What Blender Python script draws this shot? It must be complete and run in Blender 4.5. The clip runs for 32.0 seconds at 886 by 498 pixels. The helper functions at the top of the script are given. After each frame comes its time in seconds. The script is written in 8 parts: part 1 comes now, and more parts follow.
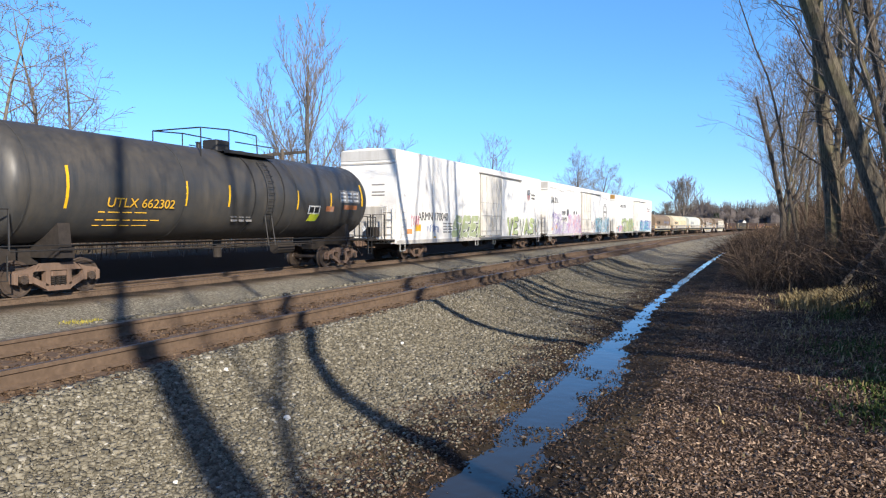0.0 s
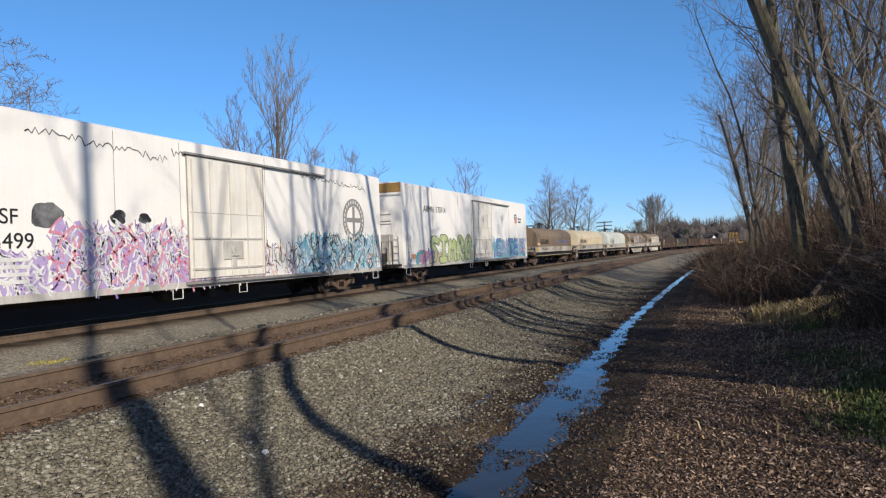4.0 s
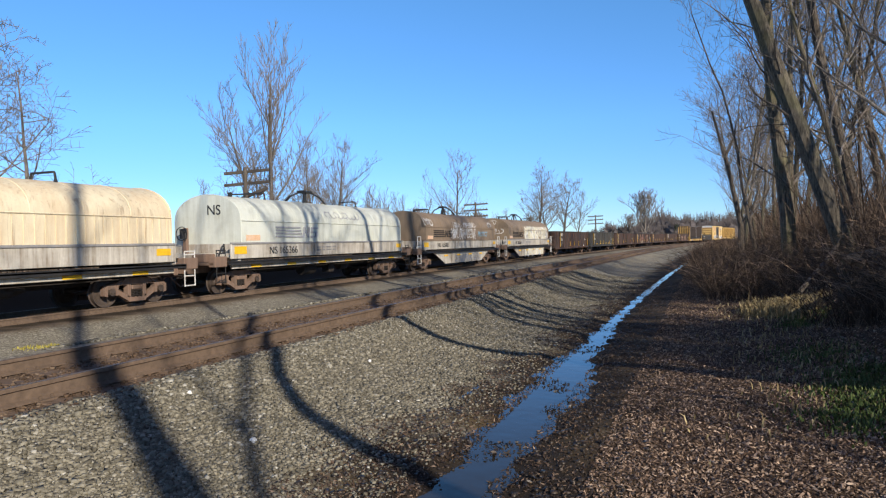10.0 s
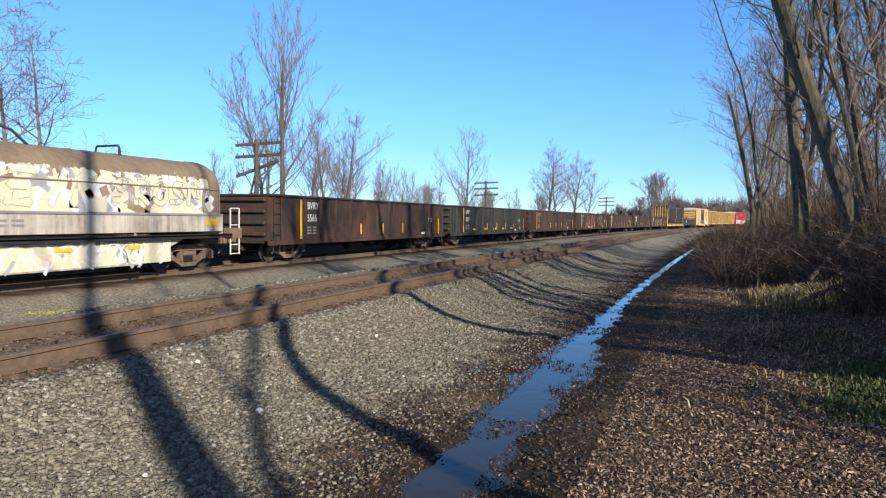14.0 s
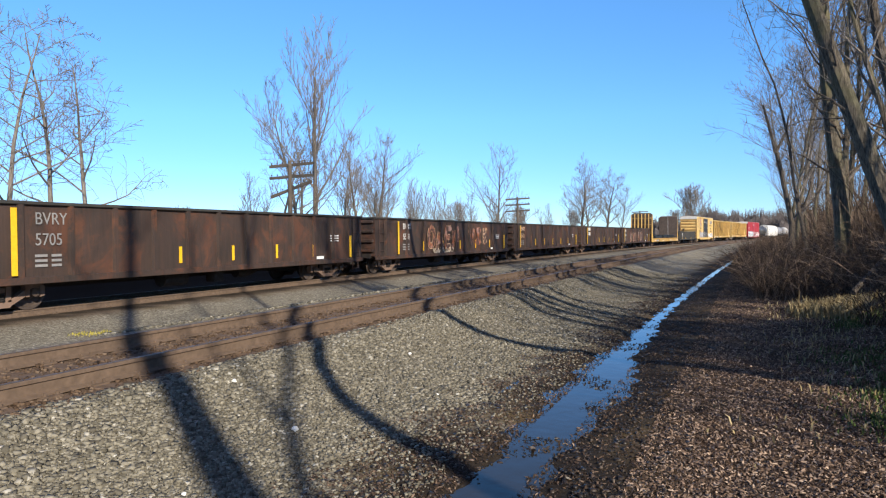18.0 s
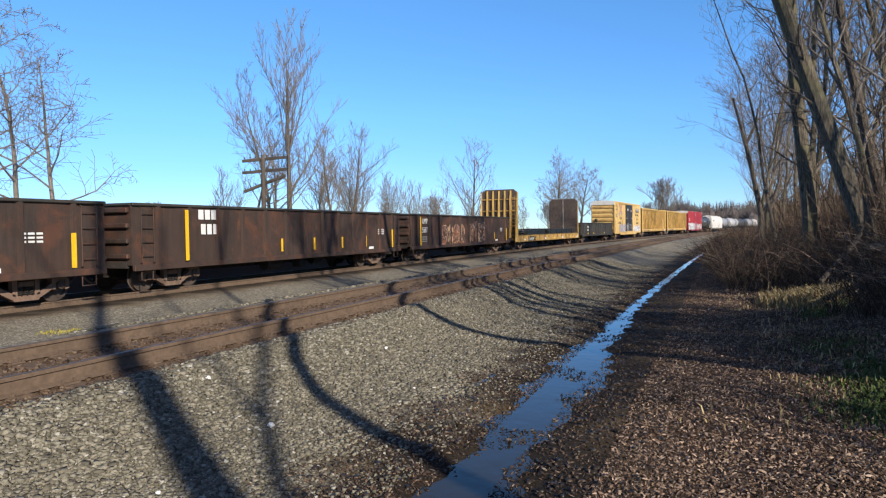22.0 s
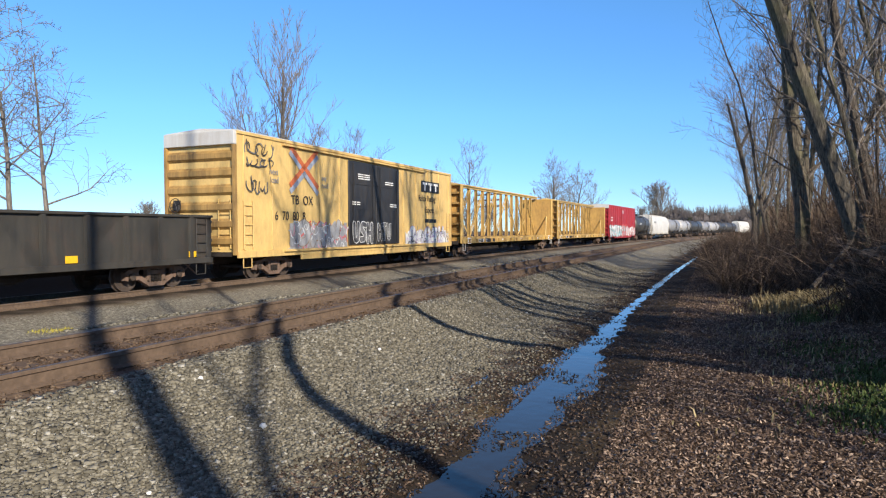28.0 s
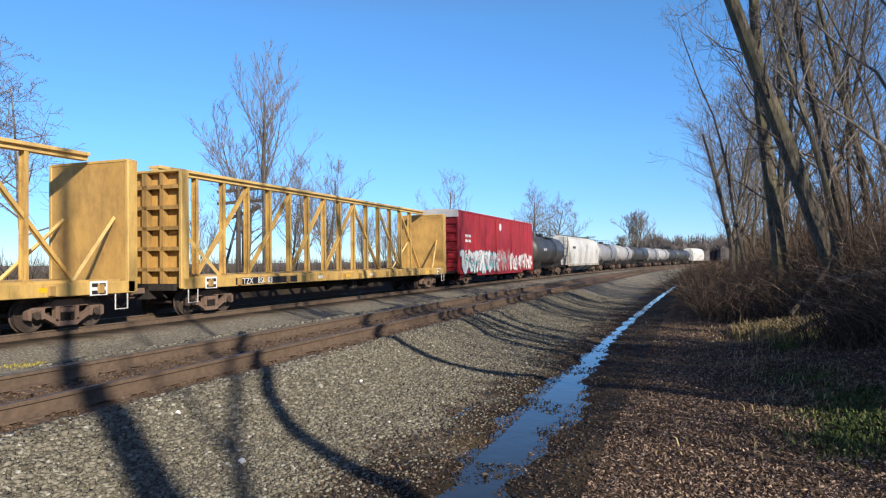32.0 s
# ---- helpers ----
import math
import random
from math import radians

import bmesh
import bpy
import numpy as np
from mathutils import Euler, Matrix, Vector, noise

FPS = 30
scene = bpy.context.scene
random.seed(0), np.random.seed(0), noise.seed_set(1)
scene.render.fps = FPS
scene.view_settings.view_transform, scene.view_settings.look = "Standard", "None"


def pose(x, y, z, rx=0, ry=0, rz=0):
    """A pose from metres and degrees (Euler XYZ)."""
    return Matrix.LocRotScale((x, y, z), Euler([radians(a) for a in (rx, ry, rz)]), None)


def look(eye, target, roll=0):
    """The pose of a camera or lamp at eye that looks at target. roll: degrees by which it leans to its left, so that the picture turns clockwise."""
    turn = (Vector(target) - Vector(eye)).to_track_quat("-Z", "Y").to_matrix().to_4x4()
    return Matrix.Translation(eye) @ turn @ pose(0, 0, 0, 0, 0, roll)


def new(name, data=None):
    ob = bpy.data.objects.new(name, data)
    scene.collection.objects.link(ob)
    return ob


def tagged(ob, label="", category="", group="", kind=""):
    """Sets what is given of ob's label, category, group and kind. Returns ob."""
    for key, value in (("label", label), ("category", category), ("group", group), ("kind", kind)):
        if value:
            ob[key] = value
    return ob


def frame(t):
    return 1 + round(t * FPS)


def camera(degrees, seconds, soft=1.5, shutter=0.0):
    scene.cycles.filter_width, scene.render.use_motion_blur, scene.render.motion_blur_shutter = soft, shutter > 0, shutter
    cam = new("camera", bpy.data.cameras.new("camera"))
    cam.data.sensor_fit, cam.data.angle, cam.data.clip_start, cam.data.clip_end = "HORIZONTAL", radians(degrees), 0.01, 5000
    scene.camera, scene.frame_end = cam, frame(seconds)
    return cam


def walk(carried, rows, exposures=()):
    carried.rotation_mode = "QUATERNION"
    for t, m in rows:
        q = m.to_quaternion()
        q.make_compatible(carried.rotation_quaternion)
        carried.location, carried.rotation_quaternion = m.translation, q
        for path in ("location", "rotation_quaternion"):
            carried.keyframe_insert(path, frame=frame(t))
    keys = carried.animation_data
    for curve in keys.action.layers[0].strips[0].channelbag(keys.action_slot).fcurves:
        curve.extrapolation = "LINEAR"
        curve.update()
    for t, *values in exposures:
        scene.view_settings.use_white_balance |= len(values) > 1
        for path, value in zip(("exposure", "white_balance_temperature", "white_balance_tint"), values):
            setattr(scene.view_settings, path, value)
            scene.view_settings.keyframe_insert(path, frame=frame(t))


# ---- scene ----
# Lens, path: the camera is held at one spot beside the line and swings a little.
cam = camera(66.75, 32.0, soft=1.2)
EYE = (0.0, 0.0, 1.24)          # z = 0 is the top of the near track's rails
ROWS = [
    (0, -1.97, 0.05, 23.92), (0.5, -1.62, 0.54, 22.68), (1, -1.27, 0.67, 20.31), (1.5, -1.02, 0.80, 19.25),
    (2, -0.90, 1.05, 20.58), (2.5, -0.57, 1.69, 21.31), (3, -0.17, 2.10, 21.51), (3.5, 0.15, 2.15, 21.69),
    (5.5, -0.27, 0.82, 21.31), (6, -0.42, 0.48, 20.94), (6.5, -0.44, 0.43, 21.20), (7, -0.52, 0.62, 21.82),
    (7.5, -0.62, 0.85, 23.59), (8, -0.57, 1.08, 25.48), (8.5, -0.38, 0.59, 25.83), (9, -0.43, 0.64, 23.02),
    (9.5, -0.54, 0.87, 21.62), (10, -0.65, 1.02, 21.02), (10.5, -0.76, 0.79, 20.80), (11, -0.94, 0.14, 21.46),
    (11.5, -1.28, -0.31, 22.55), (12, -1.64, -0.24, 23.08), (12.5, -1.99, -0.29, 23.08), (13, -2.26, -0.22, 22.63),
    (13.5, -2.44, -0.49, 22.16), (14, -2.56, -0.58, 21.82), (14.5, -2.79, -0.67, 22.06), (16.5, -4.04, -1.37, 23.74),
    (17, -3.79, -1.50, 24.40), (17.5, -2.87, -1.13, 24.86), (18, -1.11, 0.39, 24.53), (18.5, -0.38, 1.31, 24.26),
    (19, -0.04, 1.64, 24.02), (19.5, 0.04, 1.81, 23.88), (20, 0.05, 1.59, 25.55), (20.5, -0.25, 1.01, 26.85),
    (21, -0.55, 0.76, 26.63), (21.5, -0.87, 0.59, 26.36), (22, -1.66, 0.78, 22.43), (22.5, -1.89, 1.39, 21.15),
    (23, -1.89, 1.30, 22.58), (23.5, -1.96, 1.22, 25.17), (24, -2.22, 1.02, 25.07), (24.5, -2.45, 0.83, 24.55),
    (25, -2.42, 1.12, 23.47), (25.5, -2.03, 1.15, 22.54), (26, -1.63, 0.68, 22.00), (26.5, -1.37, 0.31, 21.81),
    (28.5, -1.57, 0.29, 21.96), (29, -1.65, 0.09, 21.21), (29.5, -1.34, -0.35, 19.21), (30, -1.06, -0.53, 18.72),
    (30.5, -0.66, 0.16, 19.52), (31, -0.03, 0.84, 19.96), (31.5, 0.46, 0.93, 20.26), (32, 1.03, 0.60, 20.39),
]
EXPOSURES = [(0.0, 0.60), (0.6, 0.50), (1.2, 0.29), (2.0, 0.10), (3.5, 0.02), (5.5, 0.0), (7.0, 0.0), (8.5, 0.33), (10.0, 0.30), (12.0, 0.40), (13.0, 0.48), (14.5, 0.55), (16.5, 0.80), (17.2, 0.72), (18.5, 0.42), (20.0, 0.35), (22.0, 0.36), (23.0, 0.48), (26.0, 0.46), (29.0, 0.46), (30.5, 0.44), (32.0, 0.36)]
walk(cam, [(t, pose(*EYE, 90 + p, r, w)) for t, p, r, w in ROWS], EXPOSURES)

# ---- light ----
SUN_TO = Vector((0.777, -0.629, 0.0)).normalized()
SUN_ELEV = radians(25)
SUN_DIR = Vector((SUN_TO.x * math.cos(SUN_ELEV), SUN_TO.y * math.cos(SUN_ELEV), math.sin(SUN_ELEV)))
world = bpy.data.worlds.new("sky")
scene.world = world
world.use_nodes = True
wn = world.node_tree.nodes
sky = wn.new("ShaderNodeTexSky")
sky.sky_type, sky.sun_disc = "NISHITA", False
sky.sun_elevation, sky.sun_rotation = SUN_ELEV, math.atan2(SUN_TO.x, SUN_TO.y)
sky.air_density, sky.dust_density, sky.ozone_density = 0.55, 0.0, 2.6
wn["Background"].inputs["Strength"].default_value = 0.165
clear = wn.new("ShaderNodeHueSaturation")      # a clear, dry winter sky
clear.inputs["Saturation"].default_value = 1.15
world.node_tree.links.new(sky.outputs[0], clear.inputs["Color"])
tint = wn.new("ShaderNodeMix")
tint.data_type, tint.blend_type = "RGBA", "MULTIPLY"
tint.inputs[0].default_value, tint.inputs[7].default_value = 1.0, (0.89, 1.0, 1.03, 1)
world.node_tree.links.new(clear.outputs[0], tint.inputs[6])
# ramp evens the visible sky; reddened unseen upper sky takes blue out of shadows
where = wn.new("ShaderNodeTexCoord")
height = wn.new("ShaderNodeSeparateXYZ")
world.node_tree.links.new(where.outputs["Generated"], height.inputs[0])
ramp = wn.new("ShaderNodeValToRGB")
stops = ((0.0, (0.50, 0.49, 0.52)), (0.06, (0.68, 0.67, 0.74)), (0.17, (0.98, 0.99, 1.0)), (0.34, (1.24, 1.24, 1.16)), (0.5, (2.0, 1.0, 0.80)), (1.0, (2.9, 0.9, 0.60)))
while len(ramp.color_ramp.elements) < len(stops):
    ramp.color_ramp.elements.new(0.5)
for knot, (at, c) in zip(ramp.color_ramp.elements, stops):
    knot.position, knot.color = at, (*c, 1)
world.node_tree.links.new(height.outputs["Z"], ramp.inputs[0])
elev_tint = wn.new("ShaderNodeMix")
elev_tint.data_type, elev_tint.blend_type = "RGBA", "MULTIPLY"
elev_tint.inputs[0].default_value = 1.0
world.node_tree.links.new(tint.outputs[2], elev_tint.inputs[6])
world.node_tree.links.new(ramp.outputs[0], elev_tint.inputs[7])
world.node_tree.links.new(elev_tint.outputs[2], wn["Background"].inputs[0])
sun = new("sun", bpy.data.lights.new("sun", "SUN"))
sun.data.energy, sun.data.angle, sun.data.color = 4.7, radians(0.55), (1.0, 0.90, 0.76)
sun.matrix_world = look(SUN_DIR * 100, (0, 0, 0))
scene.view_settings.exposure = 0.0


# ---- materials ----
def tree_of(name):
    m = bpy.data.materials.new(name)
    m.use_nodes = True
    n = m.node_tree.nodes
    return m, n, m.node_tree.links, n["Principled BSDF"]


def node(n, kind, **sets):
    x = n.new(kind)
    for key, value in sets.items():
        x.inputs[key].default_value = value
    return x


def noise_at(n, l, vec, scale, detail=4.0, rough=0.6, distort=0.0):
    x = node(n, "ShaderNodeTexNoise", Scale=scale, Detail=detail, Roughness=rough, Distortion=distort)
    l.new(vec, x.inputs["Vector"])
    return x.outputs["Fac"]


def steps(n, l, fac, stops):
    r = n.new("ShaderNodeValToRGB")
    el = r.color_ramp.elements
    while len(el) < len(stops):
        el.new(0.5)
    for e, (at, c) in zip(el, stops):
        e.position = at
        e.color = (*c, 1) if len(c) == 3 else c
    l.new(fac, r.inputs[0])
    return r.outputs[0]


def mixed(n, l, fac, a, b):
    x = n.new("ShaderNodeMix")
    x.data_type = "RGBA"
    for sock, value in ((x.inputs[0], fac), (x.inputs[6], a), (x.inputs[7], b)):
        if isinstance(value, (int, float)):
            sock.default_value = value
        elif isinstance(value, tuple):
            sock.default_value = (*value, 1)
        else:
            l.new(value, sock)
    return x.outputs[2]


def spot(n, l, stretch=(1, 1, 1), random_shift=True):
    """Object space, stretched, shifted by the object's own random number."""
    tc = n.new("ShaderNodeTexCoord")
    mp = n.new("ShaderNodeMapping")
    mp.inputs["Scale"].default_value = stretch
    l.new(tc.outputs["Object"], mp.inputs["Vector"])
    if not random_shift:
        return mp.outputs[0]
    oi = n.new("ShaderNodeObjectInfo")
    mul = n.new("ShaderNodeMath")
    mul.operation = "MULTIPLY"
    mul.inputs[1].default_value = 37.0
    l.new(oi.outputs["Random"], mul.inputs[0])
    add = n.new("ShaderNodeVectorMath")
    add.operation = "ADD"
    l.new(mp.outputs[0], add.inputs[0])
    l.new(mul.outputs[0], add.inputs[1])
    return add.outputs[0]


def bumped(n, l, bsdf, height, strength, distance):
    b = node(n, "ShaderNodeBump", Strength=strength, Distance=distance)
    l.new(height, b.inputs["Height"])
    l.new(b.outputs[0], bsdf.inputs["Normal"])


def paint(name, color, dirt=(0.10, 0.075, 0.05), amount=0.5, rust=0.0, rough=0.5, streak=1.0, bloom=0.0):
    """Weathered railcar paint: washed streaks, road dirt and rust blooms."""
    m, n, l, b = tree_of(name)
    v1 = spot(n, l, (1, 1, 1))
    v2 = spot(n, l, (3.2, 3.2, 0.28 * streak))
    big = noise_at(n, l, v1, 0.7, 5, 0.65)
    run = noise_at(n, l, v2, 1.6, 6, 0.7)
    fine = noise_at(n, l, v1, 22.0, 3, 0.6)
    dirty = n.new("ShaderNodeMath")
    dirty.operation = "MULTIPLY"
    l.new(big, dirty.inputs[0])
    l.new(run, dirty.inputs[1])
    fac = steps(n, l, dirty.outputs[0], [(0.17, (0, 0, 0)), (0.42, (amount,) * 3)])
    shade = tuple(c * 0.93 for c in color)
    base = mixed(n, l, steps(n, l, fine, [(0.35, (0, 0, 0)), (0.7, (1, 1, 1))]), color, shade)
    base = mixed(n, l, fac, base, dirt)
    if rust:
        blot = noise_at(n, l, v2, 2.7, 8, 0.75, 0.6)
        k = steps(n, l, blot, [(0.62 - 0.2 * rust, (0, 0, 0)), (0.70 - 0.12 * rust, (min(1, rust * 1.1),) * 3)])
        tone = steps(n, l, fine, [(0.3, (0.11, 0.035, 0.014)), (0.7, (0.22, 0.085, 0.03))])
        base = mixed(n, l, k, base, tone)
    if bloom:
        patch = noise_at(n, l, v1, 0.9, 9, 0.72, 0.8)
        k = steps(n, l, patch, [(0.50, (0, 0, 0)), (0.62, (bloom,) * 3)])
        base = mixed(n, l, k, base, steps(n, l, run, [(0.3, (0.10, 0.03, 0.014)), (0.7, (0.25, 0.085, 0.032))]))
    l.new(base, b.inputs["Base Color"])
    r = steps(n, l, run, [(0.3, (rough - 0.08,) * 3), (0.7, (min(1, rough + 0.22),) * 3)])
    l.new(r, b.inputs["Roughness"])
    bumped(n, l, b, fine, 0.12, 0.01)
    return m


def plain(name, color, rough=0.6, metal=0.0, vary=0.25, scale=9.0, bump=0.2):
    m, n, l, b = tree_of(name)
    v = spot(n, l)
    a = noise_at(n, l, v, scale, 5, 0.65)
    c = noise_at(n, l, v, scale * 0.13, 3, 0.6)
    dark = tuple(x * (1 - vary) for x in color)
    light = tuple(min(1, x * (1 + vary * 0.8)) for x in color)
    base = mixed(n, l, steps(n, l, a, [(0.3, (0, 0, 0)), (0.7, (1, 1, 1))]), dark, light)
    base = mixed(n, l, steps(n, l, c, [(0.35, (0, 0, 0)), (0.75, (0.5,) * 3)]), base, dark)
    l.new(base, b.inputs["Base Color"])
    b.inputs["Roughness"].default_value, b.inputs["Metallic"].default_value = rough, metal
    bumped(n, l, b, a, bump, 0.02)
    return m


def bark_mat(name, dark, light, moss=None):
    m, n, l, b = tree_of(name)
    v = spot(n, l, (1, 1, 0.16))
    w = spot(n, l, (1, 1, 1))
    a = noise_at(n, l, v, 26.0, 6, 0.7)
    c = noise_at(n, l, w, 1.3, 4, 0.6)
    base = mixed(n, l, steps(n, l, a, [(0.38, (0, 0, 0)), (0.62, (1, 1, 1))]), dark, light)
    if moss:
        base = mixed(n, l, steps(n, l, c, [(0.45, (0, 0, 0)), (0.65, (0.7,) * 3)]), base, moss)
    l.new(base, b.inputs["Base Color"])
    b.inputs["Roughness"].default_value = 0.95
    bumped(n, l, b, a, 0.7, 0.03)
    return m


def island_mat(name, stops, rough=0.85, bump_scale=60.0, bump=0.3, gloss=0.3):
    """Loose pieces, each with a colour of its own."""
    m, n, l, b = tree_of(name)
    g = n.new("ShaderNodeNewGeometry")
    base = steps(n, l, g.outputs["Random Per Island"], stops)
    v = spot(n, l)
    a = noise_at(n, l, v, bump_scale, 3, 0.6)
    base = mixed(n, l, steps(n, l, a, [(0.3, (0.32,) * 3), (0.75, (0, 0, 0))]), base, tuple(0.35 * c for c in stops[0][1]))
    l.new(base, b.inputs["Base Color"])
    b.inputs["Roughness"].default_value = rough
    b.inputs["Specular IOR Level"].default_value = gloss
    bumped(n, l, b, a, bump, 0.01)
    return m


def ground_mat():
    """One sheet: grey ballast round the tracks, silty mud by the ditch, shade painted under and behind the train, leaf
    litter and dull grass beyond.
    """
    m, n, l, b = tree_of("ground")
    tc = n.new("ShaderNodeTexCoord")
    pos = tc.outputs["Object"]
    at = n.new("ShaderNodeAttribute")
    at.attribute_name = "zone"          # r: ballast, g: ditch mud and painted train shade, b: litter; alpha: rusty crib
    sep = n.new("ShaderNodeSeparateColor")
    l.new(at.outputs["Color"], sep.inputs[0])
    vor = node(n, "ShaderNodeTexVoronoi", Scale=25.0)
    vor.feature = "F1"
    l.new(pos, vor.inputs["Vector"])
    edge = node(n, "ShaderNodeTexVoronoi", Scale=25.0)
    edge.feature = "DISTANCE_TO_EDGE"
    l.new(pos, edge.inputs["Vector"])
    hue = n.new("ShaderNodeSeparateColor")
    l.new(vor.outputs["Color"], hue.inputs[0])
    big = noise_at(n, l, pos, 0.45, 4, 0.6)
    fine = noise_at(n, l, pos, 45.0, 3, 0.6)
    stone = steps(n, l, hue.outputs[0], [(0.0, (0.13, 0.118, 0.088)), (0.5, (0.24, 0.218, 0.165)), (0.85, (0.335, 0.306, 0.235)), (1.0, (0.48, 0.445, 0.36))])
    gap = steps(n, l, edge.outputs["Distance"], [(0.0, (0.7,) * 3), (0.05, (0, 0, 0))])
    stone = mixed(n, l, gap, stone, (0.05, 0.045, 0.038))
    stone = mixed(n, l, steps(n, l, big, [(0.4, (0, 0, 0)), (0.7, (0.35,) * 3)]), stone, (0.15, 0.13, 0.10))
    crib = mixed(n, l, steps(n, l, hue.outputs[1], [(0.0, (0, 0, 0)), (1.0, (1, 1, 1))]), (0.085, 0.056, 0.037), (0.20, 0.14, 0.095))
    stone = mixed(n, l, at.outputs["Alpha"], stone, crib)
    silt_shade = mixed(n, l, steps(n, l, fine, [(0.3, (0, 0, 0)), (0.7, (1, 1, 1))]), (0.017, 0.013, 0.010), (0.042, 0.032, 0.023))
    lit = noise_at(n, l, pos, 24.0, 6, 0.78)
    litter = steps(n, l, lit, [(0.32, (0.024, 0.016, 0.011)), (0.48, (0.058, 0.037, 0.024)), (0.60, (0.11, 0.071, 0.047)), (0.72, (0.20, 0.135, 0.092))])
    field = steps(n, l, lit, [(0.3, (0.055, 0.042, 0.022)), (0.7, (0.20, 0.145, 0.075))])
    base = mixed(n, l, sep.outputs[2], field, litter)
    base = mixed(n, l, sep.outputs[1], base, silt_shade)
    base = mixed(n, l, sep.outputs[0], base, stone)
    l.new(base, b.inputs["Base Color"])
    b.inputs["Roughness"].default_value = 0.95
    b.inputs["Specular IOR Level"].default_value = 0.2
    hgt = mixed(n, l, sep.outputs[0], lit, edge.outputs["Distance"])
    bumped(n, l, b, hgt, 0.5, 0.025)
    return m


def water_mat():
    m, n, l, b = tree_of("ditch_water")
    tc = n.new("ShaderNodeTexCoord")
    b.inputs["Base Color"].default_value = (0.030, 0.026, 0.021, 1)
    b.inputs["Roughness"].default_value = 0.05
    b.inputs["Specular IOR Level"].default_value = 0.19
    a = noise_at(n, l, tc.outputs["Object"], 5.0, 3, 0.5)
    bumped(n, l, b, a, 0.14, 0.02)
    return m


def wood_mat(name, dark, light, along=(6, 0.5, 6)):
    m, n, l, b = tree_of(name)
    v = spot(n, l, along)
    a = noise_at(n, l, v, 5.0, 6, 0.7)
    w = noise_at(n, l, spot(n, l), 1.1, 3)
    base = mixed(n, l, steps(n, l, a, [(0.3, (0, 0, 0)), (0.7, (1, 1, 1))]), dark, light)
    base = mixed(n, l, steps(n, l, w, [(0.4, (0, 0, 0)), (0.7, (0.6,) * 3)]), base, dark)
    l.new(base, b.inputs["Base Color"])
    b.inputs["Roughness"].default_value = 0.9
    bumped(n, l, b, a, 0.4, 0.02)
    return m


GROUND = ground_mat()
WATER = water_mat()
STONE = island_mat("ballast_stone", [(0.0, (0.105, 0.094, 0.070)), (0.35, (0.175, 0.159, 0.120)), (0.7, (0.255, 0.233, 0.178)), (0.95, (0.32, 0.293, 0.228)), (1.0, (0.50, 0.48, 0.42))], 0.9)
STONE_RUST = island_mat("rusty_ballast_stone", [(0.0, (0.06, 0.036, 0.021)), (0.5, (0.125, 0.080, 0.050)), (1.0, (0.20, 0.145, 0.10))], 0.95)
LEAF = island_mat("fallen_leaf", [(0.0, (0.055, 0.034, 0.022)), (0.35, (0.14, 0.09, 0.06)), (0.7, (0.30, 0.205, 0.145)), (1.0, (0.56, 0.42, 0.31))], 0.7, 30.0, 0.2, 0.4)
MUCK = island_mat("wet_muck", [(0.0, (0.018, 0.013, 0.009)), (0.6, (0.04, 0.028, 0.018)), (1.0, (0.09, 0.06, 0.04))], 0.5, 40.0, 0.3, 0.5)
WET_LEAF = island_mat("wet_fallen_leaf", [(0.0, (0.030, 0.019, 0.012)), (0.6, (0.085, 0.053, 0.034)), (0.9, (0.16, 0.105, 0.07)), (1.0, (0.34, 0.24, 0.165))], 0.6, 30.0, 0.2, 0.4)
DRY_GRASS = island_mat("dry_grass", [(0.0, (0.20, 0.14, 0.07)), (0.5, (0.36, 0.28, 0.14)), (1.0, (0.52, 0.43, 0.24))], 0.8)
YELLOW_WEED = island_mat("yellow_weed", [(0.0, (0.30, 0.26, 0.05)), (1.0, (0.55, 0.48, 0.10))], 0.8)
GREEN_GRASS = island_mat("green_grass", [(0.0, (0.04, 0.065, 0.016)), (0.6, (0.08, 0.125, 0.03)), (1.0, (0.17, 0.19, 0.07))], 0.7)
TWIG = island_mat("bramble_stem", [(0.0, (0.036, 0.026, 0.019)), (0.6, (0.115, 0.078, 0.055)), (1.0, (0.32, 0.23, 0.165))], 0.85)
RAIL_RUST = plain("rusty_rail_steel", (0.15, 0.103, 0.070), 0.8, 0.0, 0.35, 14.0)
RAIL_TOP = plain("worn_rail_top", (0.20, 0.15, 0.115), 0.5, 0.6, 0.2, 20.0, 0.05)
TIE_WOOD = wood_mat("weathered_tie_wood", (0.075, 0.047, 0.03), (0.20, 0.135, 0.09), (0.6, 6, 6))
BARK = bark_mat("ridged_grey_bark", (0.040, 0.033, 0.025), (0.175, 0.145, 0.105), (0.13, 0.12, 0.06))
BARK_DARK = bark_mat("dark_bark", (0.040, 0.032, 0.026), (0.16, 0.13, 0.10))
BARK_MID = bark_mat("brown_twigs", (0.085, 0.068, 0.054), (0.27, 0.225, 0.18))
BARK_PALE = bark_mat("pale_twigs", (0.10, 0.085, 0.072), (0.27, 0.235, 0.20))
POLE_WOOD = wood_mat("grey_pole_wood", (0.06, 0.048, 0.038), (0.16, 0.13, 0.10), (5, 5, 0.4))
# distance haze is put into this base colour
FAR_WOOD = plain("distant_bare_woods", (0.135, 0.115, 0.108), 1.0, 0, 0.4, 0.9, 0.0)
EVERGREEN = plain("evergreen_needles", (0.025, 0.035, 0.018), 0.9, 0, 0.4, 2.0)
WHITE_WALL = plain("white_siding", (0.75, 0.75, 0.74), 0.7)
ROOF_GREY = plain("grey_roof", (0.10, 0.09, 0.09), 0.9)

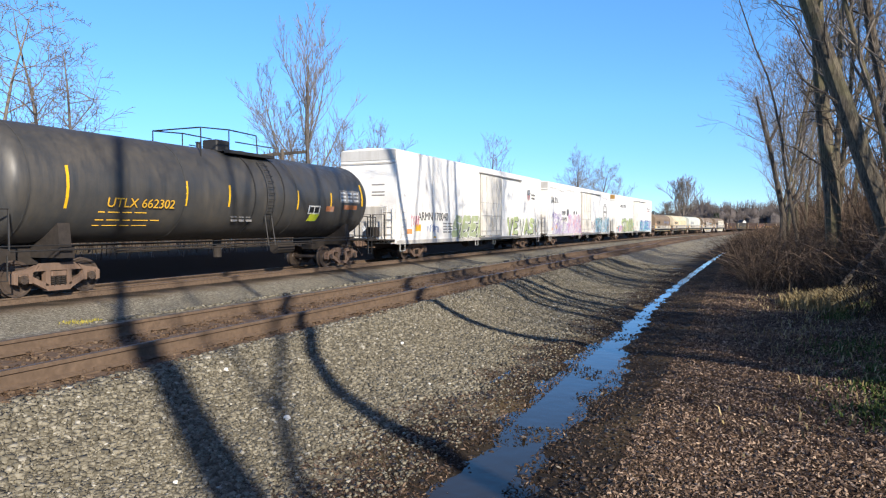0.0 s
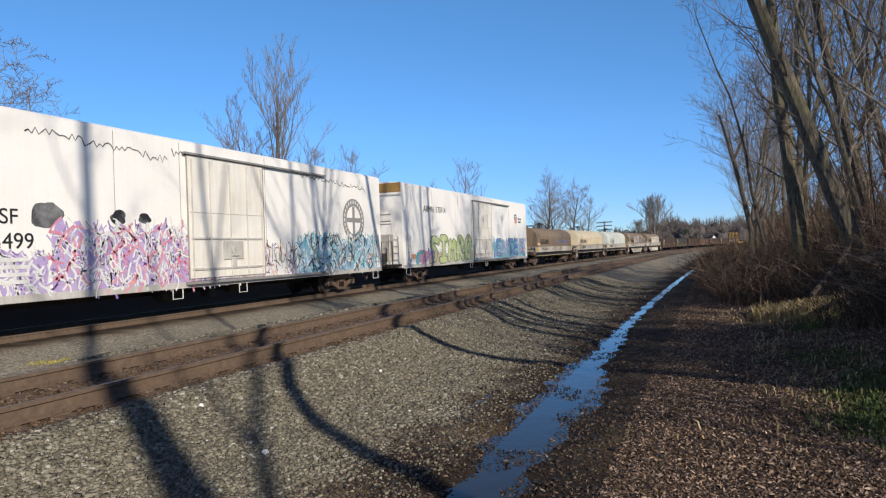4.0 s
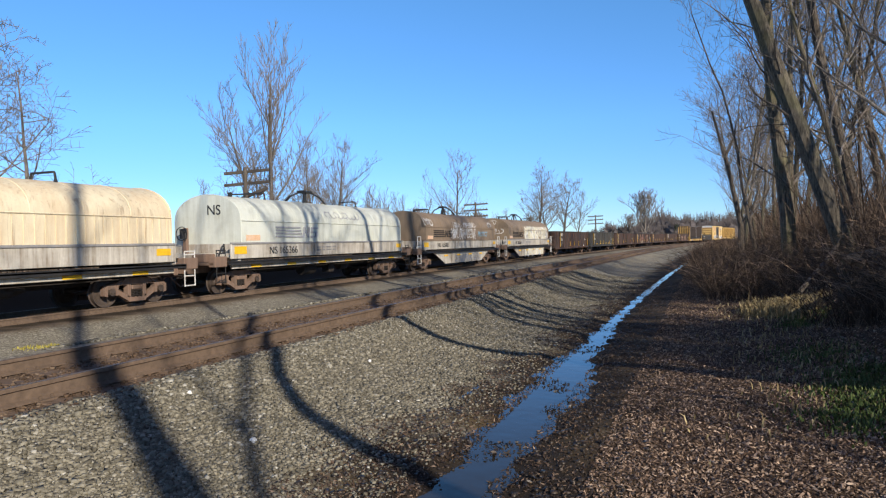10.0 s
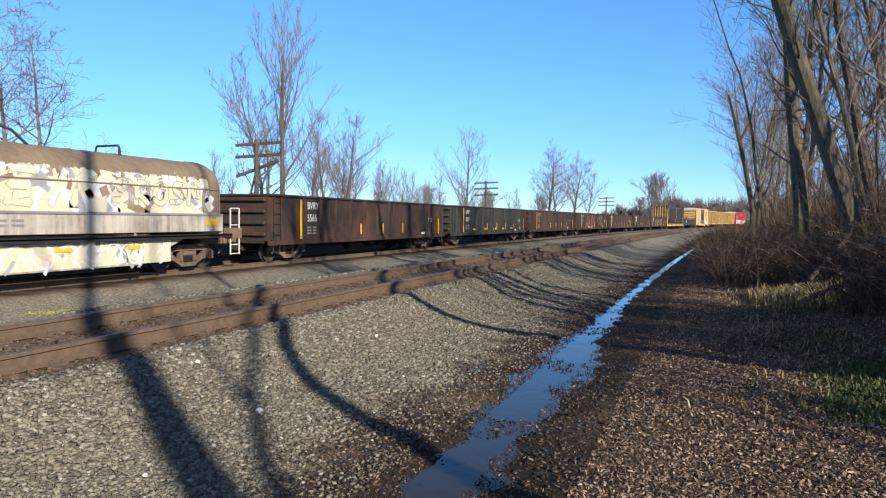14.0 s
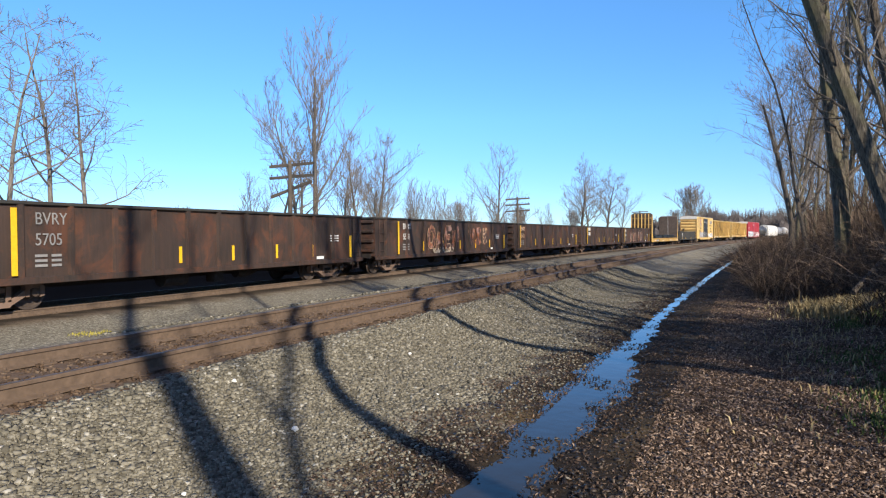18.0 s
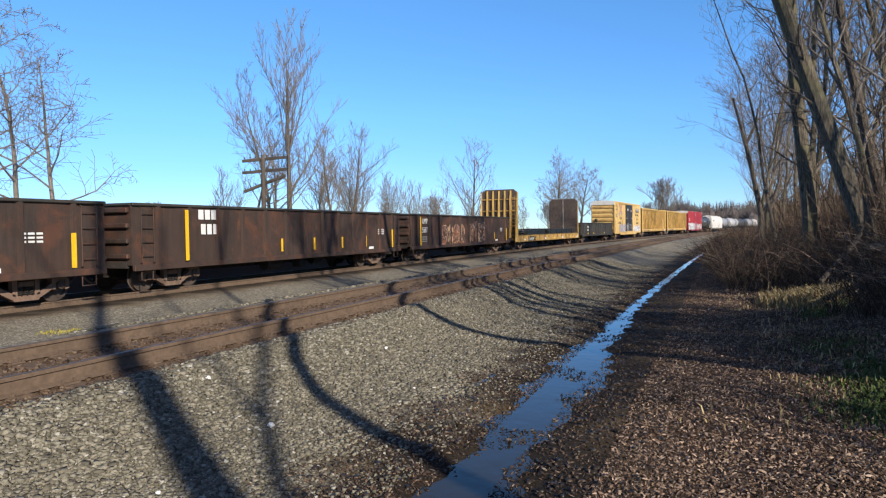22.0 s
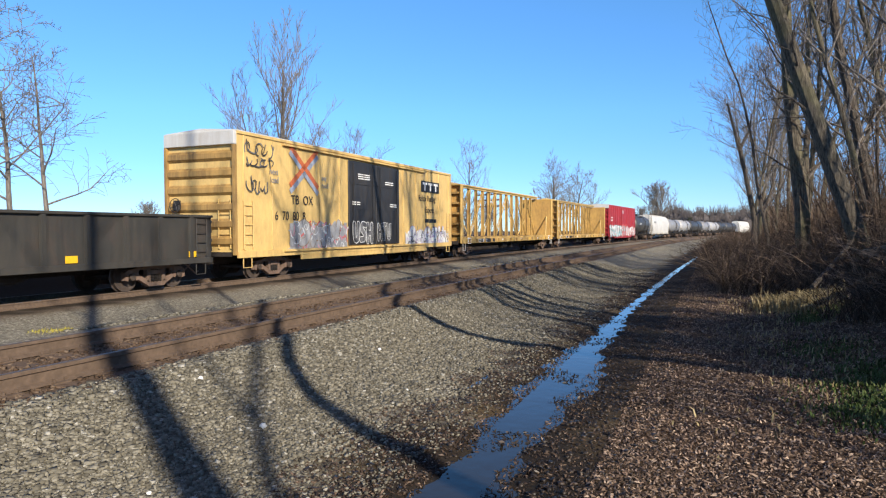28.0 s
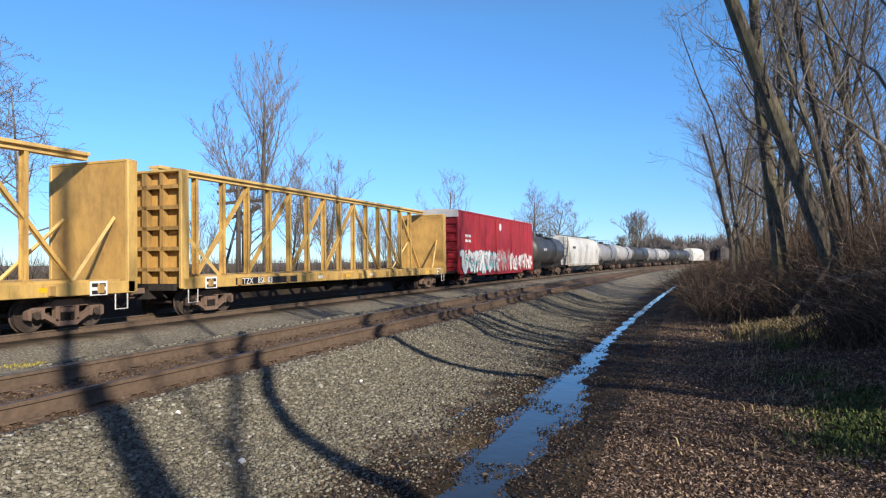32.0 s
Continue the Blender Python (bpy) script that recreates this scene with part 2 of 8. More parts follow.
BLACK_TANK = paint("black_tank_paint", (0.046, 0.048, 0.051), (0.11, 0.095, 0.075), 0.65, 0.05, 0.38)
GREY_TANK = paint("grey_tank_paint", (0.30, 0.30, 0.31), (0.14, 0.12, 0.10), 0.5, 0.05, 0.4)
PALE_TANK = paint("pale_tank_paint", (0.46, 0.45, 0.44), (0.20, 0.17, 0.14), 0.5, 0.05, 0.4)
WHITE = paint("white_reefer_paint", (0.94, 0.92, 0.875), (0.68, 0.61, 0.50), 0.24, 0.0, 0.42, 0.35)
WHITE_END = paint("dirty_white_end", (0.60, 0.58, 0.54), (0.25, 0.22, 0.18), 0.6, 0.05, 0.5)
# thin dark strips drawn for the recessed panel joints
SEAM = plain("dark_seam", (0.34, 0.31, 0.27), 0.8)
DOOR_WHITE = paint("stained_white_door", (0.86, 0.83, 0.76), (0.50, 0.42, 0.32), 0.45, 0.12, 0.5)
CREAM = paint("cream_hood_paint", (0.74, 0.65, 0.46), (0.45, 0.27, 0.13), 0.5, 0.40, 0.5, 0.5)
OFFWHITE = paint("offwhite_hood_paint", (0.66, 0.68, 0.60), (0.36, 0.36, 0.27), 0.6, 0.06, 0.5)
BROWN_HOOD = paint("brown_hood_paint", (0.235, 0.172, 0.113), (0.13, 0.095, 0.065), 0.4, 0.06, 0.65, 3.0)
SILL = paint("grimy_white_sill", (0.60, 0.56, 0.48), (0.17, 0.125, 0.08), 0.95, 0.34, 0.6)
TAN_HOOD = paint("rust_stained_tan_hood", (0.27, 0.20, 0.13), (0.11, 0.077, 0.05), 0.6, 0.22, 0.6, 3.0)
GON_BROWN = paint("brown_gondola_steel", (0.058, 0.035, 0.026), (0.024, 0.019, 0.016), 0.9, 0.26, 0.65, 1.0, 0.38)
GON_BLACK = paint("black_gondola_steel", (0.036, 0.035, 0.031), (0.075, 0.064, 0.050), 0.6, 0.06, 0.6, 1.0, 0.06)
YELLOW = paint("weathered_yellow_paint", (0.68, 0.44, 0.13), (0.24, 0.145, 0.06), 0.65, 0.28, 0.5, 2.5)
YELLOW_RUSTY = paint("rust_streaked_yellow_paint", (0.66, 0.42, 0.12), (0.17, 0.10, 0.04), 0.8, 0.42, 0.55, 1.2, 0.4)
YELLOW_PALE = paint("faded_yellow_paint", (0.77, 0.53, 0.19), (0.38, 0.24, 0.10), 0.6, 0.20, 0.5, 3.0)
YELLOW_PANEL = paint("stained_yellow_panel", (0.60, 0.36, 0.10), (0.24, 0.14, 0.055), 0.7, 0.14, 0.55, 4.0, 0.12)
GOLD_BAND = paint("gold_end_paint", (0.48, 0.27, 0.06), (0.2, 0.12, 0.05), 0.6, 0.1, 0.5)
YELLOW_GRIMY = paint("grimy_yellow_paint", (0.48, 0.29, 0.09), (0.11, 0.068, 0.035), 0.85, 0.25, 0.6)
RED = paint("red_boxcar_paint", (0.42, 0.022, 0.032), (0.16, 0.03, 0.03), 0.6, 0.08, 0.5)
ROOF_WHITE = paint("galvanised_roof", (0.62, 0.61, 0.58), (0.35, 0.30, 0.24), 0.5, 0.05, 0.5)
BULK_WOOD_AND_SHADE = paint("stained_boards_and_shaded_sheet", (0.085, 0.062, 0.05), (0.035, 0.028, 0.023), 0.7, 0.1, 0.8)
DOOR_BLACK = paint("black_plug_door_paint", (0.022, 0.022, 0.024), (0.08, 0.07, 0.06), 0.5, 0.03, 0.45)
HOPPER_WHITE = paint("pale_hopper_paint", (0.72, 0.70, 0.65), (0.36, 0.32, 0.26), 0.5, 0.05, 0.5)
TRUCK = paint("rusty_truck_casting", (0.22, 0.145, 0.105), (0.07, 0.052, 0.04), 0.7, 0.35, 0.85)
WHEEL = plain("wheel_steel", (0.10, 0.075, 0.06), 0.6, 0.3, 0.3)
UNDER = plain("grimy_underframe", (0.035, 0.028, 0.024), 0.85, 0.0, 0.4)
IRON = plain("black_iron", (0.025, 0.024, 0.024), 0.6, 0.0, 0.3)
HANDRAIL_WHITE = plain("white_grab_iron", (0.66, 0.64, 0.60), 0.5)
INK = plain("black_lettering", (0.018, 0.018, 0.02), 0.6, 0, 0.2)
INK_WHITE = plain("white_lettering", (0.78, 0.77, 0.74), 0.6, 0, 0.15)
INK_YELLOW = plain("yellow_lettering", (0.80, 0.46, 0.04), 0.6, 0, 0.15)
INK_GREY = plain("grey_lettering", (0.28, 0.27, 0.26), 0.6, 0, 0.2)
EMBLEM_BLUE = plain("faded_blue_emblem", (0.34, 0.38, 0.46), 0.6, 0, 0.2)
EMBLEM_RED = plain("faded_red_emblem", (0.62, 0.16, 0.06), 0.6, 0, 0.2)
REFLECT = plain("yellow_reflector", (0.85, 0.50, 0.02), 0.45, 0, 0.15)
REFLECT_WHITE = plain("white_reflector", (0.82, 0.82, 0.80), 0.45, 0, 0.15)
LIME = plain("lime_placard", (0.72, 0.80, 0.05), 0.5, 0, 0.1)
ROD = plain("dull_steel_rod", (0.20, 0.19, 0.18), 0.5, 0.5, 0.3)
CARGO = plain("dark_steel_cargo", (0.035, 0.04, 0.04), 0.55, 0.4, 0.3)


def spray(name, c, worn=False):
    """Sprayed paint: thin in places, misted with a paler and a deeper tone."""
    m, n, l, b = tree_of(name)
    v = spot(n, l)
    big, mist = noise_at(n, l, v, 1.7, 4, 0.6), noise_at(n, l, v, 11.0, 6, 0.75)
    pale, deep = tuple(x + (0.72 - x) * 0.35 for x in c), tuple(x * 0.55 for x in c)
    base = mixed(n, l, steps(n, l, big, [(0.42, (0, 0, 0)), (0.66, (0.85,) * 3)]), c, pale)
    base = mixed(n, l, steps(n, l, mist, [(0.30, (0.55,) * 3), (0.48, (0, 0, 0))]), base, deep)
    if worn:
        gone = noise_at(n, l, v, 2.6, 8, 0.78, 0.5)
        base = mixed(n, l, steps(n, l, gone, [(0.45, (0, 0, 0)), (0.53, (1, 1, 1))]), base, (0.065, 0.034, 0.024))
    l.new(base, b.inputs["Base Color"])
    b.inputs["Roughness"].default_value = 0.6
    return m


SPRAY = {k: spray("spray_" + k, c) for k, c in dict(
    lime=(0.46, 0.55, 0.22), olive=(0.36, 0.42, 0.22), teal=(0.04, 0.40, 0.44), blue=(0.06, 0.17, 0.46), sky=(0.22, 0.45, 0.62), purple=(0.26, 0.16, 0.42),
    violet=(0.45, 0.34, 0.60), pink=(0.70, 0.24, 0.32), red=(0.55, 0.06, 0.05), orange=(0.70, 0.28, 0.08), black=(0.022, 0.022, 0.026), white=(0.76, 0.76, 0.74),
    brown=(0.26, 0.19, 0.125), cream=(0.70, 0.63, 0.44), grey=(0.33, 0.33, 0.34), rust=(0.35, 0.13, 0.05), peach=(0.72, 0.45, 0.26)).items()}
SPRAY.update({"worn_" + k: spray("worn_spray_" + k, c, True) for k, c in dict(peach=(0.60, 0.36, 0.17), rust=(0.32, 0.10, 0.035), white=(0.66, 0.56, 0.42)).items()})


# ---- mesh building ----
class M:
    """Points and faces of one mesh."""

    def __init__(self):
        self.v, self.f, self.cuts = [], [], []

    def cut(self):
        """What follows is a piece of its own."""
        self.cuts.append((len(self.v), len(self.f)))
        return self

    def pieces(self):
        ends = [(0, 0)] + self.cuts + [(len(self.v), len(self.f))]
        out = []
        for (a, c), (b, d) in zip(ends, ends[1:]):
            if d > c:
                m = M()
                m.v, m.f = self.v[a:b], [tuple(i - a for i in f) for f in self.f[c:d]]
                out.append(m)
        return out

    def add(self, pts, faces):
        k = len(self.v)
        self.v += [tuple(p) for p in pts]
        self.f += [tuple(i + k for i in f) for f in faces]
        return self

    def box(self, x0, x1, y0, y1, z0, z1, b=0.0):
        if b <= 0 or b * 2 >= min(x1 - x0, y1 - y0, z1 - z0):
            p = [(x, y, z) for z in (z0, z1) for y in (y0, y1) for x in (x0, x1)]
            return self.add(p, [(0, 2, 3, 1), (4, 5, 7, 6), (0, 1, 5, 4), (2, 6, 7, 3), (0, 4, 6, 2), (1, 3, 7, 5)])
        lo, hi, p, ids = (x0, y0, z0), (x1, y1, z1), [], {}
        for sx in (0, 1):
            for sy in (0, 1):
                for sz in (0, 1):
                    s = (sx, sy, sz)
                    for ax in range(3):
                        c = [(hi[i] if s[i] else lo[i]) if i == ax else (hi[i] - b if s[i] else lo[i] + b) for i in range(3)]
                        ids[s, ax] = len(p)
                        p.append(c)
        f = []
        for ax in range(3):
            o = [i for i in range(3) if i != ax]
            for side in (0, 1):
                q = []
                for a, c in ((0, 0), (1, 0), (1, 1), (0, 1)):
                    s = [0, 0, 0]
                    s[ax], s[o[0]], s[o[1]] = side, a, c
                    q.append(ids[tuple(s), ax])
                flip = (side == 0) == (ax != 1)
                f.append(tuple(reversed(q)) if flip else tuple(q))
            for a in (0, 1):
                for c in (0, 1):
                    s0, s1 = [0, 0, 0], [0, 0, 0]
                    s0[ax], s1[ax] = 0, 1
                    for s in (s0, s1):
                        s[o[0]], s[o[1]] = a, c
                    f.append((ids[tuple(s0), o[0]], ids[tuple(s1), o[0]], ids[tuple(s1), o[1]], ids[tuple(s0), o[1]]))
        for s in [(a, b_, c) for a in (0, 1) for b_ in (0, 1) for c in (0, 1)]:
            f.append((ids[s, 0], ids[s, 1], ids[s, 2]))
        return self.add(p, f)

    def tube(self, pts, rads, n=6, caps=True):
        pts = [Vector(p) for p in pts]
        if isinstance(rads, (int, float)):
            rads = [rads] * len(pts)
        rings, up = [], None
        for i, p in enumerate(pts):
            d = (pts[min(i + 1, len(pts) - 1)] - pts[max(i - 1, 0)]).normalized()
            if up is None:
                up = Vector((0, 0, 1)) if abs(d.z) < 0.9 else Vector((1, 0, 0))
            a = d.cross(up).normalized()
            if a.length < 0.5:
                a = d.orthogonal().normalized()
            c = a.cross(d).normalized()
            up = c
            rings += [p + (a * math.cos(2 * math.pi * k / n) + c * math.sin(2 * math.pi * k / n)) * rads[i] for k in range(n)]
        f = [(i * n + k, i * n + (k + 1) % n, (i + 1) * n + (k + 1) % n, (i + 1) * n + k) for i in range(len(pts) - 1) for k in range(n)]
        if caps:
            f += [tuple(range(n)), tuple((len(pts) - 1) * n + k for k in reversed(range(n)))]
        return self.add(rings, f)

    def prism(self, poly, axis, a, b):
        """A convex outline drawn out along an axis; outline points are the two other axes in order."""
        n = len(poly)

        def at(q, t):
            return {0: (t, q[0], q[1]), 1: (q[0], t, q[1]), 2: (q[0], q[1], t)}[axis]
        p = [at(q, a) for q in poly] + [at(q, b) for q in poly]
        return self.add(p, [tuple(range(n)), tuple(range(2 * n - 1, n - 1, -1))] + [(i, n + i, n + (i + 1) % n, (i + 1) % n) for i in range(n)])

    def lathe(self, prof, centre, axis=1, n=32):
        """Rings of (along, radius) round an axis through centre."""
        cx, cy, cz = centre
        p = []
        for a, r in prof:
            for k in range(n):
                s, c = r * math.sin(2 * math.pi * k / n), r * math.cos(2 * math.pi * k / n)
                p.append((cx + s, cy + a, cz + c) if axis == 1 else (cx + a, cy + s, cz + c))
        f = [(i * n + k, i * n + (k + 1) % n, (i + 1) * n + (k + 1) % n, (i + 1) * n + k) for i in range(len(prof) - 1) for k in range(n)]
        return self.add(p, f)

    def sheet(self, rows):
        """Quads between rows of points."""
        n = len(rows[0])
        return self.add([p for r in rows for p in r], [(i * n + k, i * n + k + 1, (i + 1) * n + k + 1, (i + 1) * n + k) for i in range(len(rows) - 1) for k in range(n - 1)])

    def data(self, name, mat, smooth=False):
        me = bpy.data.meshes.new(name)
        me.from_pydata(self.v, [], self.f)
        me.materials.append(mat)
        bm = bmesh.new()
        bm.from_mesh(me)
        bmesh.ops.recalc_face_normals(bm, faces=bm.faces)
        bm.to_mesh(me)
        bm.free()
        if smooth:
            me.polygons.foreach_set("use_smooth", [True] * len(me.polygons))
            me.set_sharp_from_angle(angle=radians(38))
        return me


def part(name, m, mat, parent, label="", smooth=False, at=None):
    """One mesh under a thing; a mesh with cuts gives one object a piece, and the first is returned."""
    if isinstance(m, M) and m.cuts:
        return [part(name, q, mat, parent, label, smooth, at) for q in m.pieces()][0]
    ob = new(name, m.data(name, mat, smooth) if isinstance(m, M) else m)
    ob.parent = parent
    if at is not None:
        ob.location = at
    return tagged(ob, label) if label else ob


def thing(name, label, category, group="", kind=""):
    return tagged(new(name), label, category, group, kind)


def fast_mesh(name, verts, faces, mat, smooth=False):
    """A big mesh from arrays; all faces with the same number of corners."""
    me = bpy.data.meshes.new(name)
    k = faces.shape[1]
    me.vertices.add(len(verts))
    me.vertices.foreach_set("co", np.asarray(verts, np.float32).ravel())
    me.loops.add(faces.size)
    me.loops.foreach_set("vertex_index", faces.ravel().astype(np.int32))
    me.polygons.add(len(faces))
    me.polygons.foreach_set("loop_start", np.arange(0, faces.size, k, dtype=np.int32))
    me.polygons.foreach_set("loop_total", np.full(len(faces), k, np.int32))
    if smooth:
        me.polygons.foreach_set("use_smooth", np.ones(len(faces), bool))
    me.update(calc_edges=True)
    me.materials.append(mat)
    return me


# ---- the plan ----
CURVE_Y, CURVE_R = 20.0, 1250.0     # straight up to here, then a wide bend to the right
NEAR_X, TRAIN_X = -6.54, -16.30     # track centres
NEAR_Z, TRAIN_Z = 0.0, -0.43        # rail tops
WATER_Z = -0.475


def bend(y):
    """How far the line has swung to the right at y."""
    a = np.clip(np.asarray(y, float) - CURVE_Y, 0, 700)
    return CURVE_R - np.sqrt(CURVE_R**2 - a**2) + np.clip(np.asarray(y, float) - CURVE_Y - 700, 0, None) * 0.676


# bank past u -19.4 is raised to keep the gap under cars dark
PROFILE = [(-2000, 0.2), (-300, 0.3), (-60, 0.30), (-26, 0.30), (-22.2, 0.30), (-20.6, 0.02), (-19.4, -0.66), (-18.5, -0.592), (-14.4, -0.592), (-13.6, -0.68), (-11.5, -0.76), (-9.6, -0.55), (-8.9, -0.24),
           (-8.4, -0.14), (-8.1, -0.14), (-7.8, -0.185), (-5.4, -0.185), (-5.15, -0.12), (-4.9, -0.12), (-4.5, -0.24), (-4.1, -0.345), (-3.7, -0.41), (-3.2, -0.445), (-2.6, -0.46), (-1.0, -0.41),
           (-0.5, -0.37), (0.0, -0.34), (1.2, -0.28), (2.0, -0.12), (2.9, 0.34), (4.0, 0.92), (5.2, 1.32), (8, 1.7), (20, 2.1), (60, 2.6), (300, 4.0), (2000, 6.0)]
PU, PZ = np.array([p[0] for p in PROFILE], float), np.array([p[1] for p in PROFILE], float)


def wave(x, y, s, seed=0.0):
    """Smooth waves of about s metres, between -1 and 1."""
    x, y = np.asarray(x, float) / s, np.asarray(y, float) / s
    return (np.sin(x * 2.1 + y * 1.3 + seed) + np.sin(-x * 1.2 + y * 2.7 + seed * 2.3) + np.sin(x * 3.9 - y * 3.1 + seed * 0.7) * 0.6) / 2.6


def ground_z(u, y):
    """Height of the ground at u metres right of the line's own zero, and y along it."""
    u, y = np.asarray(u, float), np.asarray(y, float)
    z = np.interp(u, PU, PZ)
    loose = np.clip((u + 4.9) / 0.3, 0, 1) * np.clip((0.7 - u) / 0.9, 0, 1)
    z = z + loose * (0.03 * wave(u, y, 1.5, 1.0) + 0.012 * wave(u, y, 0.5, 4.0))
    # the wet ditch: its middle and its width wander
    mid = np.interp(y, [2, 3.8, 5, 7.3, 9.5, 11, 14.6, 20, 44, 80], [-1.50, -1.53, -1.58, -1.57, -1.69, -1.66, -1.72, -1.65, -1.27, -1.30])
    wide = np.interp(y, [2, 3.8, 5, 6, 7.3, 9.5, 11, 14.6, 20, 44], [0.28, 0.27, 0.24, 0.30, 0.42, 0.28, 0.21, 0.13, 0.12, 0.10])
    wide = wide + np.interp(y, [12, 22], [1, 0.35]) * (0.08 * wave(u, y, 0.7, 9.0) + 0.09 * wave(u, y, 0.28, 3.0))
    away = np.abs(u - mid) - wide
    w = np.clip(1 - away / 0.5, 0, 1)
    z = z * (1 - w) + w * (WATER_Z + np.clip(away * 0.16, -0.06, 0.2))
    path = np.clip((u + 0.1) / 0.9, 0, 1)
    z = z + path * (0.05 * wave(u, y, 1.2, 2.0) + 0.02 * wave(u, y, 0.35, 5.0)) + np.clip((u - 3.2) / 2.5, 0, 1) * 0.25 * wave(u, y, 4.0, 3.0)
    return z


def on_ground(x, y):
    return float(ground_z(x - bend(y), y))


def line_pose(s, offset_x, z):
    """Pose of a car whose middle is s metres along the line."""
    a = max(0.0, s - CURVE_Y) / CURVE_R
    y = s if s < CURVE_Y else CURVE_Y + CURVE_R * math.sin(a)
    x = 0.0 if s < CURVE_Y else CURVE_R * (1 - math.cos(a))
    # offset is measured square to the line
    return pose(x + offset_x * math.cos(a), y - offset_x * math.sin(a), z, 0, 0, -math.degrees(a))


def grid_steps(spans):
    out = []
    for a, b, step in spans:
        out += list(np.arange(a, b, step))
    return np.array(out + [spans[-1][1]])


def make_ground():
    us = grid_steps([(-2000, -400, 400), (-400, -60, 60), (-60, -21, 5), (-21, -8.6, 0.4), (-8.6, -4.8, 0.3), (-4.8, -0.4, 0.11), (-0.4, 5, 0.18), (5, 12, 0.8), (12, 60, 6), (60, 400, 60), (400, 2000, 400)])
    ys = grid_steps([(-600, -60, 60), (-60, -4, 4), (-4, 2, 0.4), (2, 26, 0.13), (26, 60, 0.5), (60, 160, 4), (160, 700, 20), (700, 3000, 230)])
    U, Y = np.meshgrid(us, ys)
    Z = ground_z(U, Y)
    X = U + bend(Y)
    nu, ny = len(us), len(ys)
    idx = np.arange(nu * ny).reshape(ny, nu)
    F = np.stack([idx[:-1, :-1], idx[:-1, 1:], idx[1:, 1:], idx[1:, :-1]], -1).reshape(-1, 4)
    me = fast_mesh("ground", np.stack([X, Y, Z], -1).reshape(-1, 3), F, GROUND, True)
    edge = U + 0.35 * wave(U, Y, 0.9, 7.0)
    rough = edge + 0.25 * wave(U, Y, 0.35, 2.0)
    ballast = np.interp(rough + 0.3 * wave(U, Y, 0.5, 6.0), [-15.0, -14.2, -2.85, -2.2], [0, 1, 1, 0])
    # second term paints shade under and behind the train into the ground colour
    silt_shade = np.interp(edge + 0.45 * wave(U, Y, 0.6, 5.0) + 0.3 * wave(U, Y, 0.25, 8.0), [-2.8, -2.1, -0.9, -0.35], [0, 1, 1, 0]) + np.interp(U, [-22.6, -21.5, -14.6, -14.2], [0, 0.9, 0.9, 0])
    litter = np.interp(edge, [-0.85, -0.3, 9, 14], [0, 1, 1, 0.7])
    rusty = np.interp(U, [-18.6, -18.2, -14.5, -14.0, -8.3, -7.9, -5.3, -4.95], [0, 0.8, 0.8, 0, 0, 1, 1, 0])
    col = np.stack([ballast, silt_shade, litter, rusty], -1).reshape(-1, 4)
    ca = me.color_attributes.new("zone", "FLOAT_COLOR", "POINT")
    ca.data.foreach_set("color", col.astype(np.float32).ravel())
    ob = new("ground", me)
    tagged(ob, "grey ballast slopes, muddy ditch bed and leaf-strewn bank", "ground", kind="structure")


def make_water():
    ys = grid_steps([(-30, 60, 1.0), (60, 140, 5)])
    rows = [[(u + float(bend(y)), y, WATER_Z) for u in (-2.5, -1.9, -1.3, -0.9)] for y in ys]
    me = M().sheet(rows).data("water", WATER)
    tagged(new("water", me), "still shallow water in a muddy trackside ditch", "ditch water", kind="structure")


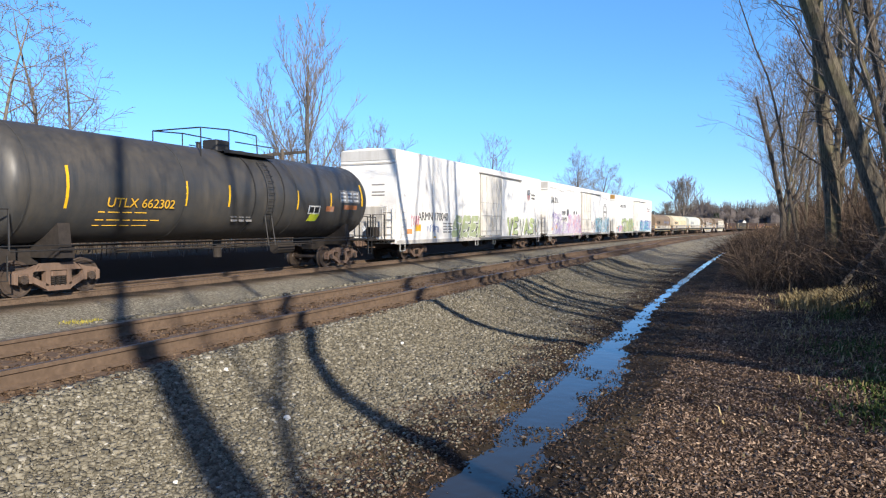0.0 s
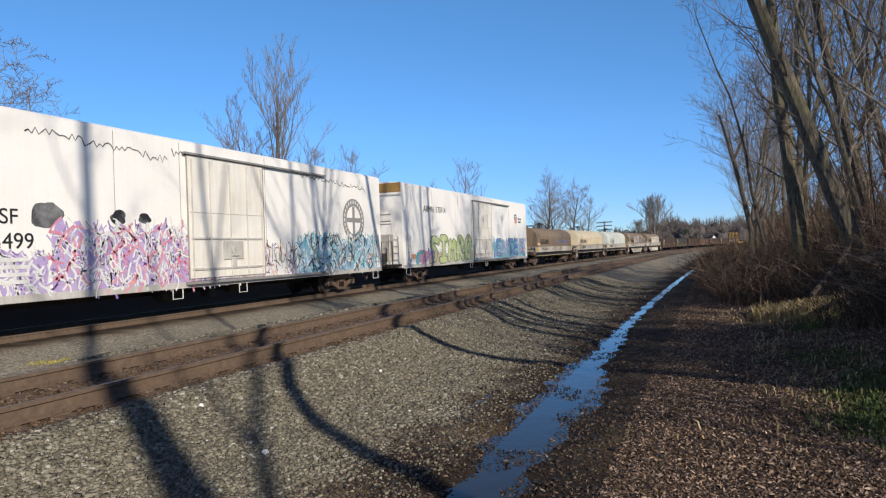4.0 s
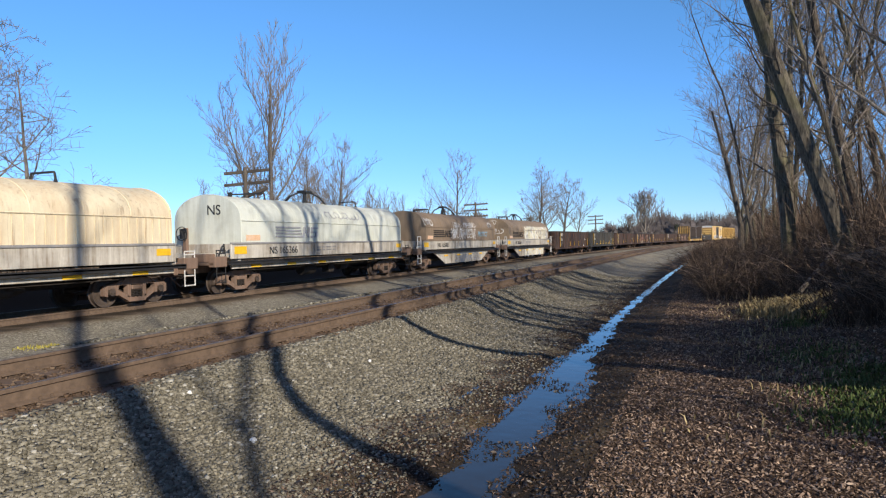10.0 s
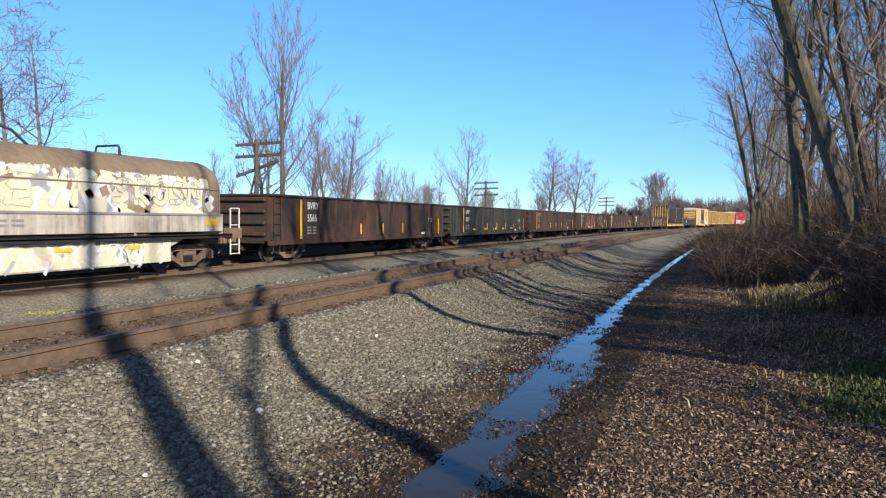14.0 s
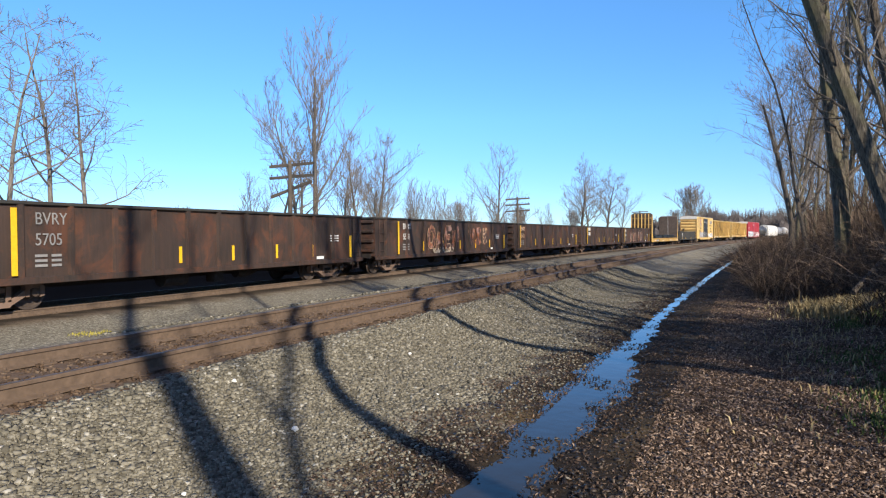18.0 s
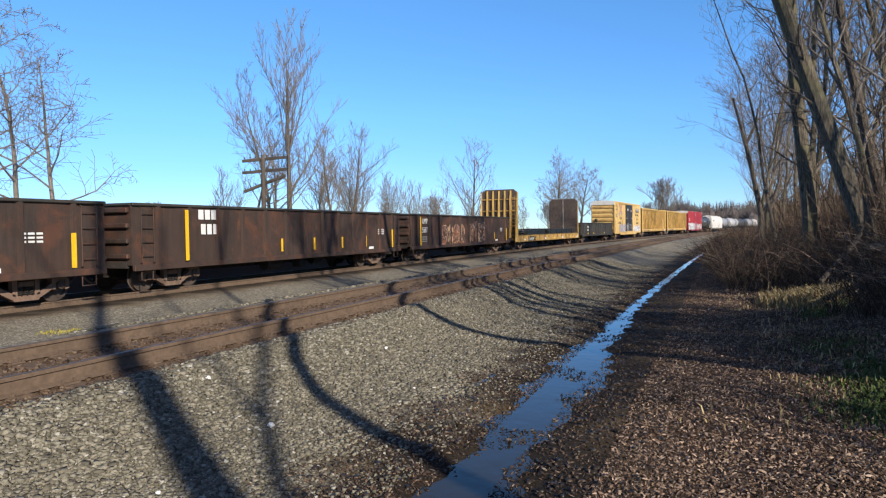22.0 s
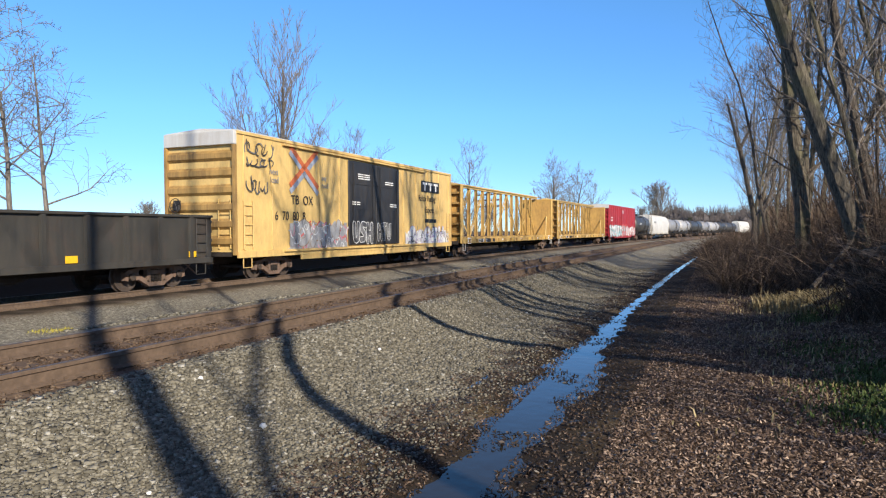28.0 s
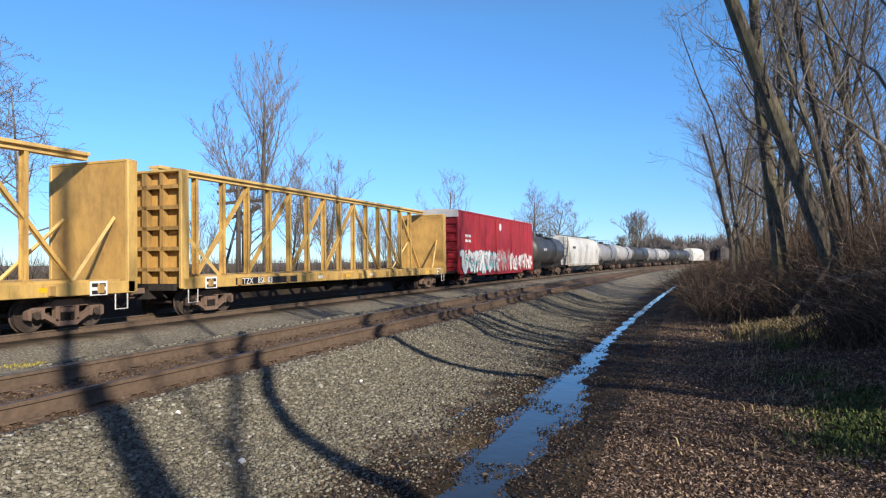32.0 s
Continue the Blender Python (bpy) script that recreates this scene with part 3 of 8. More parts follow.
def make_track(name, cx, top, y0, y1, ties_to, label):
    track = thing(name, label, "railway track", kind="structure")
    prof = [(-0.075, -0.17), (0.075, -0.17), (0.075, -0.158), (0.014, -0.135), (0.014, -0.045), (0.036, -0.036), (0.036, -0.006), (0.030, 0.0), (-0.030, 0.0), (-0.036, -0.006), (-0.036, -0.036), (-0.014, -0.045), (-0.014, -0.135), (-0.075, -0.158)]
    ys = grid_steps([(y0, 20, 10), (20, 300, 5), (300, y1, 20)])
    for side in (-0.7525, 0.7525):
        body, head = M(), M()
        rows = []
        for y in ys:
            x = cx + side + float(bend(y))
            rows.append([(x + a, y, top + b) for a, b in prof] + [(x + prof[0][0], y, top + prof[0][1])])
        body.sheet(rows)
        rail = part("rail", body, RAIL_RUST, track)
        head.sheet([[(cx + side + float(bend(y)) + a, y, top + 0.002) for a in (-0.026, 0.026)] for y in ys])
        part("running_surface", head, RAIL_TOP, rail, "worn bright top of the rail")
    tie, plates = M(), M()
    tie.box(-1.3, 1.3, -0.115, 0.115, -0.32, -0.172, 0.012)
    plates.box(-0.14, 0.14, -0.09, 0.09, -0.174, -0.157)
    for sx in (-0.09, 0.09):
        for sy in (-0.06, 0.06):
            plates.box(sx - 0.012, sx + 0.012, sy - 0.012, sy + 0.012, -0.16, -0.125)
    tie_me, plate_me = tie.data("tie", TIE_WOOD), plates.data("tie_plate", RAIL_RUST)
    rng = random.Random(5)
    y = ties_to[0]
    while y < ties_to[1]:
        x = cx + float(bend(y))
        t = part("tie", tie_me, None, track)
        t.matrix_basis = pose(x + rng.uniform(-0.03, 0.03), y + rng.uniform(-0.02, 0.02), top + rng.uniform(-0.008, 0.0), 0, 0, rng.uniform(-0.7, 0.7))
        for sx in (-0.75, 0.75):
            part("tie_plate", plate_me, None, t, at=(sx, 0, 0))
        y += 0.5
    rest = M()
    while y < 260:
        x = cx + float(bend(y))
        rest.box(x - 1.3, x + 1.3, y - 0.115, y + 0.115, top - 0.3, top - 0.172)
        y += 0.5
    tagged(part("far_ties", rest, TIE_WOOD, track), kind="stuff")


def stones(name, count, area, mat, size, seed, lift=0.3, label="", density=None, edge=None):
    """Loose angular crushed stone strewn over a stretch of ground."""
    rng = np.random.default_rng(seed)
    (u0, u1), (y0, y1) = area
    u = rng.uniform(u0, u1, count)
    q = rng.uniform(0, 1, count)
    y = y0 * (y1 / y0) ** q if density == "near" else y0 + (y1 - y0) * q
    z = ground_z(u, y)
    keep = z > WATER_Z - 0.03
    if edge is not None:        # a ragged lower edge
        keep &= u + 0.30 * wave(u, y, 0.8, 7.0) + 0.25 * wave(u, y, 0.3, 2.0) + rng.normal(0, 0.10, count) < edge
    u, y, z = u[keep], y[keep], z[keep]
    n = len(u)
    s = size[0] + (size[1] - size[0]) * rng.uniform(0, 1, n) ** 2.2
    corner = np.array([(a, b, c) for c in (-1, 1) for b in (-1, 1) for a in (-1, 1)], float)
    P = corner[None] * rng.uniform(0.35, 1.0, (n, 8, 3)) * np.stack([s, s * rng.uniform(0.6, 1, n), s * rng.uniform(0.45, 0.8, n)], -1)[:, None, :]
    a, b = rng.uniform(0, 6.28, n), rng.uniform(-0.6, 0.6, n)
    ca, sa, cb, sb = np.cos(a), np.sin(a), np.cos(b), np.sin(b)
    R1 = np.zeros((n, 3, 3))
    R1[:, 0, 0], R1[:, 0, 1], R1[:, 0, 2] = ca, -sa * cb, sa * sb
    R1[:, 1, 0], R1[:, 1, 1], R1[:, 1, 2] = sa, ca * cb, -ca * sb
    R1[:, 2, 1], R1[:, 2, 2] = sb, cb
    P = np.einsum("nij,nkj->nki", R1, P) + np.stack([u + bend(y), y, z + s * lift], -1)[:, None, :]
    quad = np.array([(0, 2, 3, 1), (4, 5, 7, 6), (0, 1, 5, 4), (2, 6, 7, 3), (0, 4, 6, 2), (1, 3, 7, 5)])
    F = (quad[None] + 8 * np.arange(n)[:, None, None]).reshape(-1, 4)
    tagged(new(name, fast_mesh(name, P.reshape(-1, 3), F, mat)), label, "gravel", kind="stuff")


def leaves(name, count, area, mat, size, seed, label, fold=0.35, edge=None, patch=None):
    """Fallen leaves: small folded blades lying at all angles."""
    rng = np.random.default_rng(seed)
    (u0, u1), (y0, y1) = area
    u = rng.uniform(u0, u1, count)
    if edge:
        u = u0 + (u1 - u0) * rng.uniform(0, 1, count) ** edge
    y = y0 * (y1 / y0) ** rng.uniform(0, 1, count) if y0 > 0 else rng.uniform(y0, y1, count)
    if patch is not None:
        keep = wave(u, y, 0.55, seed) > patch
        u, y = u[keep], y[keep]
        count = len(u)
    z = ground_z(u, y)
    z = np.maximum(z, WATER_Z)
    s = rng.uniform(size[0], size[1], count)
    base = np.array([(-1.15, 0, 0.0), (-0.3, 0.36, fold), (-0.3, -0.36, fold), (0.5, 0.30, fold * 0.8), (0.5, -0.30, fold * 0.8), (1.25, 0, 0.25)], float)
    P = base[None] * s[:, None, None] * rng.uniform(0.55, 1.3, (count, 1, 3))
    a, b, c = rng.uniform(0, 6.28, count), rng.normal(0, 0.6, count), rng.normal(0, 0.6, count)
    ca, sa = np.cos(a), np.sin(a)
    x1 = P[..., 0] * np.cos(b)[:, None] + P[..., 2] * np.sin(b)[:, None]
    z1 = -P[..., 0] * np.sin(b)[:, None] + P[..., 2] * np.cos(b)[:, None]
    y1_ = P[..., 1] * np.cos(c)[:, None] - z1 * np.sin(c)[:, None]
    z2 = P[..., 1] * np.sin(c)[:, None] + z1 * np.cos(c)[:, None]
    Q = np.stack([x1 * ca[:, None] - y1_ * sa[:, None], x1 * sa[:, None] + y1_ * ca[:, None], z2], -1)
    Q += np.stack([u + bend(y), y, z + 0.25 * s], -1)[:, None, :]
    tri = np.array([(0, 2, 1), (1, 2, 3), (2, 4, 3), (3, 4, 5)])
    F = (tri[None] + 6 * np.arange(count)[:, None, None]).reshape(-1, 3)
    tagged(new(name, fast_mesh(name, Q.reshape(-1, 3), F, mat)), label, "leaf litter", kind="stuff")


def blades(name, spots, count, mat, height, seed, label, category="grass"):
    """Grass: thin bent blades in tufts round the given spots (u, y, spread)."""
    rng = np.random.default_rng(seed)
    per = count // len(spots)
    V, F, k = [], [], 0
    for u0, y0, r in spots:
        u, y = rng.normal(u0, r, per), rng.normal(y0, r * 1.4, per)
        z = ground_z(u, y)
        h = rng.uniform(height[0], height[1], per)
        a = rng.uniform(0, 6.28, per)
        lean = rng.uniform(0.15, 0.9, per)
        w = 0.005 + 0.004 * rng.uniform(0, 1, per)
        x = u + bend(y)
        dx, dy = np.cos(a), np.sin(a)
        p0 = np.stack([x, y, z], -1)
        p1 = p0 + np.stack([dx * lean * h * 0.3, dy * lean * h * 0.3, h * 0.6], -1)
        p2 = p0 + np.stack([dx * lean * h, dy * lean * h, h * (1.0 - 0.35 * lean)], -1)
        side = np.stack([-dy * w, dx * w, 0 * w], -1)
        V.append(np.stack([p0 - side, p0 + side, p1 - side, p1 + side, p2 - side * 0.2, p2 + side * 0.2], 1))
        k += per
    V = np.concatenate(V)
    q = np.array([(0, 1, 3, 2), (2, 3, 5, 4)])
    F = (q[None] + 6 * np.arange(len(V))[:, None, None]).reshape(-1, 4)
    tagged(new(name, fast_mesh(name, V.reshape(-1, 3), F, mat)), label, category, kind="stuff")


# ---- trees ----
def rounded_3d(pts, times=2):
    for _ in range(times):
        pts = [pts[0]] + [q for a, b in zip(pts, pts[1:]) for q in (a.lerp(b, 0.25), a.lerp(b, 0.75))] + [pts[-1]]
    return pts


def grow(seed, height, r0, first=0.35, levels=3, kids=(14, 7, 5), spread=0.9, lift=0.35, lean=(0, 0), wobble=0.06, stems=1, twig=0.007, len1=0.42, taper=0.85, sides=(9, 6, 4, 3, 3), kink=0.16, path=None, limb_r=0.5):
    """A bare tree: returns its trunk and its limbs, base at the origin."""
    rng = random.Random(seed)
    trunk, crown = M(), M()

    def limb(p, d, length, r, level):
        n = (10, 6, 4, 3, 2)[level]
        pts, rad = [p.copy()], [r]
        d = d.normalized()
        for i in range(n):
            jit = Vector((rng.gauss(0, 1), rng.gauss(0, 1), rng.gauss(0, 0.6))) * (wobble if level == 0 else kink)
            d = (d + jit + Vector((0, 0, 0.03 if level == 0 else 0.07 * lift))).normalized()
            p = p + d * (length / n)
            pts.append(p.copy())
            rad.append(max(twig * 0.7, r * (1 - (i + 1) / n) ** 0.8) if i == n - 1 or level else r * (1 - taper * (i + 1) / n))
        if path and level == 0:         # a trunk bent along a given path
            pts = rounded_3d([Vector(q) for q in path])
            n = len(pts) - 1
            rad = [r * (1 - taper * i / n) for i in range(n + 1)]
            length = (pts[-1] - pts[0]).length
        (trunk if level == 0 else crown).tube(pts, rad, sides[level], level < 2)
        if level >= levels:
            return
        for k in range(kids[level]):
            f = first + (1 - first) * (k + rng.random()) / kids[level] if level == 0 else 0.2 + 0.78 * (k + rng.random()) / kids[level]
            i = min(n - 1, int(f * n))
            q = pts[i].lerp(pts[i + 1], f * n - i)
            axis = (pts[i + 1] - pts[i]).normalized()
            a = rng.uniform(0, 6.283) if level else k * 2.4 + rng.uniform(-0.5, 0.5)
            o = axis.orthogonal().normalized()
            o = (o * math.cos(a) + axis.cross(o) * math.sin(a)).normalized()
            up = lift * (1.0 if level else 0.9)
            nd = axis * (1 - spread * 0.55) + o * spread + Vector((0, 0, up))
            ln = length * (len1 if level == 0 else 0.5) * (1.15 - 0.75 * f if level == 0 else 1.1 - 0.6 * f) * rng.uniform(0.7, 1.2)
            rr = max(twig, (r * (1 - 0.85 * f)) * (limb_r if level == 0 else 0.55))
            limb(q, nd, ln, rr, level + 1)

    for s in range(stems):
        off = Vector((rng.uniform(-0.25, 0.25), rng.uniform(-0.25, 0.25), 0)) if stems > 1 else Vector((0, 0, 0))
        lean_s = Vector((lean[0] + (rng.uniform(-0.28, 0.28) if stems > 1 else 0), lean[1] + (rng.uniform(-0.28, 0.28) if stems > 1 else 0), 1))
        limb(off, lean_s, height * (1 if stems == 1 else rng.uniform(0.7, 1)), r0, 0)
    # root flare
    trunk.tube([(0, 0, -0.4), (0, 0, 0.0), (lean[0] * 0.4, lean[1] * 0.4, 0.4)], [r0 * 1.5, r0 * 1.35, r0 * 1.02], sides[0])
    return trunk, crown


TREES = {}


def tree_kind(key, bark, twigs, **how):
    trunk, crown = grow(**how)
    TREES[key] = (trunk.data("trunk", bark, True), crown.data("crown", twigs))


def plant(key, x, y, turn=0.0, size=1.0, label="bare deciduous tree with grey bark", group="", z=None, tip=(0, 0)):
    t = thing("tree", label, "tree", group)
    z = on_ground(x, y) if z is None else z
    t.matrix_basis = pose(x, y, z - 0.05, tip[0], tip[1], turn) @ Matrix.Diagonal((size, size, size, 1))
    part("trunk", TREES[key][0], None, t)
    part("crown", TREES[key][1], None, t)
    return t


# ---- lettering and spray paint ----
LETTERS = {}


def letters_mesh(text, mat):
    key = (text, mat.name)
    if key not in LETTERS:
        cu = bpy.data.curves.new("lettering", "FONT")
        cu.body, cu.size, cu.extrude = text, 1.0, 0.004
        ob = bpy.data.objects.new("lettering", cu)
        me = bpy.data.meshes.new_from_object(ob)
        me.materials.clear()
        me.materials.append(mat)
        bpy.data.objects.remove(ob)
        LETTERS[key] = me, max(v.co.x for v in me.vertices) + 0.30
    return LETTERS[key]


def lettering(text, size, mat, parent, y, z, x, name="lettering", to=None, squeeze=1.0):
    """Words on the side of a car, read along +y; x is the face they lie on, or to(y, z) gives it."""
    tilt, ob = 0.0, None
    if to:
        x = to(y, z + size * 0.35)
        tilt = math.degrees(math.atan2(to(y, z + size * 0.5) - to(y, z), size * 0.5))
    for word in text.split(" "):
        if word:
            me, w = letters_mesh(word, mat)
            ob = part(name, me, None, parent)
            ob.matrix_basis = pose(x + 0.006, y, z) @ Matrix(((0, 0, 1, 0), (1, 0, 0, 0), (0, 1, 0, 0), (0, 0, 0, 1))) @ pose(0, 0, 0, tilt, 0, 0) @ Matrix.Diagonal((size * squeeze, size, 1, 1))
            y += w * size * squeeze
        else:
            y += 0.3 * size * squeeze
    return ob


def end_lettering(text, size, mat, parent, x, y, z):
    """Letters on the end of a car that faces -y."""
    ob = lettering(text, size, mat, parent, 0, 0, 0)
    ob.matrix_basis = pose(x, y - 0.006, z) @ Matrix(((1, 0, 0, 0), (0, 0, -1, 0), (0, 1, 0, 0), (0, 0, 0, 1))) @ Matrix.Diagonal((size, size, 1, 1))
    return ob


def bars(parent, mat, y, z, widths, h, gap, x, rows=1, name="stencil"):
    """Small stencilled lines that are too small to read."""
    m = M()
    for r in range(rows):
        m.cut()
        yy = y
        for w in widths:
            m.box(x, x + 0.004, yy, yy + w, z - r * h * 1.9, z - r * h * 1.9 + h)
            yy += w + gap
    return part(name, m, mat, parent)


def flat(x):
    return lambda y, z: x


def blob(m, to, cy, cz, ry, rz, rng, lift, n=22, spike=0.18):
    ph = [rng.uniform(0, 6.28) for _ in range(4)]
    pts = []
    for k in range(n):
        a = 2 * math.pi * k / n
        r = 1 + spike * math.sin(2 * a + ph[0]) + spike * 0.9 * math.sin(3 * a + ph[1]) + spike * 0.7 * math.sin(5 * a + ph[2]) + spike * 0.4 * math.sin(7 * a + ph[3])
        y, z = cy + ry * r * math.cos(a), cz + rz * r * math.sin(a)
        pts.append((to(y, z) + lift, y, z))
    m.add([(to(cy, cz) + lift, cy, cz)] + pts, [(0, 1 + k, 1 + (k + 1) % n) for k in range(n)])


def ribbon(m, to, pts, w, lift):
    rows = []
    for i, (y, z) in enumerate(pts):
        a, b = pts[max(i - 1, 0)], pts[min(i + 1, len(pts) - 1)]
        dy, dz = b[0] - a[0], b[1] - a[1]
        k = math.hypot(dy, dz) or 1
        oy, oz = -dz / k * w / 2, dy / k * w / 2
        rows.append([(to(y + oy, z + oz) + lift, y + oy, z + oz), (to(y - oy, z - oz) + lift, y - oy, z - oz)])
    m.sheet(rows)


def curl(rng, cy, cz, ry, rz, n=10):
    a, turn = rng.uniform(0, 6.28), rng.choice((-1, 1)) * rng.uniform(2.2, 5.0)
    k = rng.uniform(0.5, 1.0)
    return [(cy + ry * math.cos(a + turn * i / n) * (k + (1 - k) * i / n) + ry * 0.25 * math.sin(3 * i / n + a), cz + rz * math.sin(a + turn * i / n)) for i in range(n + 1)]


def rounded(pts, times=2):
    """Corner-cut line: its kinks become bends."""
    for _ in range(times):
        out = [pts[0]]
        for (a, b), (c, d) in zip(pts, pts[1:]):
            out += [(a * 0.75 + c * 0.25, b * 0.75 + d * 0.25), (a * 0.25 + c * 0.75, b * 0.25 + d * 0.75)]
        pts = out + [pts[-1]]
    return pts


def disc(m, to, cy, cz, r, lift, n=10):
    pts = [(to(cy, cz) + lift, cy, cz)] + [(to(cy + r * math.cos(k * 6.2832 / n), cz + r * math.sin(k * 6.2832 / n)) + lift, cy + r * math.cos(k * 6.2832 / n), cz + r * math.sin(k * 6.2832 / n)) for k in range(n)]
    m.add(pts, [(0, 1 + k, 1 + (k + 1) % n) for k in range(n)])


def throwup(parent, to, y0, y1, z0, z1, letters, fill, outline, extra, seed, busy=3, label="sprayed graffiti letters"):
    """A graffiti piece: a cloud, fat letters with an outline, inner strokes."""
    rng = random.Random(seed)
    w, h = (y1 - y0) / letters, z1 - z0
    for i in range(letters):
        edge, inner, xs = M(), M(), [M() for _ in extra]
        cy, cz = y0 + (i + 0.5) * w, z0 + h * rng.uniform(0.45, 0.55)
        ry, rz = w * rng.uniform(0.5, 0.60), h * rng.uniform(0.40, 0.48)
        lift = 0.0006 * (i % 4)
        lines, sw = [], min(ry * 0.42, rz * 0.36)
        slant = rng.uniform(-0.15, 0.25) * ry
        for q in range(rng.choice((2, 3, 3))):
            ya, yb = cy + ry * rng.uniform(-0.8, 0.8), cy + ry * rng.uniform(-0.8, 0.8)
            if q == 0:
                ya = yb = cy - ry * rng.uniform(0.5, 0.75)
            kink = (ya + yb) / 2 + ry * rng.uniform(-0.5, 0.5)
            za, zb = cz - rz * rng.uniform(0.75, 0.95), cz + rz * rng.uniform(0.75, 0.95)
            knots = [(ya - slant, za), (kink, (za + zb) / 2 + rz * rng.uniform(-0.3, 0.3)), (yb + slant, zb)]
            if rng.random() < 0.45:
                knots.append((yb + slant + ry * rng.choice((-0.8, 0.8)), zb - rz * rng.uniform(0.0, 0.35)))
            lines.append(knots)
        if rng.random() < 0.6:
            lines.append([(cy - ry * 0.9, cz + rz * rng.uniform(-0.3, 0.4)), (cy, cz + rz * rng.uniform(-0.2, 0.4)), (cy + ry * 0.9, cz + rz * rng.uniform(-0.4, 0.3))])
        blob(edge, to, cy, cz, ry * 0.92, rz * 0.85, rng, 0.003 + lift, spike=0.10)
        for q, ln in enumerate(lines):
            ln = rounded(ln)
            ribbon(edge, to, ln, sw * 1.45 + 0.06, 0.006 + lift + 0.0005 * q)
            ribbon(inner, to, ln, sw * 1.45 - 0.03, 0.010 + lift + 0.0005 * q)
            for y, z in (ln[0], ln[-1]):
                disc(edge, to, y, z, sw * 0.725 + 0.03, 0.0055 + lift + 0.0005 * q)
                disc(inner, to, y, z, sw * 0.725 - 0.015, 0.0095 + lift + 0.0005 * q)
        for _ in range(busy):
            k = rng.randrange(len(xs))
            ribbon(xs[k], to, curl(rng, cy + rng.uniform(-0.3, 0.3) * ry, cz + rng.uniform(-0.4, 0.4) * rz, ry * rng.uniform(0.2, 0.6), rz * rng.uniform(0.2, 0.6)), rng.uniform(0.04, 0.11) if busy < 12 else rng.uniform(0.025, 0.06), 0.015 + 0.002 * k)
        for _ in range(busy):
            ribbon(edge, to, curl(rng, cy + rng.uniform(-0.3, 0.3) * ry, cz + rng.uniform(-0.3, 0.3) * rz, ry * rng.uniform(0.2, 0.55), rz * rng.uniform(0.2, 0.6)), rng.uniform(0.02, 0.04), 0.023)
        top = part("graffiti_letter", edge, SPRAY[outline], parent, label)
        part("graffiti_fill", inner, SPRAY[fill[i % len(fill)]], top)
        for k, m in zip(extra, xs):
            if m.v:
                part("graffiti_stroke", m, SPRAY[k], top)


STROKES = {
    "E": [[(0.9, 1), (0.12, 1), (0.0, 0), (0.85, 0)], [(0.05, 0.52), (0.7, 0.52)]],
    "N": [[(0.05, 0), (0.05, 1), (0.8, 0.05), (0.85, 1)]],
    "T": [[(0, 1), (1, 1)], [(0.5, 1), (0.5, 0)]],
    "R": [[(0.08, 0), (0.08, 1), (0.75, 0.95), (0.8, 0.6), (0.15, 0.5), (0.9, 0)]],
    "S": [[(0.95, 0.9), (0.3, 1), (0.08, 0.68), (0.75, 0.45), (0.8, 0.08), (0, 0.05)]],
    "I": [[(0.15, 1), (0.85, 1)], [(0.5, 1), (0.5, 0)], [(0.1, 0), (0.9, 0)]],
    "M": [[(0, 0), (0.12, 1), (0.5, 0.35), (0.85, 1), (1, 0)]],
    "V": [[(0, 1), (0.42, 0), (0.9, 1)]],
    "A": [[(0, 0), (0.45, 1), (0.95, 0)], [(0.2, 0.38), (0.75, 0.38)]],
    "U": [[(0.08, 1), (0.1, 0.15), (0.5, 0), (0.85, 0.15), (0.88, 1)]],
    "H": [[(0.05, 0), (0.05, 1)], [(0.9, 0), (0.9, 1)], [(0.05, 0.5), (0.9, 0.5)]],
    "O": [[(0.5, 1), (0.05, 0.8), (0.05, 0.2), (0.5, 0), (0.92, 0.2), (0.92, 0.8), (0.5, 1)]],
}


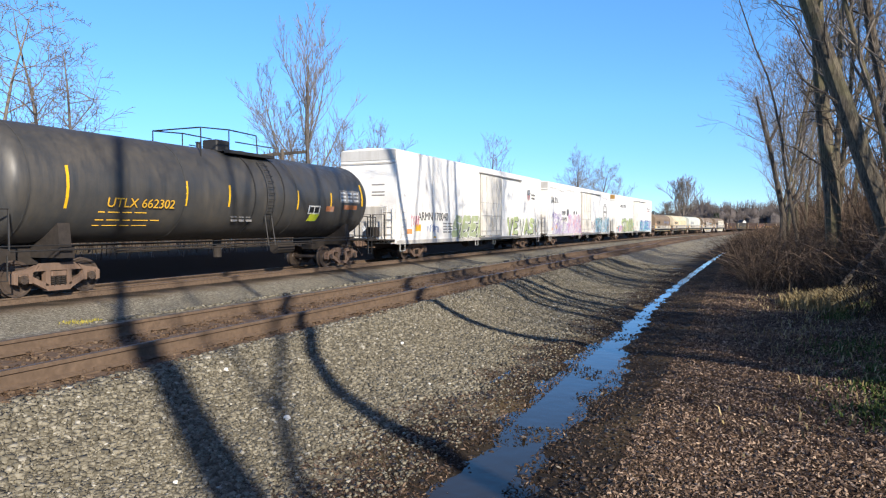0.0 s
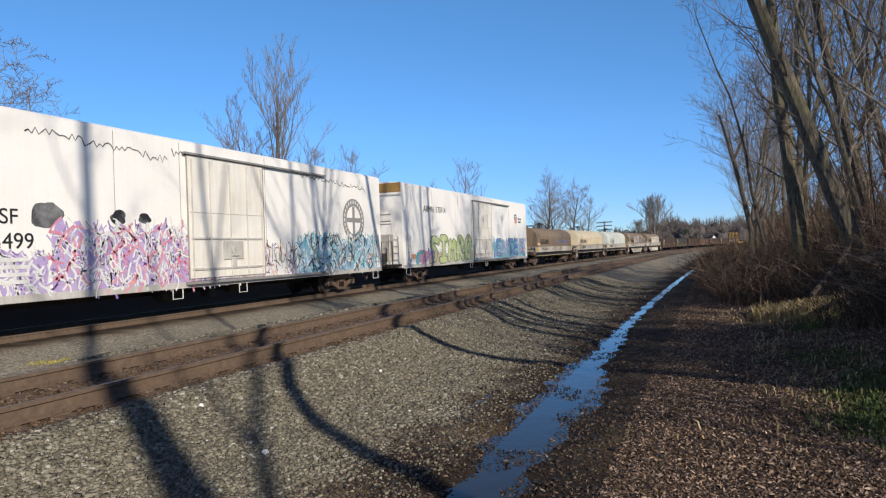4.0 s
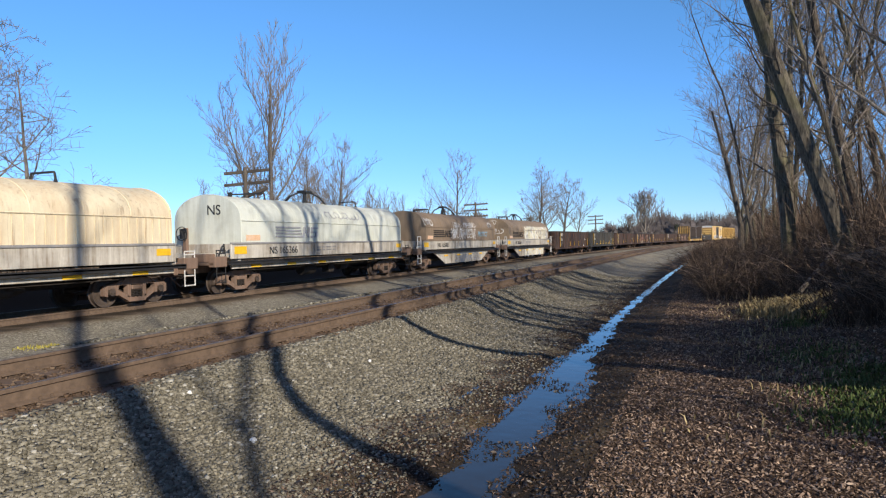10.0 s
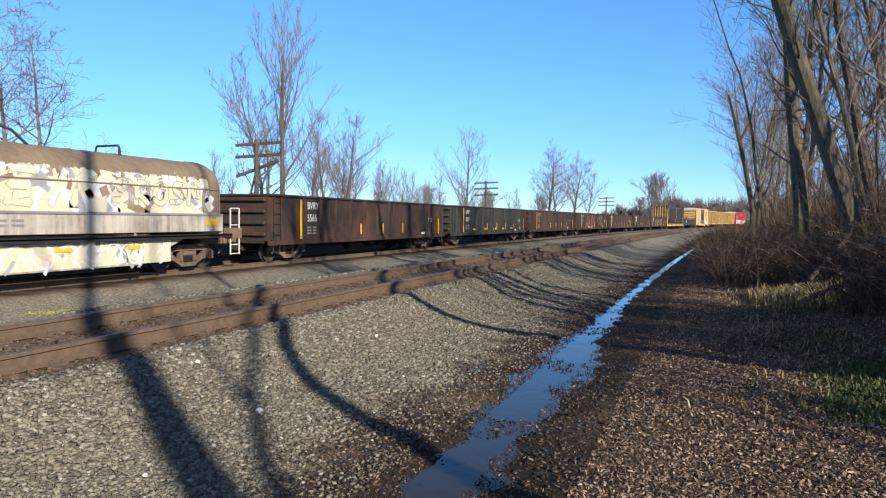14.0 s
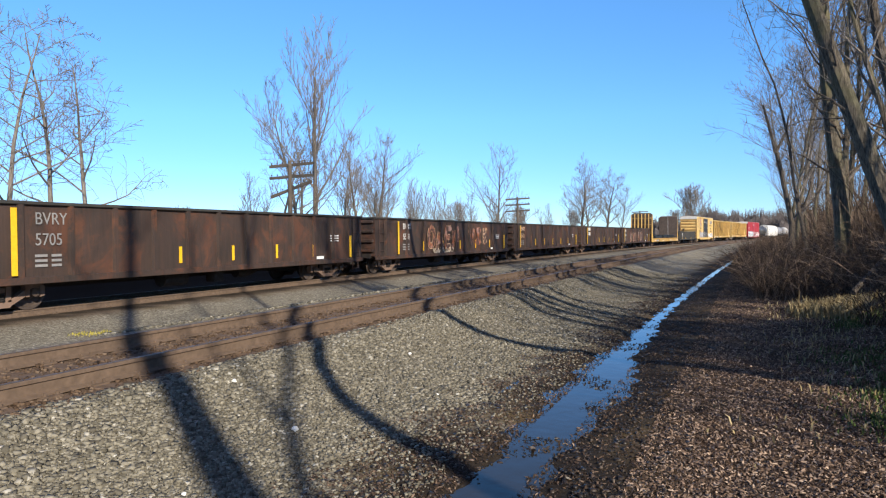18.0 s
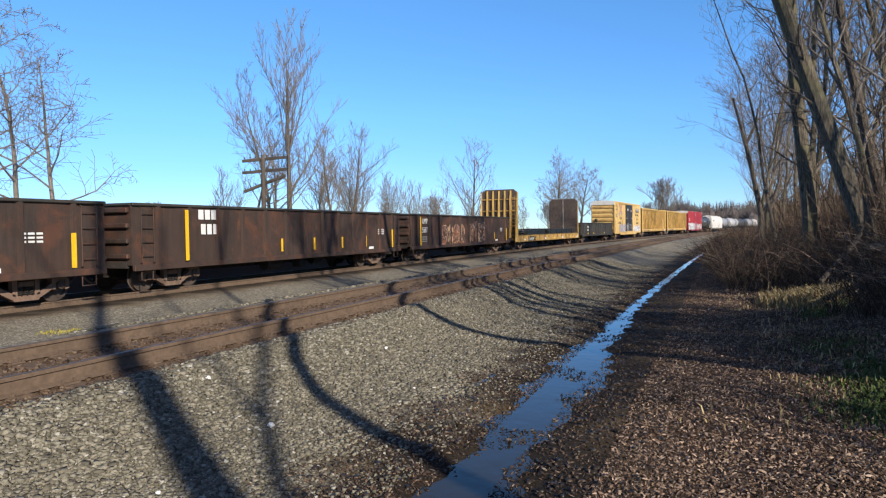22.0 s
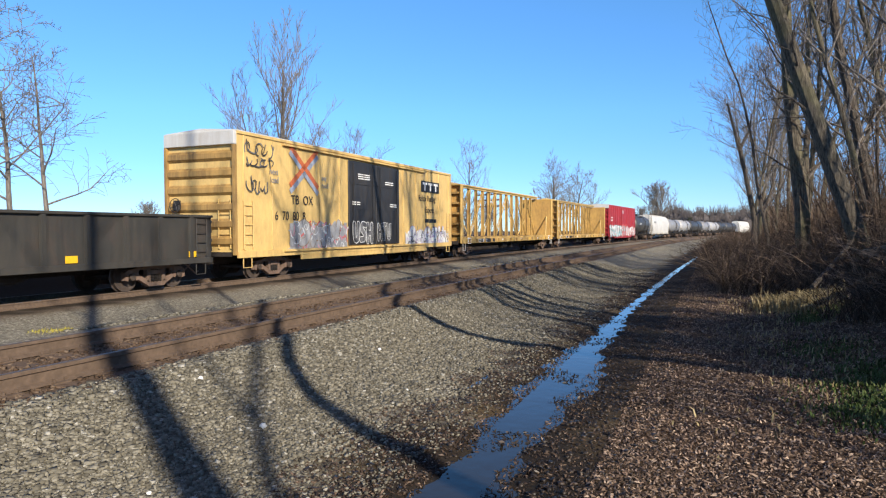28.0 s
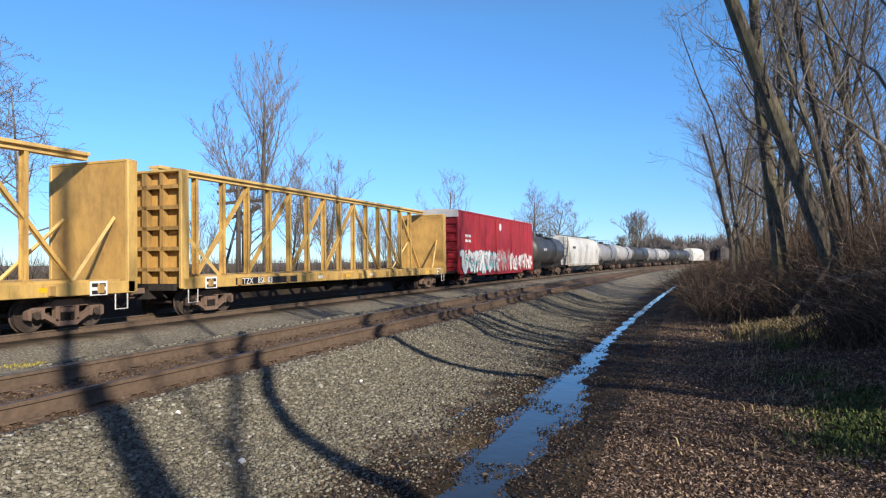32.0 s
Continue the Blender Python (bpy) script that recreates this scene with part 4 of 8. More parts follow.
def piece(parent, to, y0, y1, z0, z1, text, fill, outline, drop, cloud=(), slant=0.12, weight=0.30, bent=0, extra=(), seed=1, label="sprayed graffiti letters"):
    """Block letters with a drop shadow, an edge line and a cloud of colour behind."""
    rng = random.Random(seed)
    w, h = (y1 - y0) / len(text), z1 - z0
    sw = weight * min(w, h)
    if cloud:
        for k, c in enumerate(cloud):
            m = M()
            for q in range(4):
                blob(m, to, y0 + (y1 - y0) * (q + 0.5 + rng.uniform(-0.4, 0.4)) / 4, z0 + h * rng.uniform(0.35, 0.7), (y1 - y0) * 0.15, h * rng.uniform(0.4, 0.62), rng, 0.0025 + 0.0006 * k, spike=0.14)
            part("graffiti_cloud", m, SPRAY[c], parent)
    for i, letter in enumerate(text):
        shade, edge, inner, marks = M(), M(), M(), [M() for _ in extra]
        lift = 0.0005 * (i % 4)
        drift = rng.uniform(-0.04, 0.04) * h
        for q, line in enumerate(STROKES[letter]):
            pts = [(y0 + w * (i + 0.13 + 0.74 * a) + slant * h * (b - 0.5), z0 + sw * 0.55 + drift + (h - 1.1 * sw) * b) for a, b in line]
            pts = rounded(pts, bent) if bent else pts
            for m, width, up, oy, oz in ((shade, sw * 1.35, 0.005, 0.10 * h, -0.05 * h), (edge, sw * 1.28, 0.008, 0, 0), (inner, sw * 0.98, 0.011, 0, 0)):
                moved = [(a + oy, max(b + oz, z0 - 0.02)) for a, b in pts]
                ribbon(m, to, moved, width, up + lift + 0.0004 * q)
                for a, b in moved if not bent else (moved[0], moved[-1]):
                    disc(m, to, a, b, width * 0.5, up + lift + 0.0004 * q + 0.0002, 4 if not bent else 10)
        for k, m in enumerate(marks):
            for _ in range(4):
                ribbon(m, to, curl(rng, y0 + w * (i + rng.random()), z0 + h * rng.uniform(0.1, 0.9), w * rng.uniform(0.08, 0.3), h * rng.uniform(0.05, 0.2)), rng.uniform(0.02, 0.05), 0.015 + 0.001 * k)
        top = part("graffiti_letter", edge, SPRAY[outline], parent, label)
        if drop:
            part("graffiti_shadow", shade, SPRAY[drop], top)
        part("graffiti_fill", inner, SPRAY[fill[i % len(fill)]], top)
        for k, m in zip(extra, marks):
            part("graffiti_stroke", m, SPRAY[k], top)


def tangle(parent, to, y0, y1, z0, z1, base, colors, count, seed, w=(0.03, 0.07), label="dense sprayed tangle of curling strokes", reach=(0.08, 0.2)):
    """A ragged patch of colour filled with curling strokes."""
    rng = random.Random(seed)
    n = max(6, int((y1 - y0) / 0.16))
    top = [z1 - (z1 - z0) * rng.uniform(0.0, 0.28) for _ in range(n + 1)]
    ys = [y0 + (y1 - y0) * k / n for k in range(n + 1)]
    ground = M().sheet([[(to(y, z0 + (z - z0) * q / 9) + 0.003, y, z0 + (z - z0) * q / 9) for y, z in zip(ys, top)] for q in range(10)])
    patch = part("graffiti_patch", ground, SPRAY[base], parent, label)
    for k, c in enumerate(colors):
        m = M()
        for _ in range(count // len(colors)):
            y = rng.uniform(y0, y1)
            z = z0 + (z1 - z0) * rng.uniform(0.02, 0.92)
            a, ln = rng.uniform(0.4, 2.7), (z1 - z0) * rng.uniform(*reach)
            bow = rng.uniform(-0.6, 0.6)
            pts = [(y + ln * math.cos(a + bow * q) * q, z + ln * math.sin(a + bow * q) * q) for q in (-1, -0.4, 0.2, 0.7, 1)]
            ribbon(m, to, pts, rng.uniform(*w), 0.004 + 0.0012 * k)
        part("graffiti_stroke", m, SPRAY[c], patch)


def tag(parent, to, y0, y1, z0, z1, color, seed, strokes=7, w=0.035, label="sprayed scribbled tag"):
    rng = random.Random(seed)
    m = M()
    for i in range(strokes):
        m.cut()
        cy = y0 + (y1 - y0) * (i + 0.5) / strokes
        ribbon(m, to, curl(rng, cy, (z0 + z1) / 2, (y1 - y0) / strokes * rng.uniform(0.5, 1.0), (z1 - z0) / 2 * rng.uniform(0.5, 1)), w, 0.014)
        if rng.random() < 0.7:
            y = cy + rng.uniform(-0.1, 0.1)
            ribbon(m, to, [(y, z0 + (z1 - z0) * rng.uniform(0, 0.3)), (y + rng.uniform(-0.1, 0.15), z0 + (z1 - z0) * rng.uniform(0.7, 1.1))], w, 0.016)
    part("graffiti", m, SPRAY[color], parent, label)


# ---- running gear ----
WHEELS = {"front": [], "rear": []}


def make_gear():
    """Meshes of a two-axle truck, shared by all cars."""
    g = {}
    wheel = M()
    prof = [(-0.07, 0.10), (-0.07, 0.16), (-0.02, 0.19), (-0.02, 0.34), (-0.055, 0.37), (-0.06, 0.425), (0.06, 0.42), (0.075, 0.45), (0.09, 0.45), (0.095, 0.40), (0.07, 0.36), (0.03, 0.33), (0.03, 0.19), (0.075, 0.16), (0.075, 0.09)]
    wheel.lathe([(0.7525 - a, r) for a, r in prof], (0, 0, 0), 0, 28)
    wheel.lathe([(-0.7525 + a, r) for a, r in prof], (0, 0, 0), 0, 28)
    wheel.tube([(-1.02, 0, 0), (1.02, 0, 0)], 0.075, 10)
    for s in (-1, 1):
        wheel.tube([(s * 1.02, 0, 0), (s * 1.10, 0, 0)], 0.105, 12)
        for k in range(3):
            a = k * 2.094
            wheel.tube([(s * 1.10, 0.06 * math.cos(a), 0.06 * math.sin(a)), (s * 1.118, 0.06 * math.cos(a), 0.06 * math.sin(a))], 0.017, 6)
    g["wheelset"] = wheel.data("wheelset", WHEEL, True)
    fr = M()
    x0, x1 = -0.085, 0.085
    fr.prism([(-0.62, 0.60), (0.62, 0.60), (0.42, 0.78), (-0.42, 0.78)], 0, x0, x1)
    for s in (-1, 1):
        q = [(s * y, z) for y, z in ((0.62, 0.60), (0.52, 0.74), (0.74, 0.66), (1.04, 0.62), (1.10, 0.55), (0.74, 0.54))]
        fr.prism(q if s > 0 else q[::-1], 0, x0, x1)
        fr.prism([(s * 1.02, 0.62), (s * 1.13, 0.55), (s * 1.13, 0.33), (s * 1.03, 0.30)], 0, x0, x1)
        fr.prism([(s * 0.66, 0.60), (s * 0.78, 0.58), (s * 0.76, 0.32), (s * 0.68, 0.32)], 0, x0, x1)
        fr.prism([(s * 0.70, 0.50), (s * 0.68, 0.34), (s * 0.28, 0.12), (s * 0.26, 0.26)], 0, x0 * 0.9, x1 * 0.9)
        fr.prism([(s * 0.22, 0.62), (s * 0.34, 0.62), (s * 0.34, 0.20), (s * 0.22, 0.20)], 0, x0 * 0.9, x1 * 0.9)
        fr.box(-0.06, 0.075, s * 0.89 - 0.11, s * 0.89 + 0.11, 0.49, 0.56, 0.01)
    fr.prism([(-0.40, 0.24), (0.40, 0.24), (0.30, 0.11), (-0.30, 0.11)], 0, x0, x1)
    g["side_frame"] = fr.data("side_frame", TRUCK)
    sp = M()
    sp.tube([(0.055 * math.cos(a * 0.9), 0.055 * math.sin(a * 0.9), 0.24 + 0.0068 * a) for a in range(32)], 0.017, 4)
    g["spring"] = sp.data("spring", UNDER)
    g["bolster_end"] = M().box(-0.1, 0.1, -0.2, 0.2, 0.45, 0.58, 0.02).data("bolster_end", TRUCK)
    bo = M()
    bo.box(-0.98, 0.98, -0.18, 0.18, 0.42, 0.62, 0.03)
    bo.tube([(0, 0, 0.55), (0, 0, 0.74)], 0.2, 14)
    for s in (-1, 1):
        bo.tube([(-0.85, s * 0.40, 0.42), (0.85, s * 0.40, 0.42)], 0.05, 6)
    g["truck"] = bo.data("truck", UNDER)
    cp = M()
    cp.box(-0.09, 0.09, 0.0, 0.62, 0.74, 0.92, 0.02)
    cp.box(-0.15, 0.06, 0.55, 0.80, 0.70, 0.97, 0.03)
    cp.box(0.05, 0.16, 0.50, 0.70, 0.70, 0.97, 0.03)
    cp.tube([(0.3, 0.05, 0.75), (0.33, 0.35, 0.50), (0.30, 0.62, 0.32), (0.22, 0.85, 0.38)], 0.026, 6)
    cp.tube([(0.2, -0.05, 0.70), (1.3, -0.05, 0.72), (1.36, 0.02, 0.72)], 0.018, 5)
    g["coupler"] = cp.data("coupler", TRUCK)
    return g


GEAR = make_gear()


def running_gear(car, half, trucks):
    for s in (-1, 1):
        t = part("truck", GEAR["truck"], None, car, at=(0, s * trucks, 0))
        for key, y in (("front", -0.89), ("rear", 0.89)):
            WHEELS[key].append(part("wheelset", GEAR["wheelset"], None, t, at=(0, y, 0.42)))
        for sx in (-0.98, 0.98):
            part("side_frame", GEAR["side_frame"], None, t, at=(sx, 0, 0))
            part("bolster_end", GEAR["bolster_end"], None, t, at=(sx, 0, 0))
            for y in (-0.14, 0.0, 0.14):
                part("spring", GEAR["spring"], None, t, at=(sx + 0.04 * (1 if sx > 0 else -1), y, 0))
        c = part("coupler", GEAR["coupler"], None, car, at=(0, s * half, 0))
        if s < 0:
            c.rotation_euler = (0, 0, math.pi)


def ladder(m, x, y0, y1, z0, z1, n, r=0.014, off=0.06):
    m.cut()
    for y in (y0, y1):
        m.tube([(x, y, z0), (x + off, y, z0 + 0.02), (x + off, y, z1 - 0.02), (x, y, z1)], r * 1.2, 5)
    for k in range(n):
        z = z0 + (z1 - z0) * (k + 0.5) / n
        m.tube([(x + off, y0, z), (x + off, y1, z)], r, 5)


def end_ladder(m, y, x0, x1, z0, z1, n, r=0.014, off=-0.06):
    m.cut()
    for x in (x0, x1):
        m.tube([(x, y, z0), (x, y + off, z0 + 0.02), (x, y + off, z1 - 0.02), (x, y, z1)], r * 1.2, 5)
    for k in range(n):
        z = z0 + (z1 - z0) * (k + 0.5) / n
        m.tube([(x0, y + off, z), (x1, y + off, z)], r, 5)


def stirrup(m, x, y, w, z0, z1, r=0.02):
    m.tube([(x, y, z1), (x, y, z0), (x, y + w, z0), (x, y + w, z1)], r, 5)


def underframe(car, half, hw, z0, z1, boxes=True):
    m = M()
    m.box(-0.22, 0.22, -half, half, z0 - 0.28, z1)
    part("centre_sill", m, UNDER, car)
    for s in (-1, 1):
        part("end_sill", M().box(-hw, hw, s * (half - 0.06) - 0.06, s * (half - 0.06) + 0.06, z0, z1), UNDER, car)
    n = int(half * 2 / 2.4)
    for k in range(1, n):
        y = -half + 2 * half * k / n
        part("crossbearer", M().box(-hw + 0.05, hw - 0.05, y - 0.05, y + 0.05, z0 - 0.10, z1 - 0.01), UNDER, car)
    if boxes:
        b = M()
        b.tube([(0.75, -1.6, z0 - 0.25), (0.75, -0.7, z0 - 0.25)], 0.22, 12)
        part("brake_reservoir", b, UNDER, car)
        part("control_valve", M().box(0.55, 0.95, 0.4, 0.8, z0 - 0.45, z0 - 0.05, 0.03), UNDER, car)
        part("brake_pipe", M().tube([(0.8, -half * 0.7, z0 - 0.12), (0.8, half * 0.7, z0 - 0.12)], 0.018, 5), UNDER, car)
        part("brake_cylinder", M().tube([(0.6, 1.7, z0 - 0.22), (0.6, 2.3, z0 - 0.22), (0.6, 2.7, z0 - 0.22)], [0.17, 0.17, 0.05], 12), UNDER, car)


def hand_brake(car, x, y, z):
    m = M()
    pts = [(x + 0.24 * math.cos(a * math.pi / 9), y - 0.13, z + 0.24 * math.sin(a * math.pi / 9)) for a in range(19)]
    m.tube(pts, 0.016, 5, False)
    for k in range(4):
        a = k * math.pi / 2 + 0.4
        m.tube([(x, y - 0.1, z), (x + 0.24 * math.cos(a), y - 0.13, z + 0.24 * math.sin(a))], 0.012, 4)
    part("brake_housing", M().box(x - 0.14, x + 0.14, y - 0.1, y, z - 0.18, z + 0.18, 0.02), IRON, car)
    part("hand_brake_wheel", m, IRON, car)


# ---- cars ----
CARS = []        # (thing, middle along the train at 0 s)


def tank_car(c0, c1, mat, r=1.50, cz=2.72, label="", text=None, stripes=True, ink=None):
    car = thing("tank_car", label, "railway car", "cars of the freight train")
    L = c1 - c0
    half = L / 2
    n_prof, dome = [], 0.62
    for k in range(7):
        a = k / 6 * math.pi / 2
        n_prof.append((-half + dome - dome * math.cos(a), max(0.02, r * math.sin(a))))
    body = M().lathe(n_prof + [(-a, q) for a, q in reversed(n_prof)], (0, 0, cz), 1, 56)
    part("tank", body, mat, car, smooth=True)
    w = M()
    for y in (-half + 0.75, -half * 0.33, half * 0.33, half - 0.75):
        w.cut().lathe([(y - 0.02, r + 0.004), (y - 0.02, r + 0.012), (y + 0.02, r + 0.012), (y + 0.02, r + 0.004)], (0, 0, cz), 1, 48)
    part("weld_seam", w, mat, car, smooth=True)
    st = M()
    for y in (0.35, 1.9):
        st.cut()
        for k in range(12):
            a0, a1 = 0.15 + k * 0.2, 0.15 + (k + 1) * 0.2
            st.add([((r + d) * math.sin(a), y + e, cz + (r + d) * math.cos(a)) for a in (a0, a1) for d, e in ((0.012, 0), (0.03, 0), (0.03, 0.05), (0.012, 0.05))],
                   [(0, 1, 5, 4), (1, 2, 6, 5), (2, 3, 7, 6)])
    part("jacket_strap", st, IRON, car)
    # top fittings
    f = M()
    top = cz + r
    f.tube([(0, 1.1, top - 0.1), (0, 1.1, top + 0.06)], 0.36, 16)
    part("valve_housing", M().box(-0.32, 0.32, -0.12, 0.50, top - 0.05, top + 0.34, 0.04), IRON, car)
    part("vent", M().tube([(0, -0.62, top - 0.05), (0, -0.62, top + 0.14), (0, -0.62, top + 0.2)], [0.07, 0.07, 0.1], 10), IRON, car)
    part("manway", f, IRON, car, smooth=True)
    p = M()
    p.box(-1.02, 1.02, -0.35, 2.0, top - 0.10, top - 0.06)
    p.box(0.85, 1.02, -0.35, 2.0, top - 0.16, top - 0.10)
    plat = part("platform", p, IRON, car)
    h = M()
    for x in (-1.0, 1.0):
        h.cut().tube([(x, -1.55, top - 0.4), (x, -1.55, top + 0.50), (x, -0.30, top + 0.58), (x, 1.05, top + 0.55), (x, 1.1, top - 0.1)], 0.024, 5)
        h.tube([(x, 0.0, top + 0.22), (x, 2.0, top + 0.22), (x, 2.0, top - 0.1)], 0.02, 5)
        h.tube([(x, -0.30, top - 0.1), (x, -0.30, top + 0.58)], 0.02, 5)
    h.cut().tube([(-1.0, -1.55, top + 0.50), (1.0, -1.55, top + 0.50)], 0.024, 5)
    part("handrail", h, IRON, plat)
    la = M()
    for y in (0.95, 1.30):
        la.tube([((r + 0.06) * math.sin(0.75 + k * 0.16) + 0.02, y, cz + (r + 0.06) * math.cos(0.75 + k * 0.16)) for k in range(9)] + [(r + 0.08, y, 1.0)], 0.02, 5)
    for k in range(11):
        a = 0.75 + k * 0.13
        la.tube([((r + 0.10) * math.sin(a) + 0.02, 0.95, cz + (r + 0.10) * math.cos(a)), ((r + 0.10) * math.sin(a) + 0.02, 1.30, cz + (r + 0.10) * math.cos(a))], 0.014, 5)
    part("ladder", la, IRON, car)
    # stub sills, end platforms and saddles
    u = M()
    for s in (-1, 1):
        e = s * (half + 0.45)
        u.cut().box(-0.25, 0.25, min(e, s * (half - 2.8)), max(e, s * (half - 2.8)), 0.72, 1.18)
        u.box(-1.45, 1.45, min(e, e - s * 0.75), max(e, e - s * 0.75), 1.02, 1.12)
        part("saddle", M().prism([(-1.35, 0.9), (1.35, 0.9), (1.25, 1.75), (0.7, 1.38), (0, 1.24), (-0.7, 1.38), (-1.25, 1.75)], 1, s * (half - 1.75) - 0.16, s * (half - 1.75) + 0.16), UNDER, car)
    part("stub_sill", u, UNDER, car)
    rail = M()
    for x in (-1.42, 1.42):
        rail.cut().tube([(x, -half - 0.3, 1.10), (x, half + 0.3, 1.10)], 0.022, 6)
        rail.tube([(x, -half - 0.3, 1.22), (x, half + 0.3, 1.22)], 0.014, 5)
        for s in (-1, 1):
            e = s * (half + 0.40)
            rail.cut().tube([(x, e, 1.1), (x, e, 2.05), (x * 0.4, e, 2.12), (0, e, 2.12)], 0.022, 5)
            rail.tube([(x, e - s * 0.7, 1.1), (x, e - s * 0.7, 2.05), (x, e, 2.05)], 0.022, 5)
            stirrup(rail, x, e - s * 0.5 - 0.15, 0.3, 0.45, 1.05)
    part("grab_rail", rail, IRON, car)
    und = M()
    und.tube([(0, 0.2, cz - r + 0.05), (0, 0.2, 0.62)], 0.14, 10)
    part("brake_pipe", M().tube([(0.9, -half + 3.5, 1.0), (0.9, half - 3.5, 1.0)], 0.025, 5), UNDER, car)
    part("brake_reservoir", M().tube([(0.5, 2.6, 0.85), (0.5, 3.6, 0.85)], 0.2, 12), UNDER, car)
    part("outlet", und, UNDER, car)
    hand_brake(car, -0.7, -half - 0.42, 1.75)

    def to(y, z):
        return math.sqrt(max(0.01, (r + 0.006)**2 - (z - cz)**2))
    if stripes:
        for k, (y, hh) in enumerate(((-6.45, 0.52), (-2.65, 0.36), (-0.85, 0.34), (2.75, 0.34), (4.9, 0.34))):
            m = M()
            m.sheet([[(to(0, z) + 0.004, y - 0.04, z), (to(0, z) + 0.004, y + 0.04, z)] for z in [2.62 - hh + hh * 2 * q / 4 for q in range(5)]])
            part("reflector_strip", m, REFLECT, car)
    if text:
        lettering(text, 0.36, ink or INK_YELLOW, car, -5.35, 2.17, 0, to=to, squeeze=1.08)
        for rows_z, ws in ((2.02, (0.2, 0.35, 0.3, 0.4)), (1.82, (0.25, 0.4, 0.25, 0.5, 0.3)), (1.68, (0.2, 0.45, 0.3, 0.5))):
            bars(car, INK_YELLOW, -5.5, rows_z, ws, 0.06, 0.09, to(0, rows_z) + 0.002)
        m = M()
        m.sheet([[(to(0, z) + 0.004, 3.55 + q, z), (to(0, z) + 0.004, 4.15 + q, z)] for z, q in ((1.86, 0), (2.02, 0.06), (2.14, 0.1))])
        part("placard", m, LIME, car, "lime yellow placard sticker")
        def patch(y0, y1, z0, z1, mat, name="placard", lift=0.004):
            part(name, M().sheet([[(to(0, z) + lift, y0, z), (to(0, z) + lift, y1, z)] for z in (z0, (2 * z0 + z1) / 3, (z0 + 2 * z1) / 3, z1)]), mat, car)
        patch(5.55, 7.05, 2.62, 3.12, INK_GREY, "test_panel")
        for k in range(3):
            for q in range(3):
                patch(5.62 + q * 0.48, 5.98 + q * 0.48, 2.68 + k * 0.145, 2.75 + k * 0.145, INK_WHITE, "stencil", 0.008)
        patch(5.85, 6.85, 2.34, 2.52, SPRAY["rust"])
        patch(4.6, 5.15, 2.24, 2.44, SPRAY["rust"])
        patch(3.45, 4.2, 2.12, 2.44, INK_WHITE)
        patch(3.52, 3.80, 2.17, 2.39, INK, "stencil", 0.008)
        patch(3.86, 4.13, 2.17, 2.39, INK, "stencil", 0.008)
        patch(7.2, 7.32, 2.5, 3.4, REFLECT, "reflector_strip")
        bars(car, INK_GREY, -0.6, 1.95, (0.3, 0.25, 0.3), 0.07, 0.08, to(0, 1.95) + 0.002, 2)
        m = M()
        m.prism([(7.45, 1.42), (7.60, 1.57), (7.45, 1.72), (7.30, 1.57)], 0, 1.46, 1.47)
        part("placard", m, REFLECT_WHITE, car)
    elif ink:
        bars(car, ink, -3.6, 2.6, (0.35, 0.1, 0.5), 0.24, 0.12, to(0, 2.7) - 0.01)
    running_gear(car, half + 0.45, half - 1.75)
    CARS.append((car, (c0 + c1) / 2 + (0.35 if text else 0)))
    return car


